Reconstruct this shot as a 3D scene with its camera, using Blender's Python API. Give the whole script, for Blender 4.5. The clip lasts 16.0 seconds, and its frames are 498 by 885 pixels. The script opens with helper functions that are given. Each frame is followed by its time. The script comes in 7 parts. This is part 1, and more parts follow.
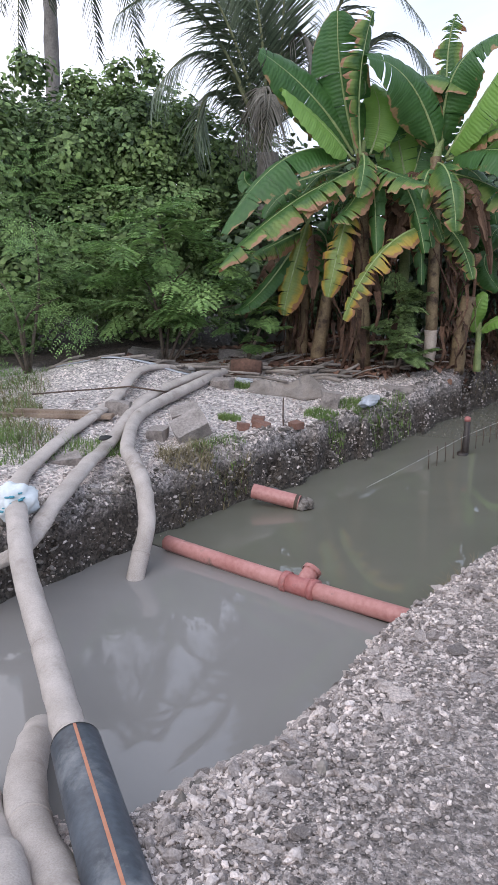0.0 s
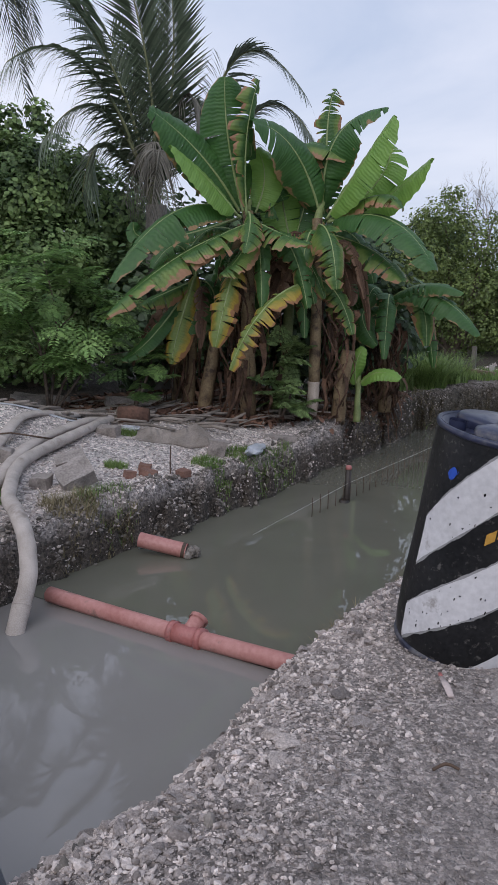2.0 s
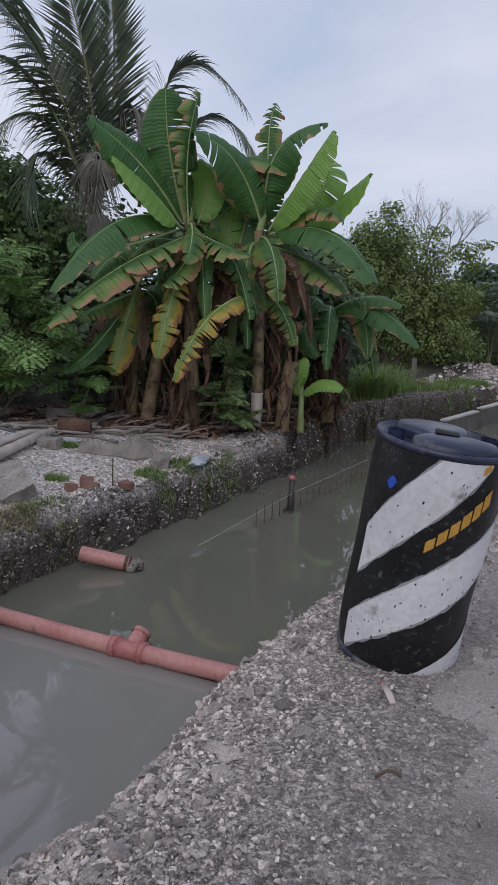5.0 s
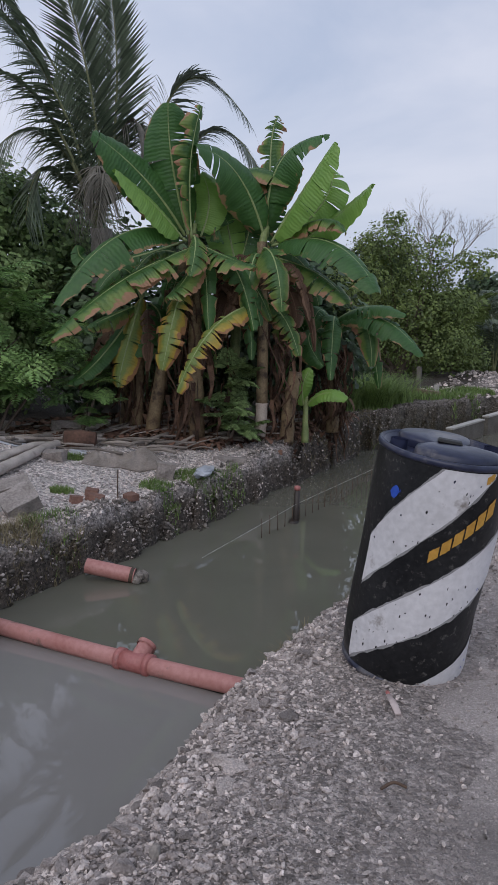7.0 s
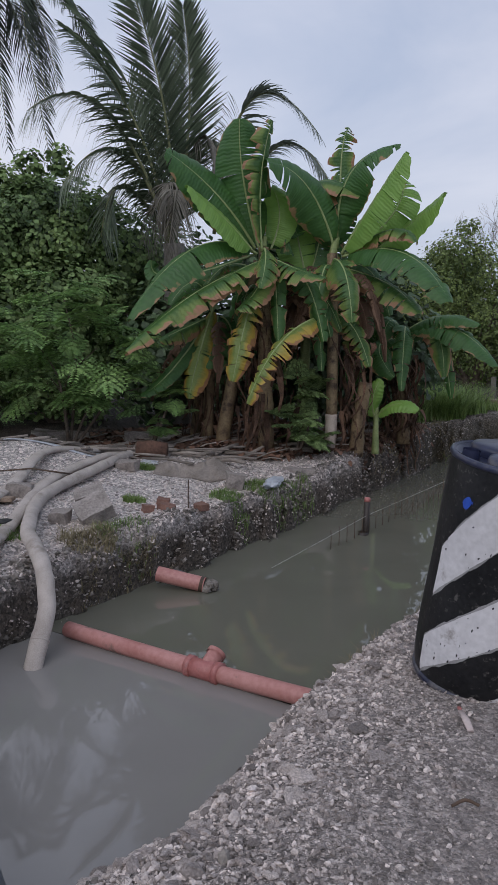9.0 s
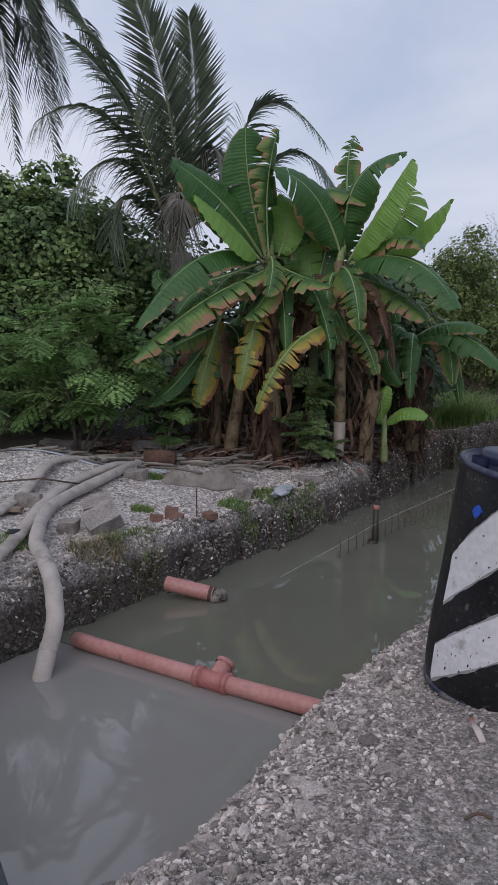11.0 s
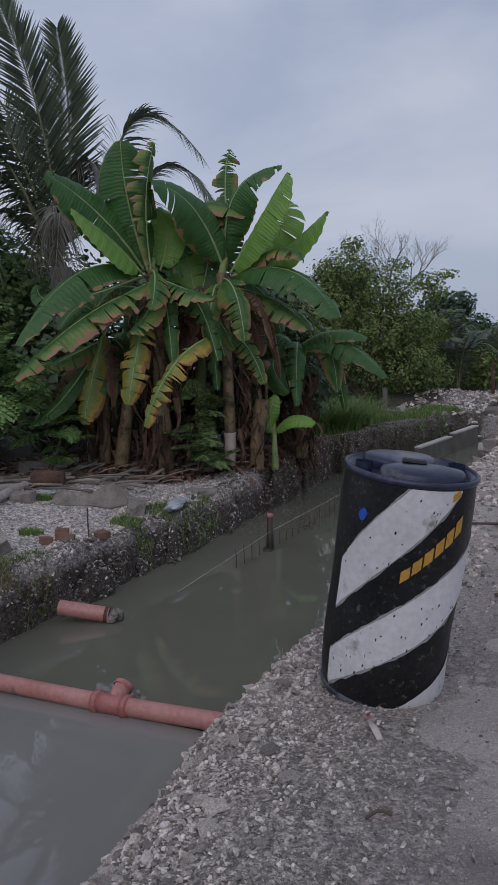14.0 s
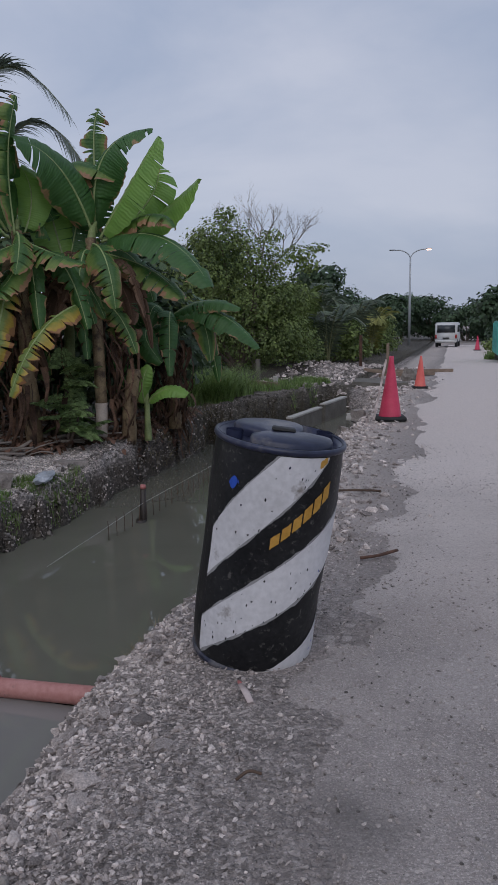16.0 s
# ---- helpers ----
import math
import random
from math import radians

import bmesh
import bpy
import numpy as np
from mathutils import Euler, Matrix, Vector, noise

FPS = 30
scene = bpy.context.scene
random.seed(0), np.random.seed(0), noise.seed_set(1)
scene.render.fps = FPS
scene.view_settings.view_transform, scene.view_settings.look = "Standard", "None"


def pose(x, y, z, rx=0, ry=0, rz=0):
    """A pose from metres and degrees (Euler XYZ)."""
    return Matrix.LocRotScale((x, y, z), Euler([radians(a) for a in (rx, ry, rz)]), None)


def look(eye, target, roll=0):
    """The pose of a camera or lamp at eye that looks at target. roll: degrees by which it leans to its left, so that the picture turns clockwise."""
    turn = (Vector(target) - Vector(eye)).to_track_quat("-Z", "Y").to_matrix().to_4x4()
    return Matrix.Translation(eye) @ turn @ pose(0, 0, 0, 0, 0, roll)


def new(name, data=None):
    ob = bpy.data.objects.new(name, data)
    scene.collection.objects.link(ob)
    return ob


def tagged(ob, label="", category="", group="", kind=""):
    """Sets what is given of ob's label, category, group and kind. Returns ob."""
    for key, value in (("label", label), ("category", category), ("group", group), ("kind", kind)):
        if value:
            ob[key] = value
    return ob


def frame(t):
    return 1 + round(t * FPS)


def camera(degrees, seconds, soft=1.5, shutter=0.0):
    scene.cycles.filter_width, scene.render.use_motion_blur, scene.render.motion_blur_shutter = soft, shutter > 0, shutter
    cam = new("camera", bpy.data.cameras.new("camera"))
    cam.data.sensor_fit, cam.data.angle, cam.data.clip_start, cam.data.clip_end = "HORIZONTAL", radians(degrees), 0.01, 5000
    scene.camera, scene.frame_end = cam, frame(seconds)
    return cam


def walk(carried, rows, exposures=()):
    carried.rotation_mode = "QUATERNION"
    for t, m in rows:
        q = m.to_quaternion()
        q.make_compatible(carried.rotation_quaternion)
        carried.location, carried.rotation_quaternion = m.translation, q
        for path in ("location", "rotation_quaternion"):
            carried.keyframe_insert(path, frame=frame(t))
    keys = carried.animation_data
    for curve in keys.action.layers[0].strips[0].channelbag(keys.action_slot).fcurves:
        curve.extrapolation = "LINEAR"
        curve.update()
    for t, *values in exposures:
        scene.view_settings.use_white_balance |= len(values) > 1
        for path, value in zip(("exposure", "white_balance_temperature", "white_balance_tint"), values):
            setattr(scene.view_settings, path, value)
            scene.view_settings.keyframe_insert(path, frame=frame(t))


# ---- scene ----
cam = camera(37.0, 16.0)
PATH = [
    (0, look((-0.033, -0.008, 1.425), (-3.128, 3.720, 0.189), -0.83)),
    (0.5, look((-0.010, -0.007, 1.427), (-2.810, 3.972, 0.277), 0.21)),
    (1, look((-0.007, -0.007, 1.423), (-2.634, 4.107, 0.338), 0.85)),
    (1.5, look((-0.017, -0.021, 1.435), (-2.566, 4.164, 0.437), 1.29)),
    (2, look((-0.016, -0.041, 1.440), (-2.532, 4.181, 0.517), 1.34)),
    (2.5, look((-0.016, -0.031, 1.435), (-2.455, 4.241, 0.544), 1.41)),
    (3, look((-0.011, -0.018, 1.436), (-2.341, 4.317, 0.554), 1.72)),
    (3.5, look((-0.017, -0.010, 1.433), (-2.261, 4.374, 0.569), 1.89)),
    (4, look((-0.014, -0.018, 1.432), (-2.207, 4.393, 0.574), 1.85)),
    (6.5, look((0.004, -0.026, 1.437), (-2.238, 4.374, 0.651), 1.14)),
    (7, look((0.009, -0.021, 1.437), (-2.238, 4.379, 0.667), 0.99)),
    (7.5, look((0.017, -0.018, 1.437), (-2.262, 4.366, 0.674), 0.81)),
    (8, look((0.021, -0.023, 1.438), (-2.336, 4.326, 0.709), 0.77)),
    (8.5, look((0.017, -0.028, 1.442), (-2.458, 4.257, 0.726), 0.65)),
    (9, look((0.020, -0.042, 1.436), (-2.637, 4.136, 0.736), 0.40)),
    (11.5, look((0.012, -0.017, 1.439), (-2.698, 4.135, 0.795), -0.05)),
    (12, look((-0.007, -0.003, 1.443), (-2.720, 4.130, 0.695), -0.05)),
    (12.5, look((-0.023, 0.016, 1.446), (-2.677, 4.170, 0.609), -0.14)),
    (13, look((-0.010, 0.029, 1.442), (-2.534, 4.266, 0.622), -0.61)),
    (13.5, look((0.011, 0.023, 1.443), (-2.323, 4.390, 0.750), -1.31)),
    (14, look((0.031, 0.003, 1.439), (-2.058, 4.508, 0.860), -1.94)),
    (14.5, look((0.034, 0.005, 1.434), (-1.809, 4.619, 0.869), -1.92)),
    (15, look((0.036, 0.002, 1.432), (-1.660, 4.662, 0.795), -1.50)),
    (15.5, look((0.039, 0.016, 1.428), (-1.516, 4.714, 0.714), -1.19)),
    (16, look((0.038, 0.034, 1.422), (-1.260, 4.798, 0.633), -0.97)),
]
walk(cam, PATH, [(0, 1.0, 6640, 13), (0.5, 0.84, 6640, 13), (1.0, 0.64, 6640, 13), (1.5, 0.45, 6640, 13), (2.5, 0.34, 6640, 13), (4, 0.22, 6640, 13), (6.5, 0.16, 6640, 13), (9, 0.13, 6640, 13), (11.5, 0.15, 6640, 13), (12.5, 0.26, 6640, 13), (13.0, 0.33, 6640, 13), (13.5, 0.28, 6640, 13), (14.0, -0.24, 6500, 13), (14.5, -0.24, 6500, 13), (15.5, -0.2, 6500, 13), (16, -0.18, 6500, 13)])

# ---- world, light ----
world = bpy.data.worlds.new("overcast_sky")
scene.world = world
world.use_nodes = True
wn, wl = world.node_tree.nodes, world.node_tree.links
wn.clear()
w_out = wn.new("ShaderNodeOutputWorld")
w_bg = wn.new("ShaderNodeBackground")
w_sky = wn.new("ShaderNodeTexSky")
w_sky.sky_type, w_sky.sun_disc = "NISHITA", False
w_sky.sun_elevation, w_sky.sun_rotation = radians(28), radians(-75)
w_sky.air_density, w_sky.dust_density = 1.0, 2.5
w_tc = wn.new("ShaderNodeTexCoord")
w_map = wn.new("ShaderNodeMapping")
w_map.inputs["Scale"].default_value = (1.0, 1.0, 2.6)
w_noise = wn.new("ShaderNodeTexNoise")
w_noise.inputs["Scale"].default_value, w_noise.inputs["Detail"].default_value = 1.7, 6.0
w_noise.inputs["Roughness"].default_value, w_noise.inputs["Distortion"].default_value = 0.52, 0.35
w_ramp = wn.new("ShaderNodeValToRGB")
w_ramp.color_ramp.elements[0].position, w_ramp.color_ramp.elements[0].color = 0.34, (3.45, 4.62, 6.75, 1)
w_ramp.color_ramp.elements[1].position, w_ramp.color_ramp.elements[1].color = 0.70, (7.15, 7.75, 9.2, 1)
w_mix = wn.new("ShaderNodeMix")
w_mix.data_type = "RGBA"
w_mix.inputs["Factor"].default_value = 0.80
wl.new(w_tc.outputs["Generated"], w_map.inputs["Vector"])
wl.new(w_map.outputs["Vector"], w_noise.inputs["Vector"])
wl.new(w_noise.outputs["Fac"], w_ramp.inputs["Fac"])
wl.new(w_sky.outputs["Color"], w_mix.inputs["A"])
wl.new(w_ramp.outputs["Color"], w_mix.inputs["B"])
wl.new(w_mix.outputs["Result"], w_bg.inputs["Color"])
w_bg.inputs["Strength"].default_value = 0.09
wl.new(w_bg.outputs["Background"], w_out.inputs["Surface"])

sun = new("sun", bpy.data.lights.new("sun", "SUN"))
sun.data.energy, sun.data.angle, sun.data.color = 0.95, radians(60), (1.0, 0.97, 0.94)
sun.matrix_world = look((1.5, -5.0, 8.5), (0, 4, 0))


# ---- materials ----
def material(name, dark, light, scale=8.0, rough=0.8, bump=0.3, fine=60.0, metal=0.0, spot=None, spot_scale=3.0,
             spot_at=0.62, vary=0.0, translucent=0.0, coord="Object", spec=0.5, distort=0.0, crisp=(0.36, 0.68)):
    """Two colours mixed by coarse and fine noise, blotches of a third, bump, and a shift of value from piece to piece."""
    m = bpy.data.materials.new(name)
    m.use_nodes = True
    n, l = m.node_tree.nodes, m.node_tree.links
    b, out = n["Principled BSDF"], n["Material Output"]
    tc = n.new("ShaderNodeTexCoord")
    vec = tc.outputs[coord]
    a = n.new("ShaderNodeTexNoise")
    a.inputs["Scale"].default_value, a.inputs["Detail"].default_value, a.inputs["Distortion"].default_value = scale, 6, distort
    f = n.new("ShaderNodeTexNoise")
    f.inputs["Scale"].default_value, f.inputs["Detail"].default_value = fine, 4
    for t in (a, f):
        l.new(vec, t.inputs["Vector"])
    s = n.new("ShaderNodeMath")
    s.operation = "MULTIPLY_ADD"
    s.inputs[1].default_value = 0.45
    l.new(f.outputs["Fac"], s.inputs[0])
    s2 = n.new("ShaderNodeMath")
    s2.operation = "MULTIPLY"
    s2.inputs[1].default_value = 0.6
    l.new(a.outputs["Fac"], s2.inputs[0])
    l.new(s2.outputs[0], s.inputs[2])
    ramp = n.new("ShaderNodeValToRGB")
    ramp.color_ramp.elements[0].position, ramp.color_ramp.elements[0].color = crisp[0], (*dark, 1)
    ramp.color_ramp.elements[1].position, ramp.color_ramp.elements[1].color = crisp[1], (*light, 1)
    l.new(s.outputs[0], ramp.inputs["Fac"])
    col = ramp.outputs["Color"]
    if spot:
        g = n.new("ShaderNodeTexNoise")
        g.inputs["Scale"].default_value, g.inputs["Detail"].default_value, g.inputs["Roughness"].default_value = spot_scale, 8, 0.65
        l.new(vec, g.inputs["Vector"])
        gr = n.new("ShaderNodeValToRGB")
        gr.color_ramp.elements[0].position, gr.color_ramp.elements[1].position = spot_at - 0.05, spot_at + 0.06
        l.new(g.outputs["Fac"], gr.inputs["Fac"])
        mx = n.new("ShaderNodeMix")
        mx.data_type = "RGBA"
        l.new(gr.outputs["Color"], mx.inputs["Factor"])
        l.new(col, mx.inputs["A"])
        mx.inputs["B"].default_value = (*spot, 1)
        col = mx.outputs["Result"]
    if vary:
        geo = n.new("ShaderNodeNewGeometry")
        info = n.new("ShaderNodeObjectInfo")
        add = n.new("ShaderNodeMath")
        add.operation = "ADD"
        l.new(geo.outputs["Random Per Island"], add.inputs[0])
        l.new(info.outputs["Random"], add.inputs[1])
        fr = n.new("ShaderNodeMath")
        fr.operation = "FRACT"
        l.new(add.outputs[0], fr.inputs[0])
        mr = n.new("ShaderNodeMapRange")
        mr.inputs["To Min"].default_value, mr.inputs["To Max"].default_value = 1 - vary, 1 + vary
        l.new(fr.outputs[0], mr.inputs["Value"])
        hsv = n.new("ShaderNodeHueSaturation")
        l.new(mr.outputs["Result"], hsv.inputs["Value"])
        l.new(col, hsv.inputs["Color"])
        col = hsv.outputs["Color"]
    l.new(col, b.inputs["Base Color"])
    b.inputs["Roughness"].default_value, b.inputs["Metallic"].default_value = rough, metal
    b.inputs["Specular IOR Level"].default_value = spec
    if bump:
        bp = n.new("ShaderNodeBump")
        bp.inputs["Strength"].default_value, bp.inputs["Distance"].default_value = bump, 0.02
        l.new(s.outputs[0], bp.inputs["Height"])
        l.new(bp.outputs["Normal"], b.inputs["Normal"])
    if translucent:
        tr = n.new("ShaderNodeBsdfTranslucent")
        l.new(col, tr.inputs["Color"])
        mix = n.new("ShaderNodeMixShader")
        mix.inputs["Fac"].default_value = translucent
        l.new(b.outputs["BSDF"], mix.inputs[1])
        l.new(tr.outputs["BSDF"], mix.inputs[2])
        l.new(mix.outputs["Shader"], out.inputs["Surface"])
    return m


def blade_material(name, green, dark, edge, reach, yellow=None, rough=0.45):
    """A banana blade by its UV: side ribs, a pale midrib zone and a withered margin that eats inwards unevenly."""
    m = bpy.data.materials.new(name)
    m.use_nodes = True
    n, l = m.node_tree.nodes, m.node_tree.links
    b, out = n["Principled BSDF"], n["Material Output"]
    uv = n.new("ShaderNodeUVMap")
    uv.uv_map = "blade"
    sep = n.new("ShaderNodeSeparateXYZ")
    l.new(uv.outputs["UV"], sep.inputs[0])
    off = n.new("ShaderNodeMath")
    off.operation = "SUBTRACT"
    off.inputs[1].default_value = 0.5
    l.new(sep.outputs["Y"], off.inputs[0])
    side = n.new("ShaderNodeMath")
    side.operation = "ABSOLUTE"
    l.new(off.outputs[0], side.inputs[0])
    tc = n.new("ShaderNodeTexCoord")
    big = n.new("ShaderNodeTexNoise")
    big.inputs["Scale"].default_value, big.inputs["Detail"].default_value = 6.5, 7
    l.new(tc.outputs["Object"], big.inputs["Vector"])
    wave = n.new("ShaderNodeTexWave")
    wave.inputs["Scale"].default_value, wave.inputs["Distortion"].default_value = 10.0, 4.0
    l.new(uv.outputs["UV"], wave.inputs["Vector"])
    base = n.new("ShaderNodeMix")
    base.data_type = "RGBA"
    base.inputs["A"].default_value, base.inputs["B"].default_value = (*dark, 1), (*green, 1)
    addn = n.new("ShaderNodeMath")
    addn.operation = "MULTIPLY_ADD"
    addn.inputs[1].default_value = 0.14
    l.new(wave.outputs["Fac"], addn.inputs[0])
    l.new(big.outputs["Fac"], addn.inputs[2])
    l.new(addn.outputs[0], base.inputs["Factor"])
    col = base.outputs["Result"]
    marg = n.new("ShaderNodeMath")
    marg.operation = "MULTIPLY_ADD"
    marg.inputs[1].default_value = 0.50
    sub = n.new("ShaderNodeMath")
    sub.operation = "SUBTRACT"
    sub.inputs[1].default_value = 0.5
    l.new(big.outputs["Fac"], sub.inputs[0])
    l.new(sub.outputs[0], marg.inputs[0])
    l.new(side.outputs[0], marg.inputs[2])

    def zone(colour_in, colour, start, end):
        mr = n.new("ShaderNodeMapRange")
        mr.inputs["From Min"].default_value, mr.inputs["From Max"].default_value = start, end
        l.new(marg.outputs[0], mr.inputs["Value"])
        mx = n.new("ShaderNodeMix")
        mx.data_type = "RGBA"
        l.new(mr.outputs["Result"], mx.inputs["Factor"])
        l.new(colour_in, mx.inputs["A"])
        mx.inputs["B"].default_value = (*colour, 1)
        return mx.outputs["Result"]

    if yellow:
        col = zone(col, yellow, reach - 0.22, reach - 0.04)
    col = zone(col, edge, reach, reach + 0.035)
    l.new(col, b.inputs["Base Color"])
    b.inputs["Roughness"].default_value = rough
    bp = n.new("ShaderNodeBump")
    bp.inputs["Strength"].default_value, bp.inputs["Distance"].default_value = 0.22, 0.014
    l.new(wave.outputs["Fac"], bp.inputs["Height"])
    l.new(bp.outputs["Normal"], b.inputs["Normal"])
    tr = n.new("ShaderNodeBsdfTranslucent")
    l.new(col, tr.inputs["Color"])
    mix = n.new("ShaderNodeMixShader")
    mix.inputs["Fac"].default_value = 0.28
    l.new(b.outputs["BSDF"], mix.inputs[1])
    l.new(tr.outputs["BSDF"], mix.inputs[2])
    l.new(mix.outputs["Shader"], out.inputs["Surface"])
    return m


def water_material(name, colour, colour2):
    m = bpy.data.materials.new(name)
    m.use_nodes = True
    n, l = m.node_tree.nodes, m.node_tree.links
    b = n["Principled BSDF"]
    tc = n.new("ShaderNodeTexCoord")
    cloud = n.new("ShaderNodeTexNoise")
    cloud.inputs["Scale"].default_value, cloud.inputs["Detail"].default_value, cloud.inputs["Distortion"].default_value = 0.9, 5, 1.2
    l.new(tc.outputs["Object"], cloud.inputs["Vector"])
    mx = n.new("ShaderNodeMix")
    mx.data_type = "RGBA"
    mx.inputs["A"].default_value, mx.inputs["B"].default_value = (*colour, 1), (*colour2, 1)
    l.new(cloud.outputs["Fac"], mx.inputs["Factor"])
    l.new(mx.outputs["Result"], b.inputs["Base Color"])
    b.inputs["Roughness"].default_value, b.inputs["IOR"].default_value = 0.02, 1.33
    b.inputs["Specular IOR Level"].default_value = 0.95
    wave = n.new("ShaderNodeTexNoise")
    wave.inputs["Scale"].default_value, wave.inputs["Detail"].default_value = 7.0, 2
    l.new(tc.outputs["Object"], wave.inputs["Vector"])
    bp = n.new("ShaderNodeBump")
    bp.inputs["Strength"].default_value, bp.inputs["Distance"].default_value = 0.014, 0.02
    l.new(wave.outputs["Fac"], bp.inputs["Height"])
    l.new(bp.outputs["Normal"], b.inputs["Normal"])
    return m


def pebbled(m, col, sizes, dark, light, amount, relief):
    """Mix loose stones of several sizes, each with its own shade, into a colour; the stones also stand out in the relief."""
    n, l = m.node_tree.nodes, m.node_tree.links
    b = n["Principled BSDF"]
    geo = n.new("ShaderNodeNewGeometry")
    normal = b.inputs["Normal"].links[0].from_socket
    for scale, share in sizes:
        warp = n.new("ShaderNodeTexNoise")
        warp.inputs["Scale"].default_value, warp.inputs["Detail"].default_value = scale * 0.8, 2
        l.new(geo.outputs["Position"], warp.inputs["Vector"])
        bend = n.new("ShaderNodeVectorMath")
        bend.operation = "MULTIPLY_ADD"
        bend.inputs[1].default_value = (0.9 / scale,) * 3
        l.new(warp.outputs["Color"], bend.inputs[0])
        l.new(geo.outputs["Position"], bend.inputs[2])
        cell = n.new("ShaderNodeTexVoronoi")
        cell.inputs["Scale"].default_value, cell.inputs["Randomness"].default_value = scale, 1.0
        l.new(bend.outputs[0], cell.inputs["Vector"])
        split = n.new("ShaderNodeSeparateColor")
        l.new(cell.outputs["Color"], split.inputs[0])
        shade = n.new("ShaderNodeValToRGB")
        shade.color_ramp.elements[0].position, shade.color_ramp.elements[0].color = 0.1, (*dark, 1)
        shade.color_ramp.elements[1].position, shade.color_ramp.elements[1].color = 0.95, (*light, 1)
        l.new(split.outputs[0], shade.inputs["Fac"])
        some = n.new("ShaderNodeMapRange")
        some.inputs["From Min"].default_value, some.inputs["From Max"].default_value = 1 - share - 0.05, 1 - share + 0.05
        some.inputs["To Max"].default_value = amount
        l.new(split.outputs[1], some.inputs["Value"])
        mx = n.new("ShaderNodeMix")
        mx.data_type = "RGBA"
        l.new(some.outputs["Result"], mx.inputs["Factor"])
        l.new(col, mx.inputs["A"])
        l.new(shade.outputs["Color"], mx.inputs["B"])
        col = mx.outputs["Result"]
        lift = n.new("ShaderNodeMath")
        lift.operation = "MULTIPLY_ADD"
        lift.inputs[1].default_value = -1.0
        l.new(cell.outputs["Distance"], lift.inputs[0])
        l.new(some.outputs["Result"], lift.inputs[2])
        bp = n.new("ShaderNodeBump")
        bp.inputs["Strength"].default_value, bp.inputs["Distance"].default_value = relief, 0.5 / scale
        l.new(lift.outputs[0], bp.inputs["Height"])
        l.new(normal, bp.inputs["Normal"])
        normal = bp.outputs["Normal"]
    l.new(normal, b.inputs["Normal"])
    return col


def mottled(m, col, sizes):
    """Shift the value of a colour from grain to grain, at several grain sizes."""
    n, l = m.node_tree.nodes, m.node_tree.links
    geo = n.new("ShaderNodeNewGeometry")
    for scale, low, high in sizes:
        cell = n.new("ShaderNodeTexVoronoi")
        cell.inputs["Scale"].default_value = scale
        l.new(geo.outputs["Position"], cell.inputs["Vector"])
        split = n.new("ShaderNodeSeparateColor")
        l.new(cell.outputs["Color"], split.inputs[0])
        mr = n.new("ShaderNodeMapRange")
        mr.inputs["To Min"].default_value, mr.inputs["To Max"].default_value = low, high
        l.new(split.outputs[0], mr.inputs["Value"])
        hsv = n.new("ShaderNodeHueSaturation")
        l.new(mr.outputs["Result"], hsv.inputs["Value"])
        l.new(col, hsv.inputs["Color"])
        col = hsv.outputs["Color"]
    return col


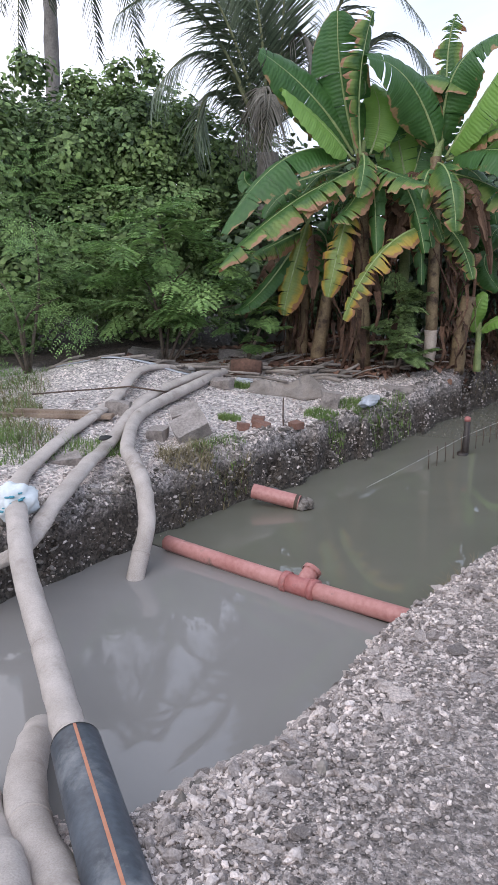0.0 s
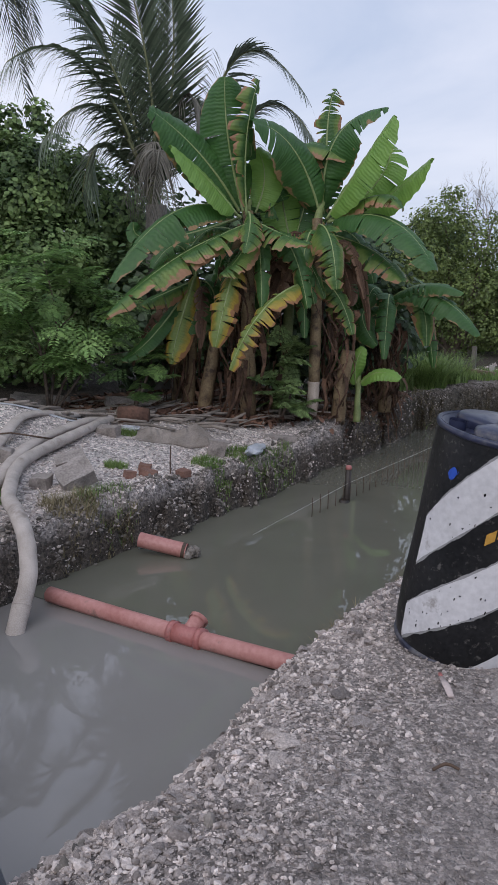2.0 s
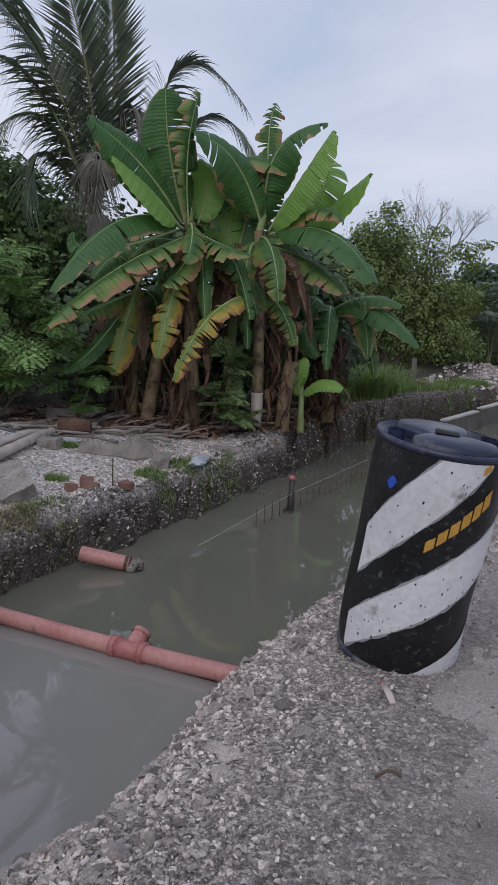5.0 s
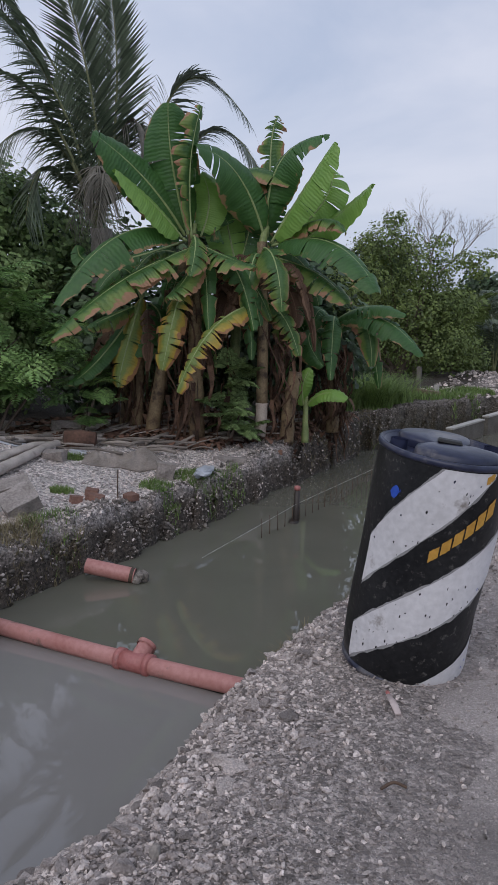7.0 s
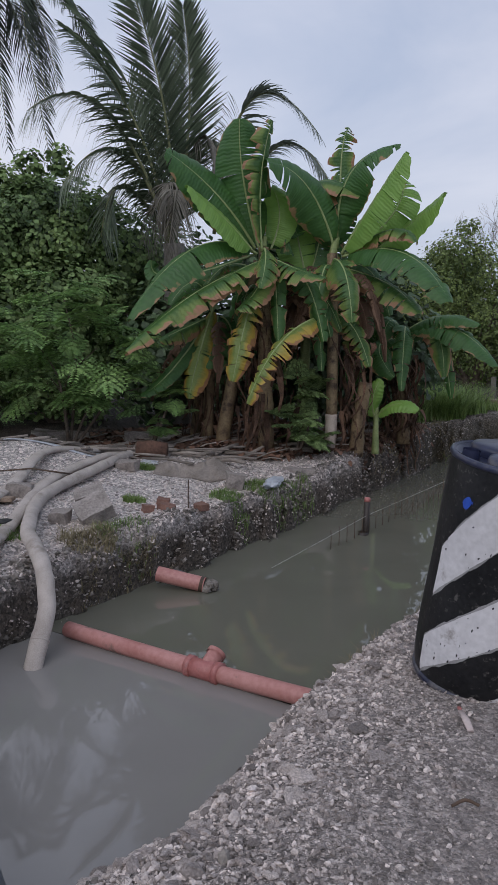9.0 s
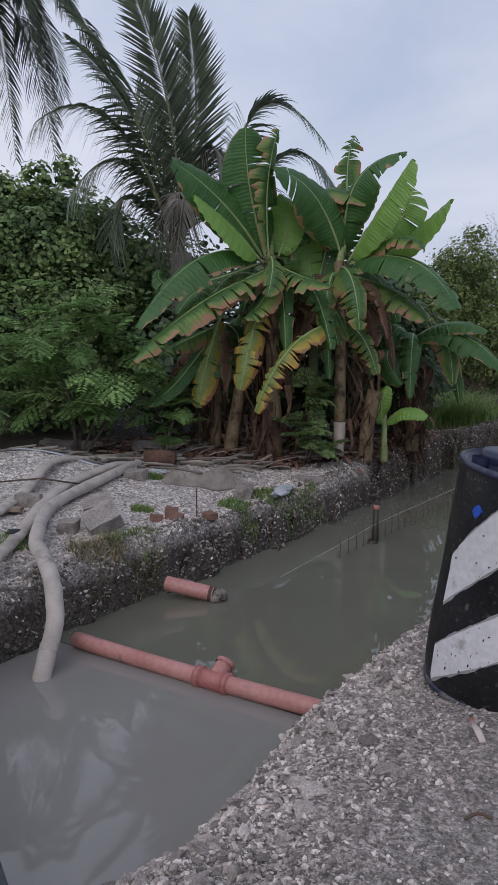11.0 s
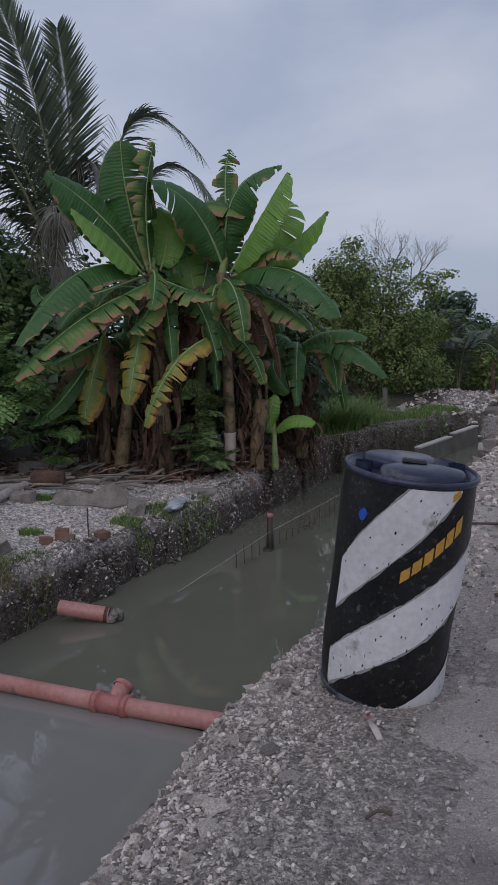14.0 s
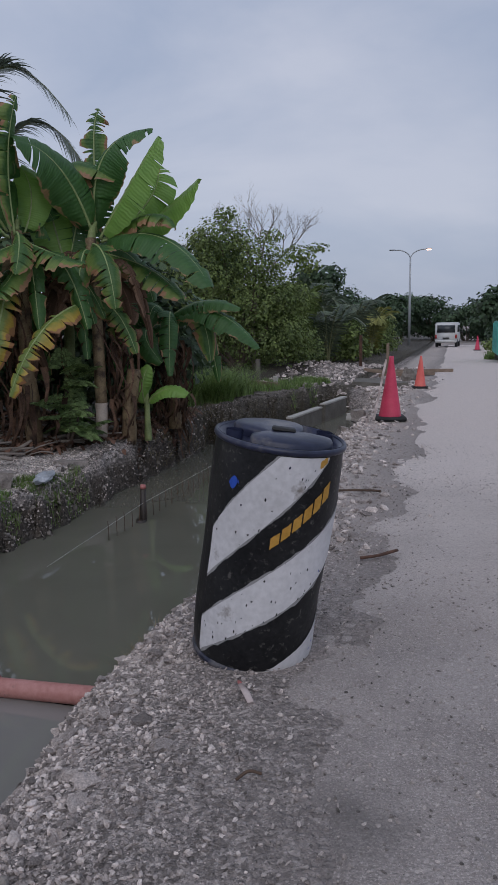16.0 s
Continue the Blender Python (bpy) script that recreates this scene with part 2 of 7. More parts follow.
def road_material():
    """Compacted coral sand with bedded grit and one oily stain; brightening at grazing view is painted in, greyer near,
    paler far.
    """
    m = material("compacted_sand", (0.22, 0.191, 0.177), (0.40, 0.352, 0.327), 1.6, 0.93, 0.8, 120.0, spot=(0.26, 0.232, 0.22), spot_scale=1.5, spot_at=0.60, distort=0.6, crisp=(0.40, 0.66))
    n, l = m.node_tree.nodes, m.node_tree.links
    b = n["Principled BSDF"]
    col = b.inputs["Base Color"].links[0].from_socket
    geo = n.new("ShaderNodeNewGeometry")
    sep = n.new("ShaderNodeSeparateXYZ")
    l.new(geo.outputs["Position"], sep.inputs[0])
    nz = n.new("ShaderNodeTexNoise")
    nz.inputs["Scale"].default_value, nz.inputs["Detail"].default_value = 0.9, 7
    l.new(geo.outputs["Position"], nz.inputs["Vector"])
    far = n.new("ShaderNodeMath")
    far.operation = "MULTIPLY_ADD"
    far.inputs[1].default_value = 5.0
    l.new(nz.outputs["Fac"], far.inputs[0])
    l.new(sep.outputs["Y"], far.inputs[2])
    # dry: how far along y the grazing-view brightness is painted into the colour.
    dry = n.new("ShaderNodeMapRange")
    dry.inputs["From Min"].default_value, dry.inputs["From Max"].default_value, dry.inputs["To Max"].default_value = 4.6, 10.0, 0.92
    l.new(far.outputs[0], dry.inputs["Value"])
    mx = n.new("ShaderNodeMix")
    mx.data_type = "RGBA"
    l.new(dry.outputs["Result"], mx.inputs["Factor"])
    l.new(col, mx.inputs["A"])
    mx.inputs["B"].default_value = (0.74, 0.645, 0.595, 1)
    col = pebbled(m, mx.outputs["Result"], ((260.0, 0.40), (120.0, 0.12), (60.0, 0.04)), (0.19, 0.162, 0.148), (0.66, 0.58, 0.54), 0.5, 0.35)
    away = n.new("ShaderNodeVectorMath")
    away.operation = "DISTANCE"
    away.inputs[1].default_value = (-0.20, 1.98, 0.0)
    l.new(geo.outputs["Position"], away.inputs[0])
    ragged = n.new("ShaderNodeTexNoise")
    ragged.inputs["Scale"].default_value, ragged.inputs["Detail"].default_value = 9.0, 6
    l.new(geo.outputs["Position"], ragged.inputs["Vector"])
    reach = n.new("ShaderNodeMath")
    reach.operation = "MULTIPLY_ADD"
    reach.inputs[1].default_value = 0.22
    l.new(ragged.outputs["Fac"], reach.inputs[0])
    l.new(away.outputs["Value"], reach.inputs[2])
    oil = n.new("ShaderNodeMapRange")
    oil.inputs["From Min"].default_value, oil.inputs["From Max"].default_value, oil.inputs["To Max"].default_value = 0.34, 0.14, 0.6
    l.new(reach.outputs[0], oil.inputs["Value"])
    mx = n.new("ShaderNodeMix")
    mx.data_type = "RGBA"
    l.new(oil.outputs["Result"], mx.inputs["Factor"])
    l.new(col, mx.inputs["A"])
    mx.inputs["B"].default_value = (0.10, 0.09, 0.085, 1)
    l.new(mx.outputs["Result"], b.inputs["Base Color"])
    return m


def ground_material():
    """Coral sand and rubble by the trench, compacted road, dark soil and litter under the plants, wet mud at the water."""
    m = material("coral_ground", (0.15, 0.128, 0.117), (0.40, 0.352, 0.33), 11.0, 0.95, 1.0, 85.0, spot=(0.13, 0.113, 0.10), spot_scale=18.0, spot_at=0.66, crisp=(0.45, 0.60))
    n, l = m.node_tree.nodes, m.node_tree.links
    b = n["Principled BSDF"]
    col = b.inputs["Base Color"].links[0].from_socket
    col = pebbled(m, col, ((190.0, 0.7), (95.0, 0.45), (48.0, 0.18)), (0.11, 0.090, 0.079), (0.54, 0.470, 0.435), 0.8, 0.8)
    geo = n.new("ShaderNodeNewGeometry")
    sep = n.new("ShaderNodeSeparateXYZ")
    l.new(geo.outputs["Position"], sep.inputs[0])
    nz = n.new("ShaderNodeTexNoise")
    nz.inputs["Scale"].default_value, nz.inputs["Detail"].default_value = 1.3, 7
    l.new(geo.outputs["Position"], nz.inputs["Vector"])

    def blend(axis, start, end, wobble, colour, colour_in, also=None, most=1.0):
        ad = n.new("ShaderNodeMath")
        ad.operation = "MULTIPLY_ADD"
        ad.inputs[1].default_value = wobble
        l.new(nz.outputs["Fac"], ad.inputs[0])
        l.new(sep.outputs[axis], ad.inputs[2])
        mr = n.new("ShaderNodeMapRange")
        mr.inputs["From Min"].default_value, mr.inputs["From Max"].default_value, mr.inputs["To Max"].default_value = start, end, most
        l.new(ad.outputs[0], mr.inputs["Value"])
        fac = mr.outputs["Result"]
        if also:
            mu = n.new("ShaderNodeMath")
            mu.operation = "MULTIPLY"
            l.new(fac, mu.inputs[0])
            l.new(also, mu.inputs[1])
            fac = mu.outputs[0]
        mx = n.new("ShaderNodeMix")
        mx.data_type = "RGBA"
        l.new(fac, mx.inputs["Factor"])
        l.new(colour_in, mx.inputs["A"])
        mx.inputs["B"].default_value = (*colour, 1)
        return mx.outputs["Result"], fac

    # dark leaf litter and soil further in on the planted side: grows with -x and with y
    diag = n.new("ShaderNodeMath")
    diag.operation = "MULTIPLY_ADD"
    diag.inputs[1].default_value = -0.6
    l.new(sep.outputs["X"], diag.inputs[0])
    l.new(sep.outputs["Y"], diag.inputs[2])
    mr = n.new("ShaderNodeMapRange")
    mr.inputs["From Min"].default_value, mr.inputs["From Max"].default_value = 10.45, 11.1
    wob = n.new("ShaderNodeMath")
    wob.operation = "MULTIPLY_ADD"
    wob.inputs[1].default_value = 1.6
    l.new(nz.outputs["Fac"], wob.inputs[0])
    l.new(diag.outputs[0], wob.inputs[2])
    l.new(wob.outputs[0], mr.inputs["Value"])
    _, left_side = blend("X", -3.3, -3.6, 0.0, (0, 0, 0), col)
    mu = n.new("ShaderNodeMath")
    mu.operation = "MULTIPLY"
    l.new(mr.outputs["Result"], mu.inputs[0])
    l.new(left_side, mu.inputs[1])
    mx = n.new("ShaderNodeMix")
    mx.data_type = "RGBA"
    l.new(mu.outputs[0], mx.inputs["Factor"])
    l.new(col, mx.inputs["A"])
    mx.inputs["B"].default_value = (0.055, 0.042, 0.032, 1)
    col = mx.outputs["Result"]
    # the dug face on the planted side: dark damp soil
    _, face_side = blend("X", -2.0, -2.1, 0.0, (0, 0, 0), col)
    sand_x, _ = blend("X", -3.28, -3.60, 0.35, (0.72, 0.645, 0.605), col)
    mx = n.new("ShaderNodeMix")
    mx.data_type = "RGBA"
    inv = n.new("ShaderNodeMath")
    inv.operation = "SUBTRACT"
    inv.inputs[0].default_value = 0.72
    inv.use_clamp = True
    l.new(mu.outputs[0], inv.inputs[1])
    l.new(inv.outputs[0], mx.inputs["Factor"])
    l.new(col, mx.inputs["A"])
    l.new(sand_x, mx.inputs["B"])
    col = mx.outputs["Result"]
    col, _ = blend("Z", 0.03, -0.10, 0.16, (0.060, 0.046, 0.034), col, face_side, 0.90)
    _, beyond = blend("Y", 9.6, 10.8, 0.0, (0, 0, 0), col)
    both = n.new("ShaderNodeMath")
    both.operation = "MULTIPLY"
    l.new(beyond, both.inputs[0])
    l.new(face_side, both.inputs[1])
    col, _ = blend("Z", 0.24, 0.10, 0.10, (0.075, 0.064, 0.042), col, both.outputs[0], 0.85)
    col, _ = blend("Z", -0.33, -0.40, 0.05, (0.085, 0.075, 0.062), col)
    col = mottled(m, col, ((26.0, 0.72, 1.25), (62.0, 0.45, 1.5)))
    _, right_side = blend("X", -1.75, -1.5, 0.0, (0, 0, 0), col)
    # Gravel beside the road pales along y to match it.
    col, _ = blend("Y", 4.5, 8.5, 5.0, (0.66, 0.57, 0.525), col, right_side, 0.7)
    road_x, road_f = blend("X", -0.75, -0.1, 0.3, (0.28, 0.243, 0.225), col)
    mx = n.new("ShaderNodeMix")
    mx.data_type = "RGBA"
    mx.inputs["Factor"].default_value = 0.7
    l.new(col, mx.inputs["A"])
    l.new(road_x, mx.inputs["B"])
    l.new(mx.outputs["Result"], b.inputs["Base Color"])
    return m


GROUND = ground_material()
ROAD = road_material()
STONE = material("coral_stone", (0.22, 0.182, 0.164), (0.68, 0.595, 0.555), 14.0, 0.95, 0.7, 120.0, vary=0.6)
ROAD_GRIT = material("road_grit", (0.17, 0.145, 0.132), (0.47, 0.41, 0.378), 14.0, 0.95, 0.5, 120.0, vary=0.6)
STONE_DARK = material("soiled_stone", (0.08, 0.07, 0.06), (0.26, 0.23, 0.205), 10.0, 0.95, 0.6, 90.0, vary=0.4)
SLAB = material("limestone_block", (0.17, 0.145, 0.128), (0.40, 0.352, 0.322), 6.0, 0.92, 0.6, 60.0, spot=(0.10, 0.085, 0.075), spot_at=0.6)
BRICK = material("red_brick", (0.13, 0.068, 0.05), (0.27, 0.145, 0.11), 12.0, 0.9, 0.5, 80.0)
WATER_NEAR = water_material("silty_water", (0.200, 0.190, 0.178), (0.26, 0.246, 0.232))
WATER_FAR = water_material("green_water", (0.124, 0.122, 0.095), (0.168, 0.162, 0.13))
PVC = material("orange_pvc", (0.37, 0.145, 0.125), (0.50, 0.245, 0.220), 5.0, 0.5, 0.08, 40.0, spot=(0.19, 0.12, 0.10), spot_scale=7.0, spot_at=0.65)
PVC_RED = material("red_pvc", (0.32, 0.10, 0.09), (0.44, 0.17, 0.155), 9.0, 0.45, 0.08, 50.0, spot=(0.16, 0.08, 0.07), spot_scale=9.0, spot_at=0.66)
HOSE = material("canvas_hose", (0.33, 0.285, 0.25), (0.52, 0.46, 0.42), 7.0, 0.88, 0.35, 160.0, spot=(0.25, 0.21, 0.18), spot_scale=5.0, spot_at=0.63)
HDPE = material("black_hdpe", (0.030, 0.036, 0.045), (0.085, 0.10, 0.12), 6.0, 0.5, 0.15, 40.0, spot=(0.17, 0.18, 0.19), spot_scale=4.0, spot_at=0.60)
STRIPE = material("orange_stripe", (0.42, 0.16, 0.09), (0.50, 0.22, 0.13), 20.0, 0.55, 0.05)
BAG = material("printed_bag", (0.55, 0.60, 0.62), (0.74, 0.77, 0.78), 6.0, 0.45, 0.4, 30.0)
BAG_INK = material("teal_ink", (0.05, 0.25, 0.33), (0.09, 0.33, 0.40), 20.0, 0.5, 0.0)
PLASTIC_BAG = material("thin_plastic", (0.46, 0.48, 0.52), (0.66, 0.68, 0.72), 5.0, 0.3, 0.3, 30.0, translucent=0.3)
SCRAP = material("dark_plastic", (0.10, 0.10, 0.105), (0.24, 0.235, 0.23), 6.0, 0.45, 0.3)
DRUM_BLACK = material("drum_black_paint", (0.006, 0.006, 0.007), (0.022, 0.022, 0.023), 6.0, 0.42, 0.12, 50.0, spot=(0.10, 0.094, 0.088), spot_scale=34.0, spot_at=0.63, spec=0.25)
DRUM_WHITE = material("drum_white_paint", (0.54, 0.525, 0.53), (0.72, 0.70, 0.71), 3.0, 0.55, 0.1, 40.0, spot=(0.24, 0.21, 0.19), spot_scale=7.0, spot_at=0.66)
DRUM_GREY = material("drum_grey_overpaint", (0.22, 0.215, 0.215), (0.34, 0.33, 0.33), 6.0, 0.6, 0.1)
DRUM_BLUE = material("drum_blue_plastic", (0.010, 0.012, 0.030), (0.030, 0.036, 0.075), 5.0, 0.35, 0.1, 30.0, spot=(0.13, 0.122, 0.125), spot_scale=4.0, spot_at=0.57)
BLUE_CHIP = material("bright_blue_plastic", (0.01, 0.05, 0.34), (0.02, 0.09, 0.48), 20.0, 0.4, 0.0)
YELLOW = material("stencil_yellow", (0.42, 0.21, 0.03), (0.62, 0.34, 0.06), 14.0, 0.6, 0.0, 60.0)
CONE_RED = material("cone_red", (0.50, 0.030, 0.075), (0.66, 0.060, 0.125), 6.0, 0.5, 0.05)
CONE_ORANGE = material("cone_orange", (0.70, 0.10, 0.085), (0.80, 0.18, 0.145), 6.0, 0.5, 0.05)
RUBBER = material("black_rubber", (0.012, 0.012, 0.012), (0.035, 0.034, 0.033), 8.0, 0.7, 0.2)
TAPE = material("pale_tape", (0.45, 0.36, 0.34), (0.6, 0.5, 0.47), 8.0, 0.6, 0.0)
WOOD = material("weathered_timber", (0.15, 0.105, 0.075), (0.33, 0.25, 0.19), 5.0, 0.9, 0.4, 70.0)
LOG = material("dark_bark", (0.05, 0.028, 0.020), (0.16, 0.085, 0.060), 8.0, 0.95, 0.7, 40.0)
WET_WOOD = material("wet_dark_wood", (0.018, 0.013, 0.010), (0.05, 0.036, 0.028), 9.0, 0.5, 0.4, 60.0)
CLOTH = material("muddy_cloth", (0.14, 0.118, 0.10), (0.31, 0.268, 0.236), 5.0, 0.95, 0.4, 90.0, spot=(0.10, 0.085, 0.075), spot_at=0.6)
STEEL = material("rusty_steel", (0.045, 0.032, 0.026), (0.12, 0.075, 0.05), 10.0, 0.8, 0.3)
LINE = material("nylon_line", (0.45, 0.45, 0.42), (0.6, 0.6, 0.57), 10.0, 0.6, 0.0)
CONCRETE = material("damp_concrete", (0.09, 0.082, 0.068), (0.19, 0.172, 0.148), 3.0, 0.9, 0.4, 50.0)
CONCRETE_PALE = material("pale_concrete", (0.36, 0.34, 0.31), (0.50, 0.475, 0.44), 3.0, 0.9, 0.3, 50.0)
STEM = material("banana_stem", (0.12, 0.075, 0.042), (0.27, 0.20, 0.11), 7.0, 0.7, 0.4, 50.0, spot=(0.05, 0.03, 0.02), spot_at=0.56, spot_scale=5.0)
STEM_PALE = material("whitewashed_stem", (0.36, 0.29, 0.24), (0.52, 0.44, 0.38), 8.0, 0.85, 0.3, 60.0)
STEM_GREEN = material("green_stem", (0.13, 0.17, 0.06), (0.26, 0.31, 0.12), 6.0, 0.55, 0.2)
RIB = material("pale_midrib", (0.20, 0.27, 0.10), (0.34, 0.40, 0.18), 10.0, 0.5, 0.0)
HUSK = material("dry_banana_leaf", (0.035, 0.020, 0.014), (0.17, 0.095, 0.060), 8.0, 0.9, 0.5, 60.0, vary=0.5, translucent=0.12)
leaf_green = blade_material("banana_green", (0.078, 0.190, 0.046), (0.026, 0.084, 0.024), (0.36, 0.22, 0.11), 0.475, rough=0.48)
leaf_light = blade_material("banana_young", (0.241, 0.414, 0.086), (0.149, 0.299, 0.063), (0.310, 0.253, 0.092), 0.56)
leaf_browned = blade_material("banana_browned", (0.085, 0.186, 0.044), (0.030, 0.090, 0.025), (0.40, 0.215, 0.12), 0.41, yellow=(0.19, 0.27, 0.065), rough=0.5)
leaf_yellowed = blade_material("banana_yellowed", (0.24, 0.31, 0.075), (0.14, 0.215, 0.06), (0.37, 0.185, 0.085), 0.40, yellow=(0.50, 0.35, 0.06))
leaf_dead = blade_material("banana_dead", (0.15, 0.085, 0.052), (0.065, 0.036, 0.024), (0.20, 0.12, 0.078), 0.30, rough=0.8)
PALM = material("palm_leaflet", (0.075, 0.108, 0.068), (0.190, 0.230, 0.152), 3.0, 0.42, 0.0, vary=0.4, translucent=0.24)
PALM_DARK = material("dark_palm_leaflet", (0.024, 0.036, 0.024), (0.06, 0.075, 0.048), 3.0, 0.7, 0.0, vary=0.35, translucent=0.12)
PALM_DEAD = material("dry_palm_leaflet", (0.085, 0.078, 0.062), (0.20, 0.185, 0.155), 3.0, 0.8, 0.0, vary=0.3)
PALM_YELLOW = material("yellow_palm_leaflet", (0.17, 0.19, 0.045), (0.33, 0.32, 0.10), 3.0, 0.5, 0.0, vary=0.3, translucent=0.25)
PALM_PALE = material("pale_palm_leaflet", (0.10, 0.125, 0.095), (0.215, 0.245, 0.195), 3.0, 0.42, 0.0, vary=0.35, translucent=0.3)
RACHIS = material("palm_rachis", (0.10, 0.12, 0.05), (0.22, 0.22, 0.11), 5.0, 0.6, 0.1)
TRUNK = material("grey_palm_trunk", (0.15, 0.135, 0.12), (0.30, 0.275, 0.25), 6.0, 0.9, 0.5, 30.0)
BARK = material("brown_bark", (0.07, 0.052, 0.04), (0.18, 0.14, 0.11), 8.0, 0.95, 0.6, 40.0)
BROAD = material("broad_leaf", (0.098, 0.160, 0.066), (0.250, 0.350, 0.128), 1.4, 0.8, 0.0, vary=0.5, translucent=0.25)
# Darker copy of broad_leaf: shade within and behind the crowns is painted in.
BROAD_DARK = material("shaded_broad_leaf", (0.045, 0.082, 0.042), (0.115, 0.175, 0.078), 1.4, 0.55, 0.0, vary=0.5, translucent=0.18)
FEATHER = material("feathery_leaf", (0.120, 0.230, 0.080), (0.290, 0.440, 0.150), 2.2, 0.5, 0.0, vary=0.45, translucent=0.32)
RIGHT_LEAF = material("olive_leaf", (0.085, 0.130, 0.042), (0.230, 0.295, 0.088), 1.2, 0.65, 0.0, vary=0.5, translucent=0.28)
FAR_LEAF = material("distant_leaf", (0.029, 0.060, 0.029), (0.074, 0.120, 0.054), 0.6, 0.6, 0.0, vary=0.45, translucent=0.12)
GRASS = material("grass_blade", (0.090, 0.162, 0.038), (0.216, 0.300, 0.090), 3.0, 0.6, 0.0, vary=0.4, translucent=0.25)
GRASS_DRY = material("dry_grass_blade", (0.13, 0.105, 0.06), (0.27, 0.225, 0.13), 3.0, 0.8, 0.0, vary=0.4)
VAN_WHITE = material("van_white", (0.60, 0.60, 0.60), (0.70, 0.70, 0.69), 2.0, 0.35, 0.0)
VAN_GLASS = material("van_glass", (0.02, 0.025, 0.03), (0.05, 0.055, 0.06), 2.0, 0.08, 0.0)
VAN_DARK = material("van_trim", (0.02, 0.02, 0.02), (0.05, 0.05, 0.05), 6.0, 0.6, 0.0)
TAIL_RED = material("tail_lamp_red", (0.30, 0.02, 0.02), (0.42, 0.04, 0.03), 6.0, 0.3, 0.0)
GALV = material("galvanised_steel", (0.34, 0.36, 0.38), (0.48, 0.50, 0.52), 5.0, 0.5, 0.0, metal=0.4)
TEAL = material("teal_paint", (0.06, 0.36, 0.32), (0.12, 0.46, 0.40), 3.0, 0.5, 0.1)
LITTER = material("leaf_litter", (0.07, 0.034, 0.024), (0.25, 0.135, 0.09), 3.0, 0.95, 0.0, vary=0.6)
TWIG = material("grey_twig", (0.15, 0.125, 0.105), (0.33, 0.285, 0.25), 5.0, 0.9, 0.2, vary=0.3)
LAMP_GLOW = bpy.data.materials.new("lamp_glow")
LAMP_GLOW.use_nodes = True
LAMP_GLOW.node_tree.nodes["Principled BSDF"].inputs["Emission Color"].default_value = (1.0, 0.62, 0.42, 1)
LAMP_GLOW.node_tree.nodes["Principled BSDF"].inputs["Emission Strength"].default_value = 3.0


# ---- builders ----
def empty(name, at=(0, 0, 0), label="", category="", group="", kind=""):
    ob = new(name)
    ob.location = at
    ob.empty_display_size = 0.1
    return tagged(ob, label, category, group, kind)


def part(name, bm, mat, parent=None, label="", smooth=True):
    """Link a bmesh, in world coordinates, as one mesh object under a thing or a part."""
    me = bpy.data.meshes.new(name)
    bm.to_mesh(me)
    bm.free()
    return part_mesh(name, me, mat, parent, label, smooth)


def part_mesh(name, me, mat, parent=None, label="", smooth=True):
    if smooth:
        me.polygons.foreach_set("use_smooth", [True] * len(me.polygons))
    for one in mat if isinstance(mat, (list, tuple)) else (mat,):
        me.materials.append(one)
    ob = new(name, me)
    if parent is not None:
        ob.parent = parent
        root = parent
        while root.parent:
            root = root.parent
        if parent.type == "EMPTY" and root.type == "EMPTY":
            ob.matrix_parent_inverse = Matrix.Translation(parent.location).inverted()
    if label:
        ob["label"] = label
    return ob


def raw(name, verts, faces):
    me = bpy.data.meshes.new(name)
    me.from_pydata([tuple(v) for v in verts], [], faces)
    me.update()
    return me


def along(points, steps=10):
    """A smooth curve through the points (Catmull-Rom)."""
    p = [Vector(q) for q in points]
    p = [2 * p[0] - p[1]] + p + [2 * p[-1] - p[-2]]
    out = []
    for i in range(1, len(p) - 2):
        for k in range(steps):
            t = k / steps
            a, b, c, d = p[i - 1], p[i], p[i + 1], p[i + 2]
            out.append(0.5 * (2 * b + (c - a) * t + (2 * a - 5 * b + 4 * c - d) * t * t + (3 * b - a - 3 * c + d) * t ** 3))
    return out + [p[-2]]


def tube(bm, points, radii, sides=10, flat=1.0, caps=True, rough=0.0):
    """A tube through the points; flat squashes it along z."""
    n = len(points)
    rings, ref = [], Vector((0, 0, 1))
    for i, q in enumerate(points):
        q = Vector(q)
        d = (Vector(points[min(i + 1, n - 1)]) - Vector(points[max(i - 1, 0)])).normalized()
        up = ref if abs(d.dot(ref)) < 0.95 else Vector((0, 1, 0))
        u = d.cross(up).normalized()
        v = u.cross(d).normalized()
        r = radii[i] if isinstance(radii, (list, tuple)) else radii
        ring = []
        for k in range(sides):
            a = 2 * math.pi * k / sides
            rr = r * (1 + (noise.noise(q * 9 + Vector((math.cos(a), math.sin(a), 0)) * 1.5) * rough if rough else 0))
            ring.append(bm.verts.new(q + u * (math.cos(a) * rr / max(flat, 0.2) ** 0.4) + v * (math.sin(a) * rr * flat)))
        rings.append(ring)
    for a, b in zip(rings, rings[1:]):
        for k in range(sides):
            bm.faces.new((a[k], a[(k + 1) % sides], b[(k + 1) % sides], b[k]))
    if caps:
        bm.faces.new(rings[0][::-1])
        bm.faces.new(rings[-1])
    return bm


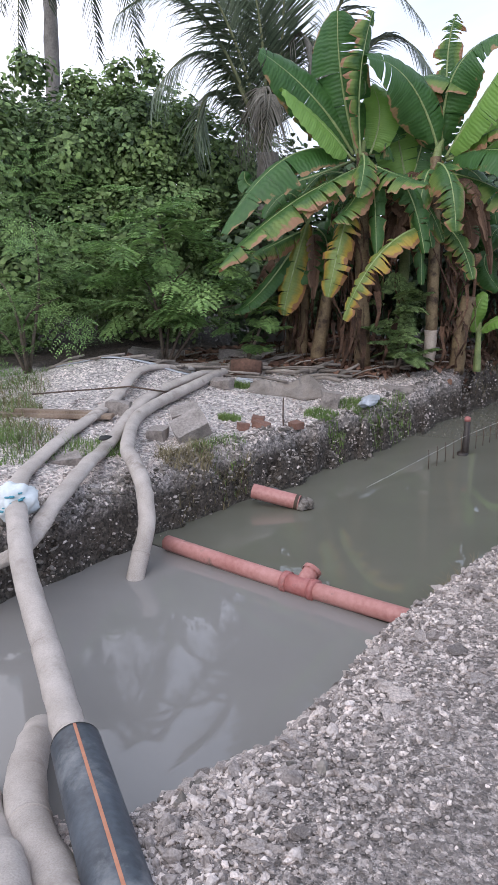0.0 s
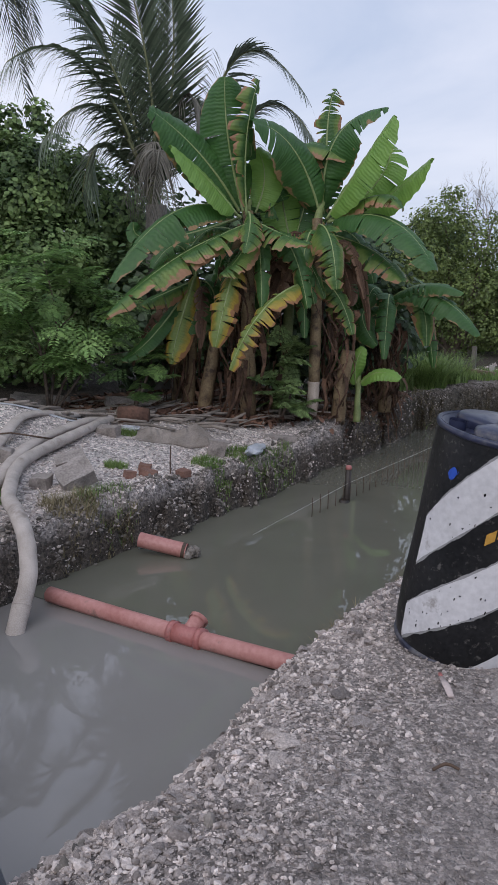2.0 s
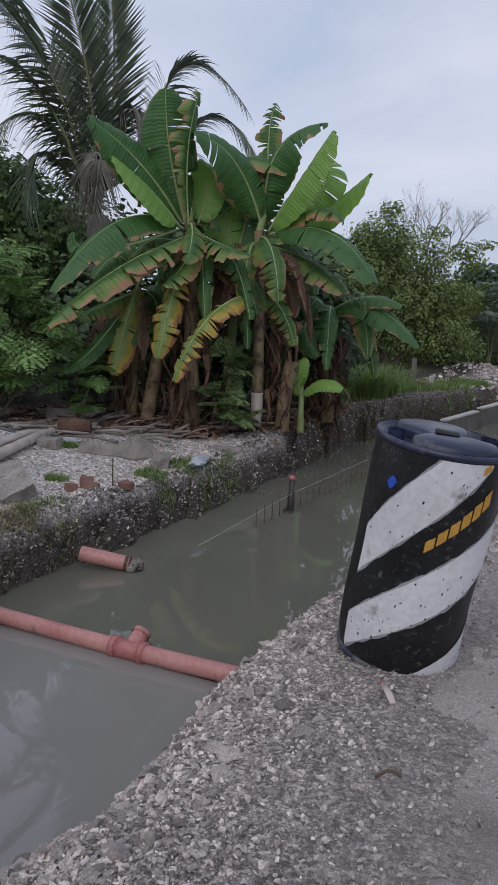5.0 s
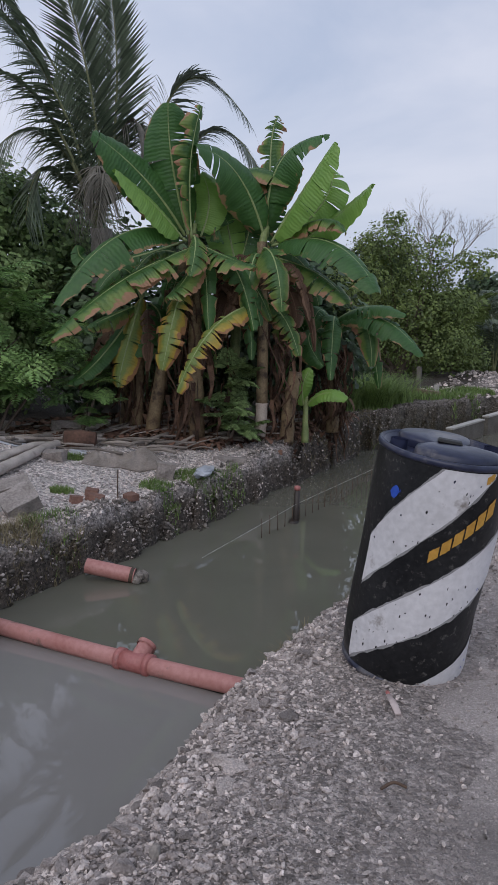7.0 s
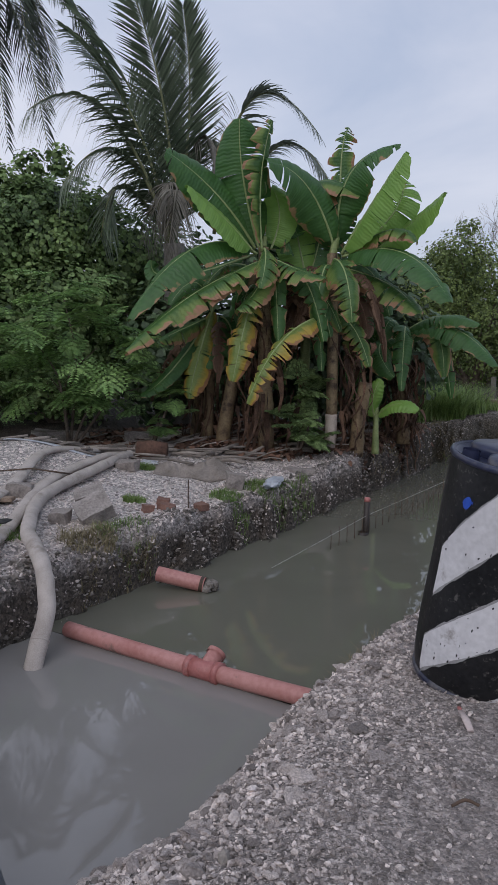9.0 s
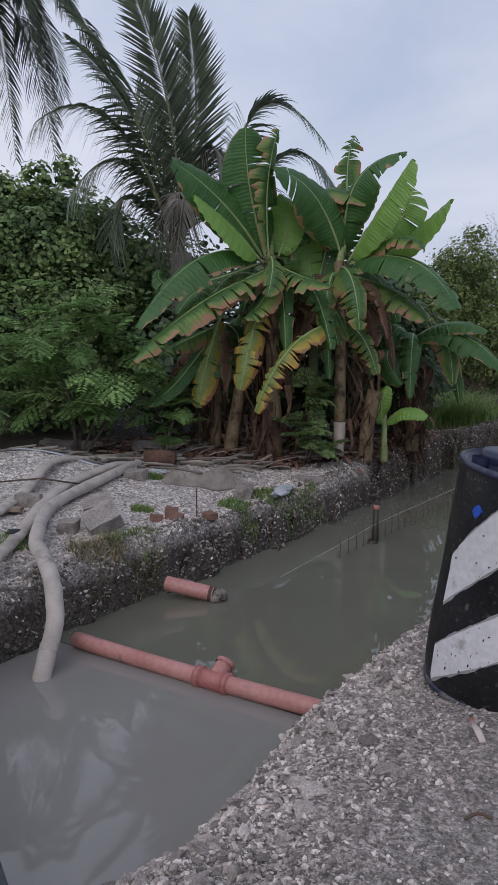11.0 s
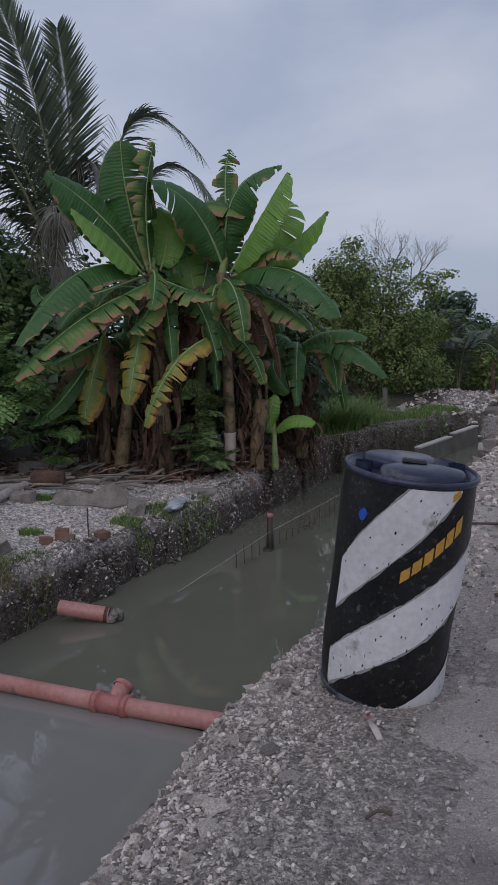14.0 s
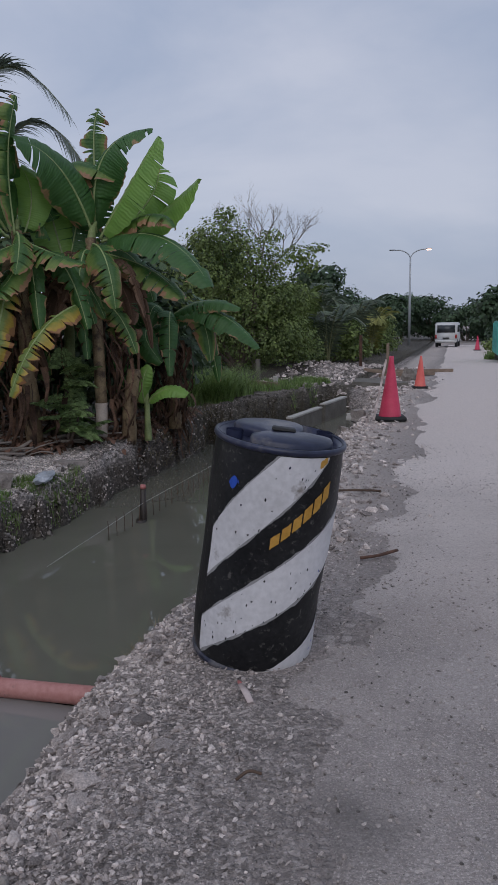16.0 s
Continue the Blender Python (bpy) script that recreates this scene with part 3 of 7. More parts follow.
def block(bm, m, sx, sy, sz, bevel=0.0, jitter=0.0, cuts=0):
    got = bmesh.ops.create_cube(bm, size=1.0)
    verts = got["verts"]
    for v in verts:
        v.co = Vector((v.co.x * sx, v.co.y * sy, v.co.z * sz))
    edges = list({e for v in verts for e in v.link_edges})
    if bevel:
        got = bmesh.ops.bevel(bm, geom=edges, offset=bevel, segments=2, affect="EDGES")
        verts = list({v for f in got["faces"] for v in f.verts} | {v for v in verts if v.is_valid})
    for v in verts:
        if jitter:
            v.co += noise.noise_vector(v.co * 5 + m.translation) * jitter
        v.co = m @ v.co
    return bm


def rock_mesh(name, seed, size=(1, 1, 1), level=1, rough=0.35):
    bm = bmesh.new()
    bmesh.ops.create_icosphere(bm, subdivisions=level, radius=0.5)
    o = Vector((seed * 3.7, seed * 1.9, seed * 5.3))
    for v in bm.verts:
        v.co += v.co.normalized() * noise.noise(v.co * 2.3 + o) * rough
        v.co = Vector((v.co.x * size[0], v.co.y * size[1], v.co.z * size[2]))
    me = bpy.data.meshes.new(name)
    bm.to_mesh(me)
    bm.free()
    return me


# ---- ground ----
WATER_Z = -0.42


def smooth(a, b, x):
    t = np.clip((x - a) / (b - a), 0, 1)
    return t * t * (3 - 2 * t)


def wob(x, y, s, k=0.0):
    return noise.noise(Vector((x * s, y * s, k)))


def left_edge(y):
    base = -3.39 + 0.10 * wob(0, y, 0.9, 3.1) + 0.05 * wob(0, y, 3.3, 7.7)
    return base + 1.0 * smooth(10.8, 15.5, y)


def right_edge(y):
    return -1.22 + 0.07 * wob(1, y, 1.1, 4.4) + 0.05 * wob(1, y, 3.9, 1.2)


def dip(y):
    return -0.015 * (min(y, 90.0) - 15.0) if y > 15 else 0.0


def height(x, y):
    return level(x, y) + dip(y)


def level(x, y):
    le, re = left_edge(y), right_edge(y)
    inside = smooth(1.18, 1.75, y + 0.12 * wob(x, y, 2.0, 9.0)) * (1 - smooth(15.0, 16.2, y))
    deep = -0.95
    if x > re - 0.9:
        z = -0.03 * smooth(re + 0.5, re, x) - 0.92 * smooth(re + 0.04, re - 0.85, x) * inside
        z += 0.015 * wob(x, y, 2.5, 2.2) * smooth(-0.2, -0.8, x)
        if y < 1.7:
            z -= 0.40 * smooth(-1.22, -1.85, x) * (1 - inside)
        return z
    bank = 0.02 + 0.10 * smooth(6.6, 8.2, y) + 0.06 * smooth(-4.0, -5.0, x) + 0.05 * wob(x, y, 0.8, 5.0) + 0.03 * wob(x, y, 3.0, 6.0)
    bank += 0.27 * math.exp(-(((0.87 * (x + 6.15) + 0.5 * (y - 5.05)) / 1.0) ** 2 + ((0.87 * (y - 5.05) - 0.5 * (x + 6.15)) / 0.5) ** 2)) + 0.10 * math.exp(-(((x + 5.4) / 0.6) ** 2 + ((y - 8.3) / 0.7) ** 2))
    bank += 0.28 * math.exp(-(((x + 4.0) / 1.3) ** 2 + ((y - 21.0) / 2.0) ** 2))
    le_top = le - 0.42
    rough = 0.16 * wob(x * 2, y, 1.7, 8.0) + 0.11 * wob(x * 3, y, 4.0, 8.5) + 0.08 * wob(x * 3, y, 10.0, 8.5)
    near = math.exp(-max(0.0, le_top - x) / 0.45) * (1 - smooth(6.8, 8.0, y))
    bank -= 0.05 * near
    bank += 0.06 * wob(x, y, 5.0, 3.0) * near
    t = smooth(le - 0.24, le + 0.03, x + 0.75 * rough)
    out = bank * (1 - t) + (deep if inside > 0 else -0.25) * t
    if y < 2.2:
        closed = -0.47 + 0.08 * wob(x, y, 3.0, 1.0)
        out = out * inside + (closed * smooth(-4.4, -3.2, x) + bank * (1 - smooth(-4.4, -3.2, x))) * (1 - inside)
    elif inside < 1:
        out = out * inside + bank * (1 - inside)
    return out


def stretch(*runs):
    got = []
    for a, b, n in runs:
        got += list(np.linspace(a, b, n, endpoint=False))
    return got + [runs[-1][1]]


def grid_mesh(name, xs, ys, f):
    verts = [(x, y, f(x, y)) for y in ys for x in xs]
    w = len(xs)
    faces = [(j * w + i, j * w + i + 1, (j + 1) * w + i + 1, (j + 1) * w + i) for j in range(len(ys) - 1) for i in range(w - 1)]
    return raw(name, verts, faces)


gx = stretch((-600, -60, 6), (-60, -12, 16), (-12, -5, 28), (-5, -3.75, 24), (-3.75, -3.2, 32), (-3.2, -2.3, 30), (-2.3, -1.1, 36), (-1.1, 0.2, 22), (0.2, 6, 14), (6, 60, 12), (60, 600, 6))
gy = stretch((-400, -20, 5), (-20, 0, 10), (0, 1.0, 10), (1.0, 6, 110), (6, 14, 100), (14, 30, 60), (30, 70, 16), (70, 1500, 10))
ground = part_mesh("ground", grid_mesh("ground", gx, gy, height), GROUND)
tagged(ground, "pale coral rubble ground cut by a flooded trench", "ground", kind="structure")


def road_z(x, y):
    return dip(y) + 0.010 + 0.006 * wob(x, y, 1.4, 3.0) - 0.045 * smooth(-0.20, -0.62, x + 0.26 * wob(x, y, 1.3, 2.0) + 0.16 * wob(x, y, 5.0, 2.0) + 0.08 * wob(x, y, 17.0, 2.0))


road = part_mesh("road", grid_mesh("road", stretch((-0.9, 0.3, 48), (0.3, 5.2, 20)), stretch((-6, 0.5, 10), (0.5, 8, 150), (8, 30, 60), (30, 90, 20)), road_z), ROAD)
tagged(road, "compacted pale sand road with worn gravel edge", "road", kind="structure")


def sheet(name, x0, x1, y0, y1, z, mat):
    bm = bmesh.new()
    bmesh.ops.create_grid(bm, x_segments=4, y_segments=8, size=0.5)
    for v in bm.verts:
        v.co = Vector((x0 + (v.co.x + 0.5) * (x1 - x0), y0 + (v.co.y + 0.5) * (y1 - y0), z))
    return part(name, bm, mat)


tagged(sheet("water", -4.2, -1.0, 0.9, 3.10, WATER_Z - 0.004, WATER_NEAR), "milky grey silt-laden water filling the trench end", "water", kind="structure")
tagged(sheet("water", -4.2, -1.0, 3.10, 16.5, WATER_Z, WATER_FAR), "murky green still water in the trench", "water", kind="structure")


# ---- drum ----
def striped_drum():
    base, top = Vector((-0.795, 3.075, -0.015)), Vector((-0.643, 3.045, 0.965))
    axis = (top - base).normalized()
    tall = (top - base).length
    front = Vector((0.25, -0.97, 0))
    front = (front - axis * front.dot(axis)).normalized()
    right = axis.cross(front)
    thing = empty("striped_drum", base, "leaning plastic drum with black and white diagonal bands", "drum")

    def radius(v):
        return 0.264 + 0.010 * math.sin(math.pi * v) - 0.012 * max(0, 0.06 - v) / 0.06 + 0.004 * math.sin(v * 9)

    def at(deg, v, out=0.0):
        a = radians(deg)
        dent = -0.018 * math.exp(-(((deg - 85) / 30) ** 2 + ((v - 0.25) / 0.2) ** 2))
        r = radius(v) + out + dent
        return base + axis * (tall * v) + (front * math.cos(a) + right * math.sin(a)) * r

    def shell(steps_v, n, out=0.0):
        bm = bmesh.new()
        rows = [[bm.verts.new(at(360 * k / n, v, out)) for k in range(n)] for v in steps_v]
        for a, b in zip(rows, rows[1:]):
            for k in range(n):
                bm.faces.new((a[k], a[(k + 1) % n], b[(k + 1) % n], b[k]))
        bm.faces.new(rows[0][::-1])
        return bm

    part("body", shell([i / 24 for i in range(25)], 64), DRUM_BLACK, thing, "scuffed black painted wall")

    def ring(v, rad, thick, name, label=""):
        bm = bmesh.new()
        n, m = 64, 8
        rows = []
        for k in range(n):
            a = 2 * math.pi * k / n
            d = front * math.cos(a) + right * math.sin(a)
            c = base + axis * (tall * v) + d * rad
            rows.append([bm.verts.new(c + d * math.cos(2 * math.pi * j / m) * thick + axis * math.sin(2 * math.pi * j / m) * thick * 1.3) for j in range(m)])
        for k in range(n):
            for j in range(m):
                bm.faces.new((rows[k][j], rows[(k + 1) % n][j], rows[(k + 1) % n][(j + 1) % m], rows[k][(j + 1) % m]))
        return part(name, bm, DRUM_BLUE, thing, label)

    ring(0.985, 0.268, 0.011, "top_rim", "dusty blue rolled rim")
    ring(0.015, 0.256, 0.013, "foot_rim")
    # lid: sunk disc with two raised pads, two bungs and a dark block as the square well's shade
    bm = bmesh.new()
    n = 64
    rings = []
    for rad, v in ((0.268, 0.985), (0.252, 0.992), (0.242, 0.972), (0.15, 0.968), (0.0, 0.968)):
        if rad:
            rings.append([bm.verts.new(base + axis * tall * v + (front * math.cos(2 * math.pi * k / n) + right * math.sin(2 * math.pi * k / n)) * rad) for k in range(n)])
        else:
            c = bm.verts.new(base + axis * tall * v)
            for k in range(n):
                bm.faces.new((rings[-1][k], rings[-1][(k + 1) % n], c))
    for a, b in zip(rings, rings[1:]):
        for k in range(n):
            bm.faces.new((a[k], a[(k + 1) % n], b[(k + 1) % n], b[k]))
    lid = part("lid", bm, DRUM_BLUE, thing, "dusty dark blue moulded lid")

    bm = bmesh.new()
    rows = []
    for h, s in ((0.966, 1.0), (1.004, 0.985), (1.016, 0.94), (1.022, 0.55)):
        row = []
        for k in range(72):
            deg = k * 5 - 180
            notch = sum(math.exp(-((min(abs(deg - c), 360 - abs(deg - c))) / 27.0) ** 2) for c in (-72, 118))
            a, r = radians(deg), 0.236 * (1 - 0.62 * notch) * s
            row.append(bm.verts.new(base + axis * (tall * h - 0.012 * notch * (s < 0.99)) + (front * math.cos(a) + right * math.sin(a)) * r))
        rows.append(row)
    for p, q in zip(rows, rows[1:]):
        for k in range(72):
            bm.faces.new((p[k], p[(k + 1) % 72], q[(k + 1) % 72], q[k]))
    bm.faces.new(rows[-1])
    part("raised_pad", bm, DRUM_BLUE, lid)
    for s in (-1, 1):
        bm = bmesh.new()
        c = base + axis * tall * 0.968 + right * (s * 0.192) + front * (0.062 if s < 0 else -0.102)
        tube(bm, [c, c + axis * 0.040], 0.036, 20, caps=False)
        tube(bm, [c + axis * 0.040, c], 0.028, 20, caps=False)
        tube(bm, [c + axis * 0.001, c + axis * 0.012], 0.027, 20)
        part("bung", bm, DRUM_BLUE, lid)
    # No hollow is cut: a black block stands in for the well's shade.
    bm = bmesh.new()
    c = base + axis * tall * 1.020 + right * 0.01
    turn = Matrix((right, -front, axis)).transposed().to_4x4()
    turn.translation = c
    block(bm, turn, 0.10, 0.06, 0.012, 0.004)
    part("recess", bm, RUBBER, lid)

    def through3(pts, d):
        (x0, y0), (x1, y1), (x2, y2) = pts
        return (y0 * (d - x1) * (d - x2) / ((x0 - x1) * (x0 - x2)) + y1 * (d - x0) * (d - x2) / ((x1 - x0) * (x1 - x2)) + y2 * (d - x0) * (d - x1) / ((x2 - x0) * (x2 - x1)))

    def band(name, low, high, d0, d1, mat, out, edge=0.0, label="", cap=0.968):
        bm = bmesh.new()
        nx, nv = 60, 6
        rows = []
        for i in range(nx + 1):
            d = d0 + (d1 - d0) * i / nx
            j = edge * wob(d * 0.11, out * 900, 1.0, 2.0) + edge * 0.6 * wob(d * 0.5, out * 900, 1.0, 3.0)
            a, b = through3(low, d) + j, through3(high, d) + j * 0.7 + edge * 0.5 * wob(d * 0.23, 7, 1.0, 1.0)
            a, b = max(0.006, min(cap, a)), max(0.006, min(cap, b))
            rows.append([bm.verts.new(at(d + edge * 60 * (wob(k * 0.8, 1, 1.0, d0) if i in (0, nx) else 0), a + (b - a) * k / nv, out)) for k in range(nv + 1)])
        for p, q in zip(rows, rows[1:]):
            for k in range(nv):
                if (p[k + 1].co - p[k].co).length + (q[k + 1].co - q[k].co).length > 1e-4:
                    bm.faces.new((p[k], q[k], q[k + 1], p[k + 1]))
        return part(name, bm, mat, thing, label)

    def wider(pts, by):
        return [(d, v + by) for d, v in pts]

    l1, h1 = [(-57, 0.40), (-3, 0.69), (45, 0.955)], [(-57, 0.61), (-22, 0.845), (0, 0.968)]
    l2, h2 = [(-57, 0.045), (6, 0.275), (80, 0.52)], [(-57, 0.205), (6, 0.49), (80, 0.74)]
    l3, h3 = [(8, -0.03), (40, -0.03), (100, -0.03)], [(5, 0.02), (40, 0.13), (90, 0.28)]
    for low, high, d0, d1 in ((l1, h1, -58, 46), (l2, h2, -58, 118)):
        band("grey_overpaint", wider(low, -0.012), wider(high, 0.010), d0, d1, DRUM_GREY, 0.0014, 0.010)
        band("white_band", low, high, d0, d1, DRUM_WHITE, 0.0030, 0.004, "chipped white paint band")
    band("white_band", l3, h3, 4, 100, DRUM_WHITE, 0.0030, 0.004, "chipped white paint band")
    # yellow stencil mark reduced to plain shapes along the black band
    for i in range(6):
        d = 4 + i * 8.6
        v = 0.615 + 0.0046 * (d - 4)
        s = 0.030 + 0.002 * i
        band("stencil_mark", [(d - 3, v - s), (d, v - s + 0.012), (d + 3, v - s + 0.024)], [(d - 3, v + s - 0.012), (d, v + s), (d + 3, v + s + 0.012)],
             d - 3.6, d + 3.6, YELLOW, 0.0035, 0.003)
    band("yellow_smear", [(36, 0.925), (40, 0.93), (44, 0.945)], [(36, 0.95), (40, 0.962), (44, 0.968)], 36, 44, YELLOW, 0.0044, 0.008)
    band("blue_chip", [(-42, 0.815), (-38, 0.80), (-34, 0.83)], [(-42, 0.835), (-38, 0.852), (-34, 0.835)], -43, -33, BLUE_CHIP, 0.0035, 0.006)
    for d, v in ((33, 0.33), (20, 0.88), (-20, 0.20), (55, 0.47), (60, 0.10), (64, 0.13), (-12, 0.33), (28, 0.44), (2, 0.22), (-40, 0.14), (14, 0.30), (45, 0.42), (-30, 0.62), (-8, 0.78)):
        s = 0.5 + 0.5 * abs(wob(d, v, 3.0, 1.0))
        band("paint_chip", [(d - s, v), (d, v - 0.003), (d + s, v + 0.003)], [(d - s, v + 0.006), (d, v + 0.012 * s + 0.004), (d + s, v + 0.010)], d - s, d + s, BLUE_CHIP if d > 50 else DRUM_BLACK, 0.0044, 0.008)
    rng = random.Random(21)
    for _ in range(46):
        d = rng.uniform(-55, 60)
        low, high = (l1, h1) if rng.random() < 0.4 else (l2, h2)
        if low is l1 and d > 35:
            continue
        a, b = through3(low, d), min(0.95, through3(high, d))
        v = a + (b - a) * (rng.random() ** 2 if rng.random() < 0.6 else rng.random())
        s, h = rng.uniform(0.2, 0.9), rng.uniform(0.002, 0.010)
        band("paint_chip", [(d - s, v), (d, v - h * 0.4), (d + s, v + h * 0.4)], [(d - s, v + h * 0.5), (d, v + h), (d + s, v + h)], d - s, d + s, DRUM_BLUE if rng.random() < 0.3 else DRUM_BLACK, 0.0042, 0.006)
    return thing


striped_drum()


# ---- cones, lamp post, van ----
def traffic_cone(at, tall, body_mat, label, tape=False):
    thing = empty("traffic_cone", at, label, "traffic cone", "traffic cones along the road")
    o = Vector(at)
    w = tall * 0.46
    bm = bmesh.new()
    block(bm, Matrix.Translation(o + Vector((0, 0, 0.03 * tall / 0.7))) @ Matrix.Rotation(0.2, 4, "Z"), w, w, 0.045 * tall / 0.7, 0.012)
    part("base", bm, RUBBER, thing, "black rubber base")
    bm = bmesh.new()
    prof = ((0.05, 0.185), (0.09, 0.170), (0.5, 0.105), (0.93, 0.038), (0.985, 0.036), (1.0, 0.028))
    tube(bm, [o + Vector((0.012 * h, 0, h * tall)) for h, r in prof], [r * tall for h, r in prof], 28)
    part("body", bm, body_mat, thing)
    if tape:
        bm = bmesh.new()
        prev = None
        for i in range(24):
            h = 0.95 - 0.92 * i / 23
            p = o + Vector((-0.05 - 0.17 * (1 - h), -0.05 - 0.12 * (1 - h) + 0.02 * math.sin(i * 0.9), h * tall))
            pair = [bm.verts.new(p + Vector((-0.016, 0.006 * math.sin(i), 0))), bm.verts.new(p + Vector((0.016, 0, 0)))]
            if prev:
                bm.faces.new((*prev, *pair[::-1]))
            prev = pair
        part("tape", bm, TAPE, thing, "pale tape strip tied at the tip")
    return thing


traffic_cone((-0.80, 10.9, 0.0), 0.93, CONE_RED, "tall red traffic cone with pale tape on rubble", True)
traffic_cone((-0.60, 16.5, dip(16.5)), 0.70, CONE_ORANGE, "short faded orange traffic cone at road edge")
traffic_cone((1.62, 50.0, dip(50.0)), 0.95, CONE_RED, "distant red-orange cone at the far verge")


def street_lamp(at, tall):
    o = Vector(at)
    thing = empty("street_lamp", at, "galvanised twin-arm street lamp with one lamp lit", "street lamp")
    bm = bmesh.new()
    tube(bm, [o, o + Vector((0, 0, tall * 0.5)), o + Vector((0, 0, tall * 0.93))], [0.11, 0.09, 0.065], 12)
    part("pole", bm, GALV, thing)
    for s in (-1, 1):
        bm = bmesh.new()
        pts = along([o + Vector((0, 0, tall * 0.92)), o + Vector((s * 0.25, 0, tall * 0.965)), o + Vector((s * 0.75, 0, tall * 0.995)), o + Vector((s * 1.25, 0, tall * 1.0))], 6)
        tube(bm, pts, 0.045, 8)
        arm = part("arm", bm, GALV, thing)
        bm = bmesh.new()
        block(bm, Matrix.Translation(o + Vector((s * 1.45, 0, tall * 1.002))), 0.5, 0.22, 0.10, 0.03)
        head = part("lamp_head", bm, GALV, thing)
        if s > 0:
            bm = bmesh.new()
            block(bm, Matrix.Translation(o + Vector((s * 1.47, -0.02, tall * 1.002 - 0.06))), 0.42, 0.24, 0.10, 0.03)
            part("glass", bm, LAMP_GLOW, head, "glowing pinkish lamp glass")
    return thing


street_lamp((-3.40, 63.9, dip(64)), 7.9)


def white_van(at, turn):
    thing = empty("van", at, "white minivan parked on the road seen from behind", "van")
    m = Matrix.Translation(at) @ Matrix.Rotation(radians(turn), 4, "Z")

    def prism(outline, x0, x1, bevel=0.05):
        bm = bmesh.new()
        a = [bm.verts.new((x0, y, z)) for y, z in outline]
        b = [bm.verts.new((x1, y, z)) for y, z in outline]
        bm.faces.new(a)
        bm.faces.new(b[::-1])
        for k in range(len(a)):
            bm.faces.new((a[k], b[k], b[(k + 1) % len(a)], a[(k + 1) % len(a)]))
        bmesh.ops.recalc_face_normals(bm, faces=bm.faces)
        if bevel:
            bmesh.ops.bevel(bm, geom=list(bm.edges), offset=bevel, segments=3, affect="EDGES")
        bmesh.ops.transform(bm, matrix=m, verts=bm.verts)
        return bm

    part("body", prism([(0, 0.35), (0, 1.05), (0.12, 1.85), (0.3, 1.95), (3.3, 1.95), (4.1, 1.15), (4.45, 1.0), (4.45, 0.35)], -0.84, 0.84, 0.07), VAN_WHITE, thing, "white painted body")
    part("rear_window", prism([(0.0, 1.16), (0.09, 1.74), (0.12, 1.74), (0.05, 1.16)], -0.68, 0.68, 0), VAN_GLASS, thing)
    part("bumper", prism([(-0.10, 0.38), (-0.10, 0.60), (0.06, 0.60), (0.06, 0.38)], -0.82, 0.82, 0.02), VAN_WHITE, thing)
    part("number_plate", prism([(-0.115, 0.66), (-0.095, 0.78), (-0.02, 0.78), (-0.02, 0.66)], -0.24, 0.24, 0), VAN_DARK, thing, "dark blank plate panel")
    for s in (-1, 1):
        part("tail_lamp", prism([(-0.01, 0.70), (0.0, 1.0), (0.10, 1.0), (0.10, 0.70)], min(s * 0.70, s * 0.845), max(s * 0.70, s * 0.845), 0), TAIL_RED, thing)
        for y in (0.85, 3.55):
            bm = bmesh.new()
            tube(bm, [(s * 0.66, y, 0.32), (s * 0.85, y, 0.32)], 0.32, 20)
            bmesh.ops.transform(bm, matrix=m, verts=bm.verts)
            part("wheel", bm, RUBBER, thing)
        for y0, y1 in ((0.45, 1.5), (1.6, 2.6), (2.7, 3.35)):
            part("side_window", prism([(y0, 1.18), (y0, 1.72), (y1, 1.72), (y1, 1.18)], min(s * 0.82, s * 0.846), max(s * 0.82, s * 0.846), 0), VAN_GLASS, thing)
    bm = bmesh.new()
    block(bm, m @ Matrix.Translation((1.0, 3.6, 1.15)), 0.22, 0.08, 0.18, 0.02)
    tube(bm, [m @ Vector((0.82, 3.65, 1.12)), m @ Vector((0.95, 3.6, 1.12))], 0.02, 6)
    part("mirror", bm, VAN_DARK, thing)
    return thing


white_van((-0.42, 61.5, dip(61.5) - 0.01), -4)
bm = bmesh.new()
block(bm, Matrix.Translation((2.72, 31.5, dip(31) + 0.95)), 2.0, 3.4, 1.3, 0.03)
container = empty("container", (2.72, 31.5, dip(31.5)), "teal painted site container at the road verge", "container")
part("shell", bm, TEAL, container, "", False)
for i in range(9):
    bm = bmesh.new()
    block(bm, Matrix.Translation((1.71, 29.95 + i * 0.38, dip(31) + 0.95)), 0.05, 0.16, 1.15, 0.01)
    part("wall_rib", bm, TEAL, container, "", False)
for dx, dy in ((-0.8, -1.5), (0.8, -1.5), (-0.8, 1.5), (0.8, 1.5)):
    bm = bmesh.new()
    block(bm, Matrix.Translation((2.72 + dx, 31.5 + dy, dip(31) + 0.12)), 0.25, 0.25, 0.40, 0.02)
    part("foot", bm, CONCRETE, container, "", False)


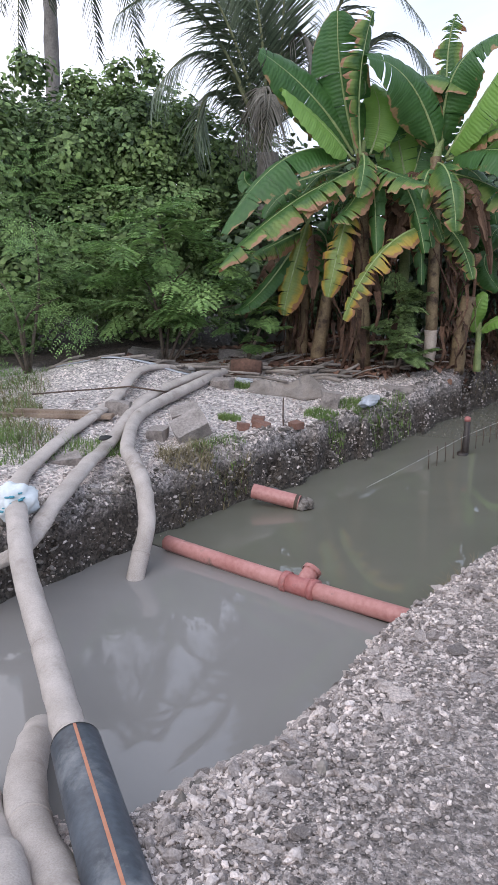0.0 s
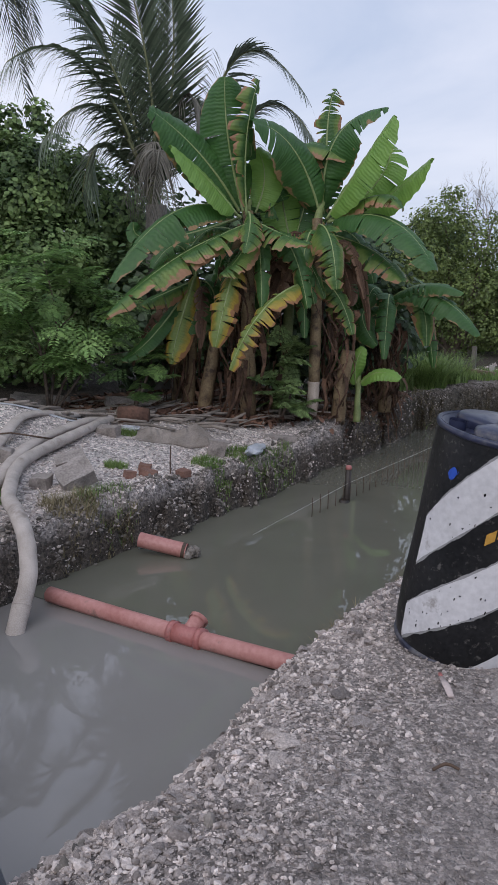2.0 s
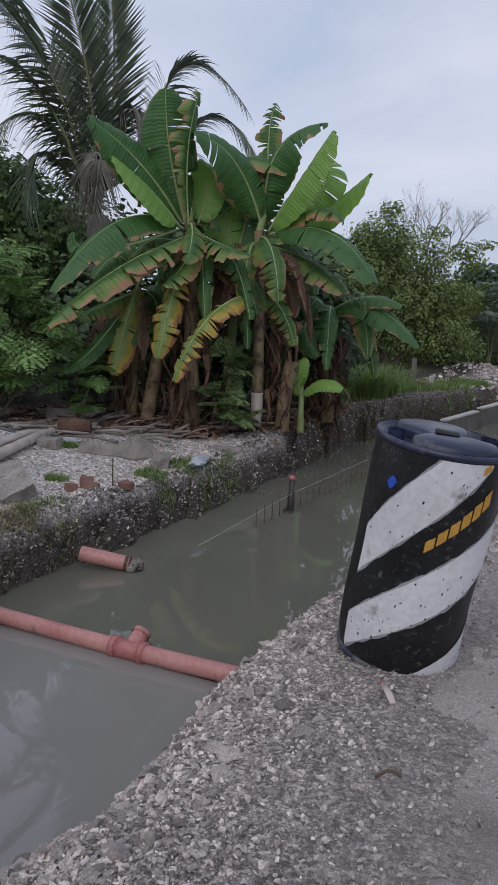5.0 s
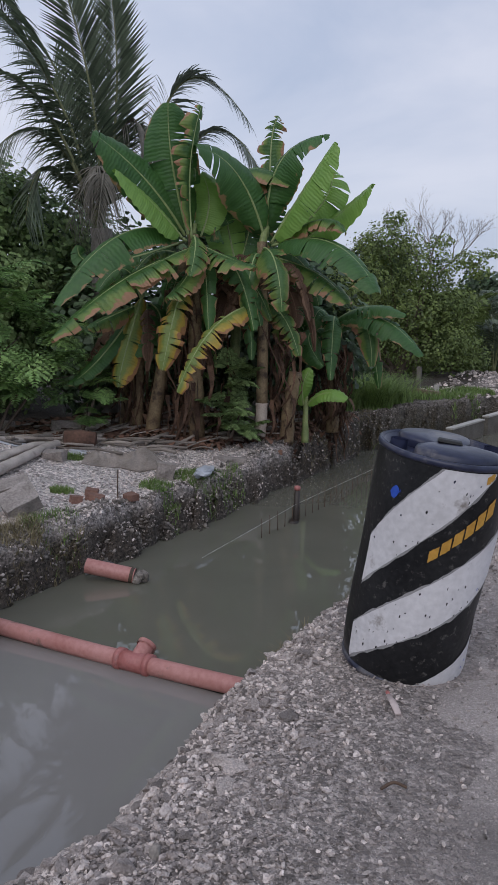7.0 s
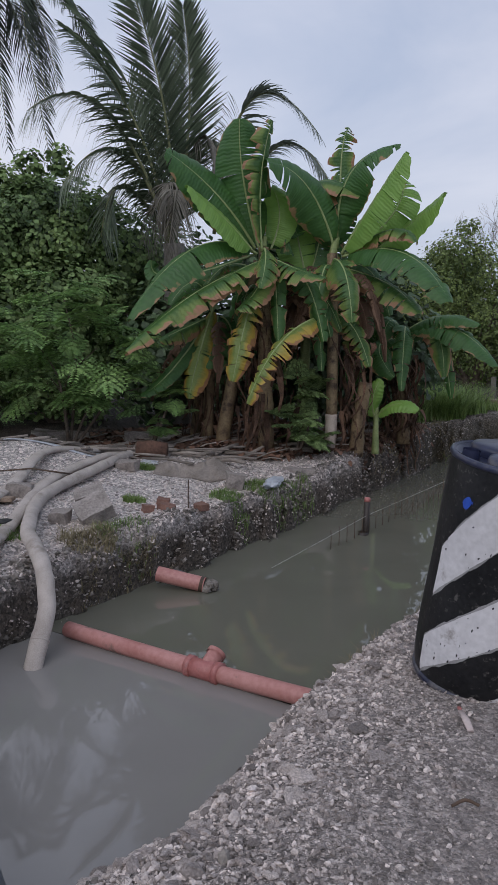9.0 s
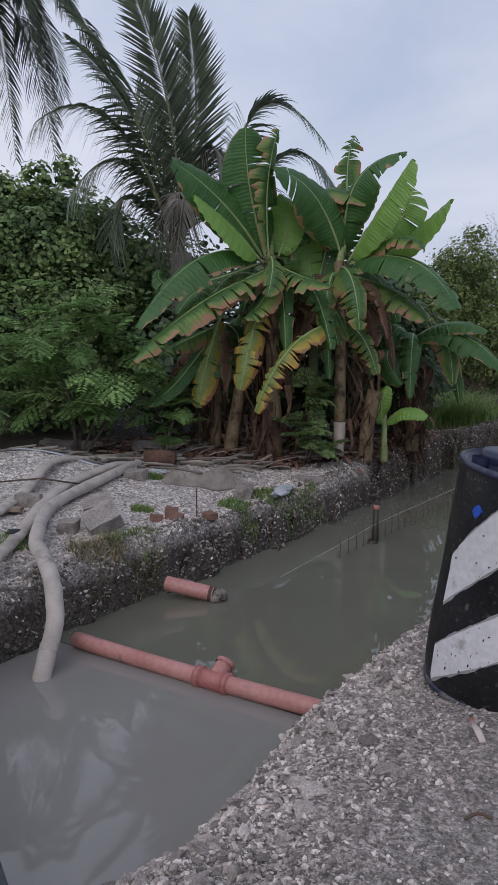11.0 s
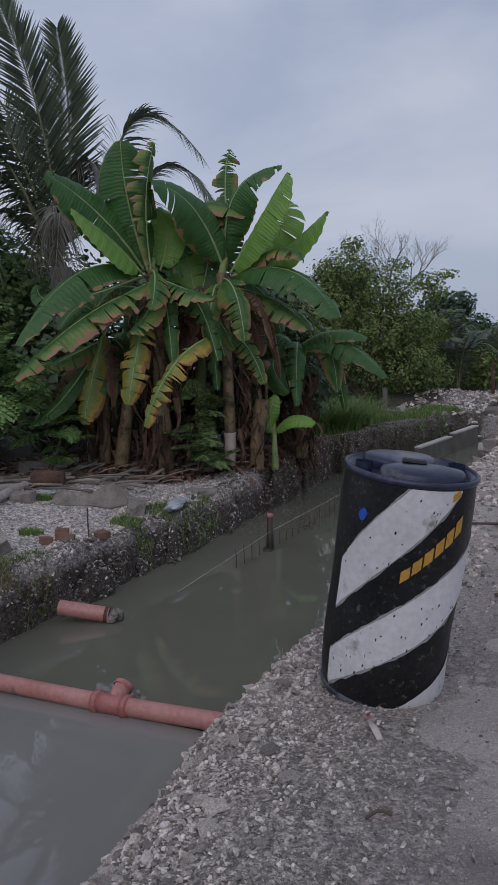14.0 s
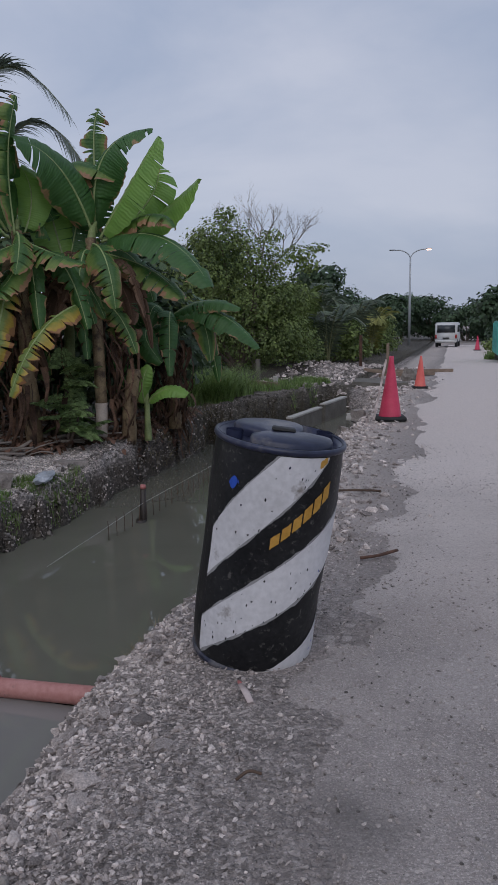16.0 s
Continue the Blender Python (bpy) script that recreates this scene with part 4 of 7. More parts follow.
# ---- pipes in the trench ----
def cross_pipe():
    a, b = Vector((-3.31, 3.10, -0.375)), Vector((-1.58, 3.125, -0.372))
    thing = empty("drain_pipe", (a + b) / 2, "faded orange drain pipe with a tee lying across the trench water", "pipe")

    def p(t):
        return a.lerp(b, t) + Vector((0, 0, -0.012 * math.sin(math.pi * t)))

    r = 0.048
    bm = bmesh.new()
    tube(bm, [p(i / 12 * 0.60) for i in range(13)], r, 24)
    part("pipe_length", bm, PVC, thing)
    bm = bmesh.new()
    pts = [p(0.60 + i / 8 * 0.40) for i in range(9)]
    tube(bm, pts, r, 24)
    part("pipe_length", bm, PVC, thing)
    bm = bmesh.new()
    tube(bm, [p(0.545), p(0.66)], r + 0.007, 24)
    tee = part("tee_fitting", bm, PVC_RED, thing, "redder tee fitting")
    for t in (0.548, 0.655):
        bm = bmesh.new()
        tube(bm, [p(t - 0.010), p(t + 0.010)], r + 0.014, 24)
        part("collar", bm, PVC_RED, tee)
    c = p(0.605)
    d = Vector((0.02, 0.86, 0.50)).normalized()
    bm = bmesh.new()
    tube(bm, [c, c + d * 0.115], r, 24, caps=False)
    tube(bm, [c + d * 0.105, c + d * 0.128], r + 0.008, 24, caps=False)
    tube(bm, [c + d * 0.128, c + d * 0.02], r - 0.006, 24, caps=False)
    part("branch", bm, PVC, tee)
    return thing


cross_pipe()


def broken_pipe():
    a, b = Vector((-3.42, 4.11, -0.31)), Vector((-3.09, 4.25, -0.375))
    thing = empty("broken_pipe", a, "short broken orange pipe poking out of the bank, choked with mud", "pipe")
    bm = bmesh.new()
    tube(bm, [a.lerp(b, i / 6) for i in range(7)], 0.056, 24, caps=False)
    tube(bm, [b, b.lerp(a, 0.3)], 0.050, 24, caps=False)
    part("pipe_length", bm, PVC, thing)
    bm = bmesh.new()
    tube(bm, [b.lerp(a, 0.02), b.lerp(a, 0.09)], 0.0575, 24, caps=False)
    part("socket_rim", bm, STEEL, thing, "rusty dark rim at the broken end")
    bm = bmesh.new()
    for i in range(14):
        c = b + Vector((0.01 + 0.05 * random.random(), random.uniform(-0.035, 0.035), random.uniform(-0.05, 0.02)))
        s = random.uniform(0.02, 0.04)
        got = bmesh.ops.create_icosphere(bm, subdivisions=1, radius=s)
        for v in got["verts"]:
            v.co = c + Vector((v.co.x * 1.3, v.co.y, v.co.z)) + noise.noise_vector(v.co * 40 + c * 9) * 0.008
    part("mud_plug", bm, STONE_DARK, thing, "plug of mud and pebbles", False)
    return thing


broken_pipe()

# marker stake, line and the row of thin bars standing in the water
stake = empty("stake", (-2.76, 6.42, -0.55), "wet timber stake with red tip standing in the water", "stake")
bm = bmesh.new()
tube(bm, [(-2.76, 6.42, -0.75), (-2.757, 6.42, -0.4), (-2.75, 6.42, -0.10)], [0.034, 0.033, 0.030], 8, rough=0.2)
part("post", bm, WET_WOOD, stake)
bm = bmesh.new()
tube(bm, [(-2.75, 6.42, -0.105), (-2.749, 6.42, -0.075), (-2.748, 6.42, -0.065)], [0.032, 0.031, 0.02], 8)
part("tip", bm, PVC_RED, stake, "red painted tip")
bm = bmesh.new()
tube(bm, [(-2.77, 6.38, -0.45), (-2.76, 6.37, -0.40)], 0.05, 8)
part("mud_ring", bm, WET_WOOD, stake)

bm = bmesh.new()
tube(bm, [(-2.95, 4.98, -0.415), (-2.85, 5.7, -0.33), (-2.74, 6.42, -0.235), (-2.66, 7.6, -0.215), (-2.6, 8.7, -0.20), (-2.55, 10.5, -0.2)], 0.0014, 5)
tagged(part("string_line", bm, LINE), "pale nylon string line tied to the stake above the water", "string")
bars = empty("rebar_row", (-2.65, 7.2, -0.4), "row of thin rusty reinforcing bars standing in the trench water", "rebar")
for i in range(24):
    y = 5.75 + i * 0.152
    x = -2.80 + 0.045 * (y - 5.75) + 0.006 * wob(y, 1, 5.0)
    z = -0.245 + 0.012 * (y - 5.75) + 0.012 * wob(y, 4, 7.0)
    bm = bmesh.new()
    tube(bm, [(x, y, -0.7), (x + 0.004, y, z - 0.06), (x, y, z)], 0.0042, 6)
    part("bar", bm, STEEL, bars)


# ---- hoses ----
def hose(points, radius, label, flat=0.8, creases=3, cut=False):
    pts = along(points, 12)
    thing = empty("hose", pts[0], label, "hose", "canvas pump hoses")
    n = len(pts)
    rad = [radius * (1 + 0.05 * wob(i * 0.35, radius * 50, 1.0, 3.0) + 0.03 * wob(i * 1.3, radius * 70, 1.0, 5.0)) for i in range(n)]
    bm = bmesh.new()
    tube(bm, [p + Vector((0, 0, 0.006 * wob(i, 3, 0.7))) for i, p in enumerate(pts)], rad, 20, flat, rough=0.10)
    body = part("hose_body", bm, HOSE, thing)
    for c in range(creases):
        i = int((c + 0.6) / creases * (n - 2))
        d = (pts[i + 1] - pts[i]).normalized()
        bm = bmesh.new()
        tube(bm, [pts[i] - d * 0.006, pts[i] + d * 0.006], rad[i] * 1.03, 20, flat)
        part("seam", bm, HOSE, body)
    return thing


def on(x, y, up=0.05):
    return (x, y, height(x, y) + up)


hose([(-3.11, 2.62, -0.56), (-3.16, 2.70, -0.40), (-3.25, 2.88, -0.17), (-3.42, 3.02, 0.0), (-3.70, 3.20, 0.07), (-4.06, 3.46, 0.085), on(-4.70, 4.20), on(-5.06, 5.28), on(-5.42, 6.05), on(-5.70, 6.85), on(-5.80, 7.6)],
     0.052, "plump beige canvas hose dropping over the bank into water", 0.92, 4)
hose([on(-4.1, 1.3, 0.05), (-3.52, 1.72, -0.14), (-3.32, 2.02, -0.09), (-3.45, 2.36, 0.05), (-3.92, 3.00, 0.085), on(-4.30, 3.46), on(-4.98, 4.50), on(-5.24, 5.45), on(-5.55, 6.15), on(-5.85, 6.9), on(-5.95, 7.6)],
     0.050, "flattened beige canvas hose with a torn patch across the bank", 0.7, 4)
bm = bmesh.new()
tube(bm, [(-4.18, 3.33, 0.130), (-4.22, 3.40, 0.135)], [0.020, 0.032], 10, 0.35)
tagged(part("hose_tear", bm, RUBBER), "dark tear in the canvas of the hose", "tear")
hose([(-3.56, 2.20, 0.10), on(-3.80, 2.38, 0.07), on(-4.18, 2.66), on(-4.70, 3.42), on(-5.12, 4.2), on(-5.60, 5.04), on(-5.72, 5.9), on(-6.0, 6.8), on(-6.15, 7.5)],
     0.050, "flat beige canvas hose running over the sand", 0.65, 3)
hose([(-3.58, 2.21, 0.11), (-3.25, 2.00, 0.06), (-2.91, 1.80, -0.02), (-2.48, 1.59, -0.13), (-2.12, 1.40, -0.15), (-1.86, 1.25, -0.105), (-1.72, 1.182, -0.085)],
     0.057, "beige canvas hose spanning the water to a black pipe", 0.95, 3)
hose([(-2.66, 1.68, -0.64), (-2.37, 1.46, -0.44), (-2.05, 1.19, -0.31), (-1.72, 0.99, -0.21), (-1.40, 0.855, -0.11), (-1.10, 0.68, 0.03)],
     0.066, "thick beige canvas hose coming out of the milky water", 0.92, 1)
hose([(-2.2, 1.10, -0.40), (-1.80, 0.90, -0.22), (-1.56, 0.80, -0.11), (-1.36, 0.69, -0.02), (-1.05, 0.48, 0.06)],
     0.062, "muddy beige canvas hose beside the others", 0.92, 1)


def black_pipe():
    a, b = Vector((-1.78, 1.215, -0.09)), Vector((-0.78, 0.66, 0.02))
    thing = empty("black_pipe", a, "black polyethylene pipe with an orange stripe resting on rubble", "pipe")
    bm = bmesh.new()
    pts = [a.lerp(b, i / 10) for i in range(11)]
    tube(bm, pts, 0.080, 32, caps=False)
    tube(bm, [pts[0], a.lerp(b, 0.12)], 0.070, 32, caps=False)
    body = part("pipe_length", bm, HDPE, thing)
    bm = bmesh.new()
    d = (b - a).normalized()
    side = d.cross(Vector((0, 0, 1))).normalized()
    up = side.cross(d).normalized()
    prev = None
    for i in range(21):
        c = a.lerp(b, i / 20)
        row = [bm.verts.new(c + (up * math.cos(q) + side * math.sin(q)) * 0.0815) for q in (-0.06, 0.0, 0.06)]
        if prev:
            for k in range(2):
                bm.faces.new((prev[k], prev[k + 1], row[k + 1], row[k]))
        prev = row
    part("stripe", bm, STRIPE, body, "orange stripe along the pipe")
    bm = bmesh.new()
    tube(bm, [a - d * 0.004, a + d * 0.004], 0.0815, 32, caps=False)
    part("rim", bm, RUBBER, body)
    return thing


black_pipe()

# bag tied round the hose joint
bag = empty("plastic_bag", (-3.52, 2.17, 0.08), "printed white and teal plastic bag wrapped round a hose joint", "bag")
bm = bmesh.new()
bmesh.ops.create_icosphere(bm, subdivisions=4, radius=0.125)
for v in bm.verts:
    f = noise.noise(v.co * 15) * 0.036 + abs(noise.noise(v.co * 34)) * 0.026
    v.co = Vector((v.co.x * 1.05, v.co.y * 0.9, v.co.z * 0.82)) * (1 + f / 0.12) + Vector((-3.54, 2.18, 0.11))
wrap = part("wrap", bm, BAG, bag)
rng_p = random.Random(4)
for k in range(15):
    way = Vector((rng_p.uniform(0.2, 1.0), rng_p.uniform(-1.0, -0.1), rng_p.uniform(-0.5, 0.7))).normalized()
    c = Vector((-3.54, 2.18, 0.11)) + Vector((way.x * 0.131, way.y * 0.113, way.z * 0.104)) * 1.06
    bm = bmesh.new()
    block(bm, Matrix.Translation(c) @ way.to_track_quat("Z", "Y").to_matrix().to_4x4(), rng_p.uniform(0.008, 0.03), rng_p.uniform(0.006, 0.014), 0.012, 0.002)
    part("print_mark", bm, BAG_INK, wrap)


# ---- stones, scraps and clutter on the far bank ----
def stone_block(at, size, turn, mat, name, label, category, seed, group=""):
    me = bpy.data.meshes.new(name)
    bm = bmesh.new()
    bmesh.ops.create_cube(bm, size=1.0)
    bmesh.ops.subdivide_edges(bm, edges=list(bm.edges), cuts=3, use_grid_fill=True)
    for v in bm.verts:
        v.co = Vector((v.co.x * size[0], v.co.y * size[1], v.co.z * size[2]))
        v.co += noise.noise_vector(v.co * 6 + Vector((seed, seed * 2, 0))) * min(size) * 0.28
    bm.to_mesh(me)
    bm.free()
    ob = part_mesh(name, me, mat, None, "", False)
    ob.matrix_world = pose(at[0], at[1], height(at[0], at[1]) + at[2], *turn)
    return tagged(ob, label, category, group)


stone_block((-4.06, 4.12, 0.09), (0.26, 0.20, 0.11), (34, -22, 62), SLAB, "stone_slab", "broken limestone slab tilted on the bank", "stone", 1, "slabs on the bank")
stone_block((-4.42, 4.44, 0.06), (0.24, 0.17, 0.07), (22, -12, 50), SLAB, "stone_slab", "flat limestone slab lying on coral rubble", "stone", 2, "slabs on the bank")
stone_block((-4.28, 3.98, 0.04), (0.14, 0.13, 0.10), (5, 3, 20), SLAB, "stone", "brown stone beside tilted slabs", "stone", 3)
stone_block((-4.95, 4.15, 0.04), (0.20, 0.12, 0.12), (0, 5, 30), SLAB, "stone", "squared stone between two hoses", "stone", 4)
stone_block((-4.98, 5.55, 0.03), (0.22, 0.13, 0.11), (3, 0, 15), SLAB, "stone", "pale stone near the hoses", "stone", 5)
stone_block((-4.35, 3.12, 0.02), (0.22, 0.15, 0.05), (4, -5, 60), SLAB, "stone", "flat grey stone under hose", "stone", 6)
stone_block((-3.82, 4.72, 0.03), (0.14, 0.08, 0.06), (0, 8, 10), BRICK, "brick", "broken red brick on rubble", "brick", 7, "broken bricks")
stone_block((-3.92, 4.60, 0.02), (0.09, 0.07, 0.06), (0, 8, 60), BRICK, "brick", "small red brick piece", "brick", 8, "broken bricks")
stone_block((-3.70, 5.05, 0.03), (0.13, 0.08, 0.06), (8, 0, -20), BRICK, "brick", "dark red brick on the bank", "brick", 9, "broken bricks")
stone_block((-4.05, 4.95, 0.03), (0.10, 0.08, 0.07), (0, 8, 35), BRICK, "brick", "orange brick lump by grass", "brick", 10, "broken bricks")
stone_block((-6.75, 5.95, 0.10), (0.20, 0.15, 0.14), (0, 20, 35), BRICK, "brick", "orange lump behind the sand heap", "brick", 11, "broken bricks")
stone_block((-6.9, 6.5, 0.10), (0.7, 0.2, 0.16), (0, 4, 40), SLAB, "kerb_block", "grey block lying behind the sand heap", "block", 12)
stone_block((-6.0, 7.0, 0.08), (0.5, 0.2, 0.14), (0, 4, 40), SLAB, "kerb_block", "grey block at the edge of bushes", "block", 13)
stone_block((-3.98, 5.98, 0.06), (0.17, 0.13, 0.20), (0, 14, 40), SLAB, "stone", "pale weathered stone beside the heaped cloth", "stone", 14)
stone_block((-3.75, 6.90, 0.04), (0.34, 0.12, 0.07), (0, 4, 40), SLAB, "stone", "flat stone among dry leaves", "stone", 15)

log = empty("log", on(-5.28, 6.26, 0), "short sawn log with dark bark lying on the bank", "log")
bm = bmesh.new()
tube(bm, [on(-5.40, 6.18, 0.09), on(-5.27, 6.26, 0.09), on(-5.12, 6.35, 0.09)], [0.10, 0.105, 0.10], 18, rough=0.2)
part("bark", bm, LOG, log)
bm = bmesh.new()
tube(bm, [on(-5.402, 6.179, 0.09), on(-5.41, 6.174, 0.09)], 0.09, 18)
part("sawn_end", bm, BARK, log, "brown sawn end")

# heaped cloth
cloth = bmesh.new()
bmesh.ops.create_grid(cloth, x_segments=70, y_segments=30, size=0.5)
for v in cloth.verts:
    x, y = v.co.x * 0.86, v.co.y * 0.34
    hump = 0.15 * math.exp(-((x - 0.22) / 0.13) ** 2 - ((y - 0.03) / 0.12) ** 2) + 0.07 * math.exp(-((x - 0.08) / 0.2) ** 2 - (y / 0.12) ** 2) + 0.05 * math.exp(-((x + 0.3) / 0.15) ** 2 - (y / 0.1) ** 2)
    fold = 1 - abs(noise.noise(Vector((x * 5.0 + 2 * y, y * 10.0, 2)))) * 2.6
    fold = 0.075 * max(0.0, fold) + 0.05 * abs(noise.noise(Vector((x * 14 + y * 6, y * 16, 5)))) + 0.02 * noise.noise(Vector((x * 34, y * 30, 7)))
    rag = 1 + 0.22 * noise.noise(Vector((x * 4, 1.0, 3.0)))
    a = 0.60
    px, py = -4.50 + x * math.cos(a) - y * rag * math.sin(a), 6.06 + x * math.sin(a) + y * rag * math.cos(a)
    v.co = Vector((px, py, height(px, py) + 0.010 + (hump + fold) * 0.72 * max(0.0, 1 - (2 * y / 0.34) ** 4) * max(0.0, 1 - (2 * x / 0.86) ** 6)))
cloth_ob = part("cloth", cloth, CLOTH)
solid = cloth_ob.modifiers.new("thickness", "SOLIDIFY")
solid.thickness = 0.012
tagged(cloth_ob, "muddy grey cloth heaped in folds on the bank", "cloth")


def crumpled(name, at, size, mat, label, category, seed, turn=0.0, flat=0.45):
    bm = bmesh.new()
    bmesh.ops.create_icosphere(bm, subdivisions=3, radius=0.5)
    for v in bm.verts:
        k = 1 + 0.45 * noise.noise(v.co * 3.2 + Vector((seed, 0, 0))) + 0.25 * noise.noise(v.co * 8 + Vector((0, seed, 0)))
        v.co = Vector((v.co.x * size[0], v.co.y * size[1], v.co.z * size[2])) * k
    ob = part(name, bm, mat, None, "", False)
    ob.matrix_world = pose(at[0], at[1], height(at[0], at[1]) + at[2], 0, 0, turn)
    return tagged(ob, label, category)


crumpled("plastic_bag", (-3.62, 6.12, 0.04), (0.14, 0.34, 0.10), PLASTIC_BAG, "crumpled translucent white plastic bag at the bank edge", "bag", 1, 8)
crumpled("plastic_bag", (-5.05, 5.95, 0.02), (0.22, 0.10, 0.07), PLASTIC_BAG, "thin blue-white plastic bag by the hoses", "bag", 2, 20)
crumpled("plastic_scrap", (-3.52, 4.42, -0.02), (0.14, 0.42, 0.05), SCRAP, "dark torn plastic sheet hanging at the bank", "plastic scrap", 3, 8)
crumpled("white_lump", (-1.02, 3.28, 0.0), (0.24, 0.2, 0.035), STONE, "flattened white mortar lump on gravel", "mortar", 5, 12)
bottle = empty("plastic_tube", (-0.72, 2.70, 0.0), "crushed white plastic tube lying in gravel", "litter")
bm = bmesh.new()
tube(bm, [(-0.73, 2.665, 0.022), (-0.69, 2.60, 0.026), (-0.655, 2.54, 0.020)], [0.008, 0.012, 0.010], 12, 0.6)
part("tube_body", bm, TAPE, bottle)
bm = bmesh.new()
tube(bm, [(-0.742, 2.685, 0.022), (-0.73, 2.665, 0.022)], 0.008, 10)
part("cap", bm, PVC_RED, bottle, "red cap")


def stick(points, r, mat, name, label, category):
    bm = bmesh.new()
    tube(bm, along(points, 6), r, 8, rough=0.3)
    return tagged(part(name, bm, mat), label, category)


stick([(-0.46, 4.36, 0.02), (-0.36, 4.40, 0.03), (-0.25, 4.50, 0.04)], 0.010, LOG, "stick", "dark crooked stick on the road edge", "stick")
stick([(-0.86, 6.10, 0.03), (-0.65, 6.13, 0.035), (-0.50, 6.15, 0.03)], 0.010, STEEL, "stick", "reddish rusty bar on the road edge", "bar")
stick([(-0.58, 2.08, 0.012), (-0.55, 2.12, 0.020), (-0.51, 2.13, 0.010)], 0.0055, STEEL, "stick", "dark clod of root on the road", "stick")
stick([on(-3.80, 5.00, -0.1), on(-3.805, 5.0, 0.1), on(-3.80, 5.0, 0.25)], 0.006, STEEL, "rod", "thin dark rod stuck upright in the bank", "rod")
for i, (x0, y0, x1, y1, w) in enumerate(((-5.9, 3.3, -4.85, 4.0, 0.11), (-5.6, 3.55, -5.0, 3.95, 0.08))):
    a, b = Vector(on(x0, y0, 0.04)), Vector(on(x1, y1, 0.04))
    bm = bmesh.new()
    m = Matrix.Translation((a + b) / 2) @ (b - a).to_track_quat("X", "Z").to_matrix().to_4x4()
    block(bm, m, (b - a).length, w, 0.035, 0.006, 0.004)
    tagged(part("plank", bm, WOOD, None, "", False), "weathered timber plank lying on the grass" if i == 0 else "short weathered plank end by the hoses", "plank")
bm = bmesh.new()
tube(bm, [on(-6.0, 4.0, 0.06), on(-5.2, 4.5, 0.12), on(-4.9, 4.75, 0.10)], 0.008, 6)
tagged(part("wire", bm, STEEL), "thin dark wire across the sand", "wire")

# sand sheet edges on the heap
bm = bmesh.new()
bmesh.ops.create_grid(bm, x_segments=24, y_segments=10, size=0.5)
for v in bm.verts:
    px, py = -6.05 + v.co.x * 1.7 * 0.87 - v.co.y * 0.28, 5.42 + v.co.x * 1.7 * 0.5 + v.co.y * 0.48
    v.co = Vector((px, py, height(px, py) + 0.014 + 0.012 * wob(px, py, 3.0)))
tarp = part("tarpaulin", bm, PLASTIC_BAG)
tarp.modifiers.new("thickness", "SOLIDIFY").thickness = 0.01
tagged(tarp, "pale plastic sheet spread over the sand heap", "sheet")

# formwork walls and slabs further along the trench
def formwork(name, a, b, z0, z1, thick, mat, label):
    a, b = Vector(a), Vector(b)
    m = Matrix.Translation(Vector(((a.x + b.x) / 2, (a.y + b.y) / 2, (z0 + z1) / 2))) @ Matrix.Rotation(math.atan2(b.y - a.y, b.x - a.x), 4, "Z")
    thing = empty(name, (a.x, a.y, z0), label, "concrete wall")
    bm = bmesh.new()
    block(bm, m, (b - a).length, thick, z1 - z0, 0.008)
    part("wall_panel", bm, mat, thing, "", False)
    bm = bmesh.new()
    block(bm, Matrix.Translation((0, 0, (z1 - z0) / 2 + 0.008)) @ m, (b - a).length, thick + 0.03, 0.03, 0.005)
    part("coping", bm, CONCRETE_PALE, thing, "pale top edge", False)


formwork("drain_wall", (-2.52, 12.0, 0), (-2.30, 13.6, 0), -0.9, -0.14, 0.10, CONCRETE, "damp precast drain wall standing in the trench")
formwork("drain_wall", (-2.26, 13.75, 0), (-2.06, 15.2, 0), -0.9, -0.10, 0.10, CONCRETE, "second precast drain wall further on")
stone_block((-2.0, 17.6, 0.02), (2.0, 1.1, 0.22), (0, 2, 15), CONCRETE, "concrete_slab", "grey concrete slab across the trench end", "slab", 21)
stone_block((-1.5, 13.3, 0.0), (0.5, 0.3, 0.12), (4, 8, 70), CONCRETE_PALE, "concrete_slab", "pale broken slab on rubble", "slab", 22)
stone_block((-1.35, 12.0, 0.05), (0.3, 0.25, 0.2), (4, 8, 70), SLAB, "stone", "block of rubble near red cone", "stone", 23)
stone_block((-1.45, 11.4, -0.05), (0.35, 0.25, 0.22), (4, 18, 20), SLAB, "stone", "grey lump at the trench edge", "stone", 24)
stone_block((-0.95, 19.0, 0.12), (0.3, 0.3, 0.35), (4, 8, 70), STONE_DARK, "stone", "dark block beside the road", "stone", 25)
stick([(-1.55, 8.9, -0.36), (-1.35, 8.95, -0.33), (-1.1, 9.0, -0.22)], 0.02, BLUE_CHIP, "blue_pipe", "short blue pipe at the water edge", "pipe")
for x, y, h, mat in ((-4.0, 15.7, 0.55, CONCRETE), (-3.55, 15.4, 0.2, CONCRETE_PALE), (-2.75, 24.0, 1.0, LOG), (-1.9, 24.0, 0.9, WOOD)):
    bm = bmesh.new()
    block(bm, Matrix.Translation((x, y, height(x, y) + h / 2 - 0.1)), 0.09, 0.09, h + 0.2, 0.008)
    tagged(part("post", bm, mat, None, "", False), "short upright marker post in the ground", "post", "marker posts")
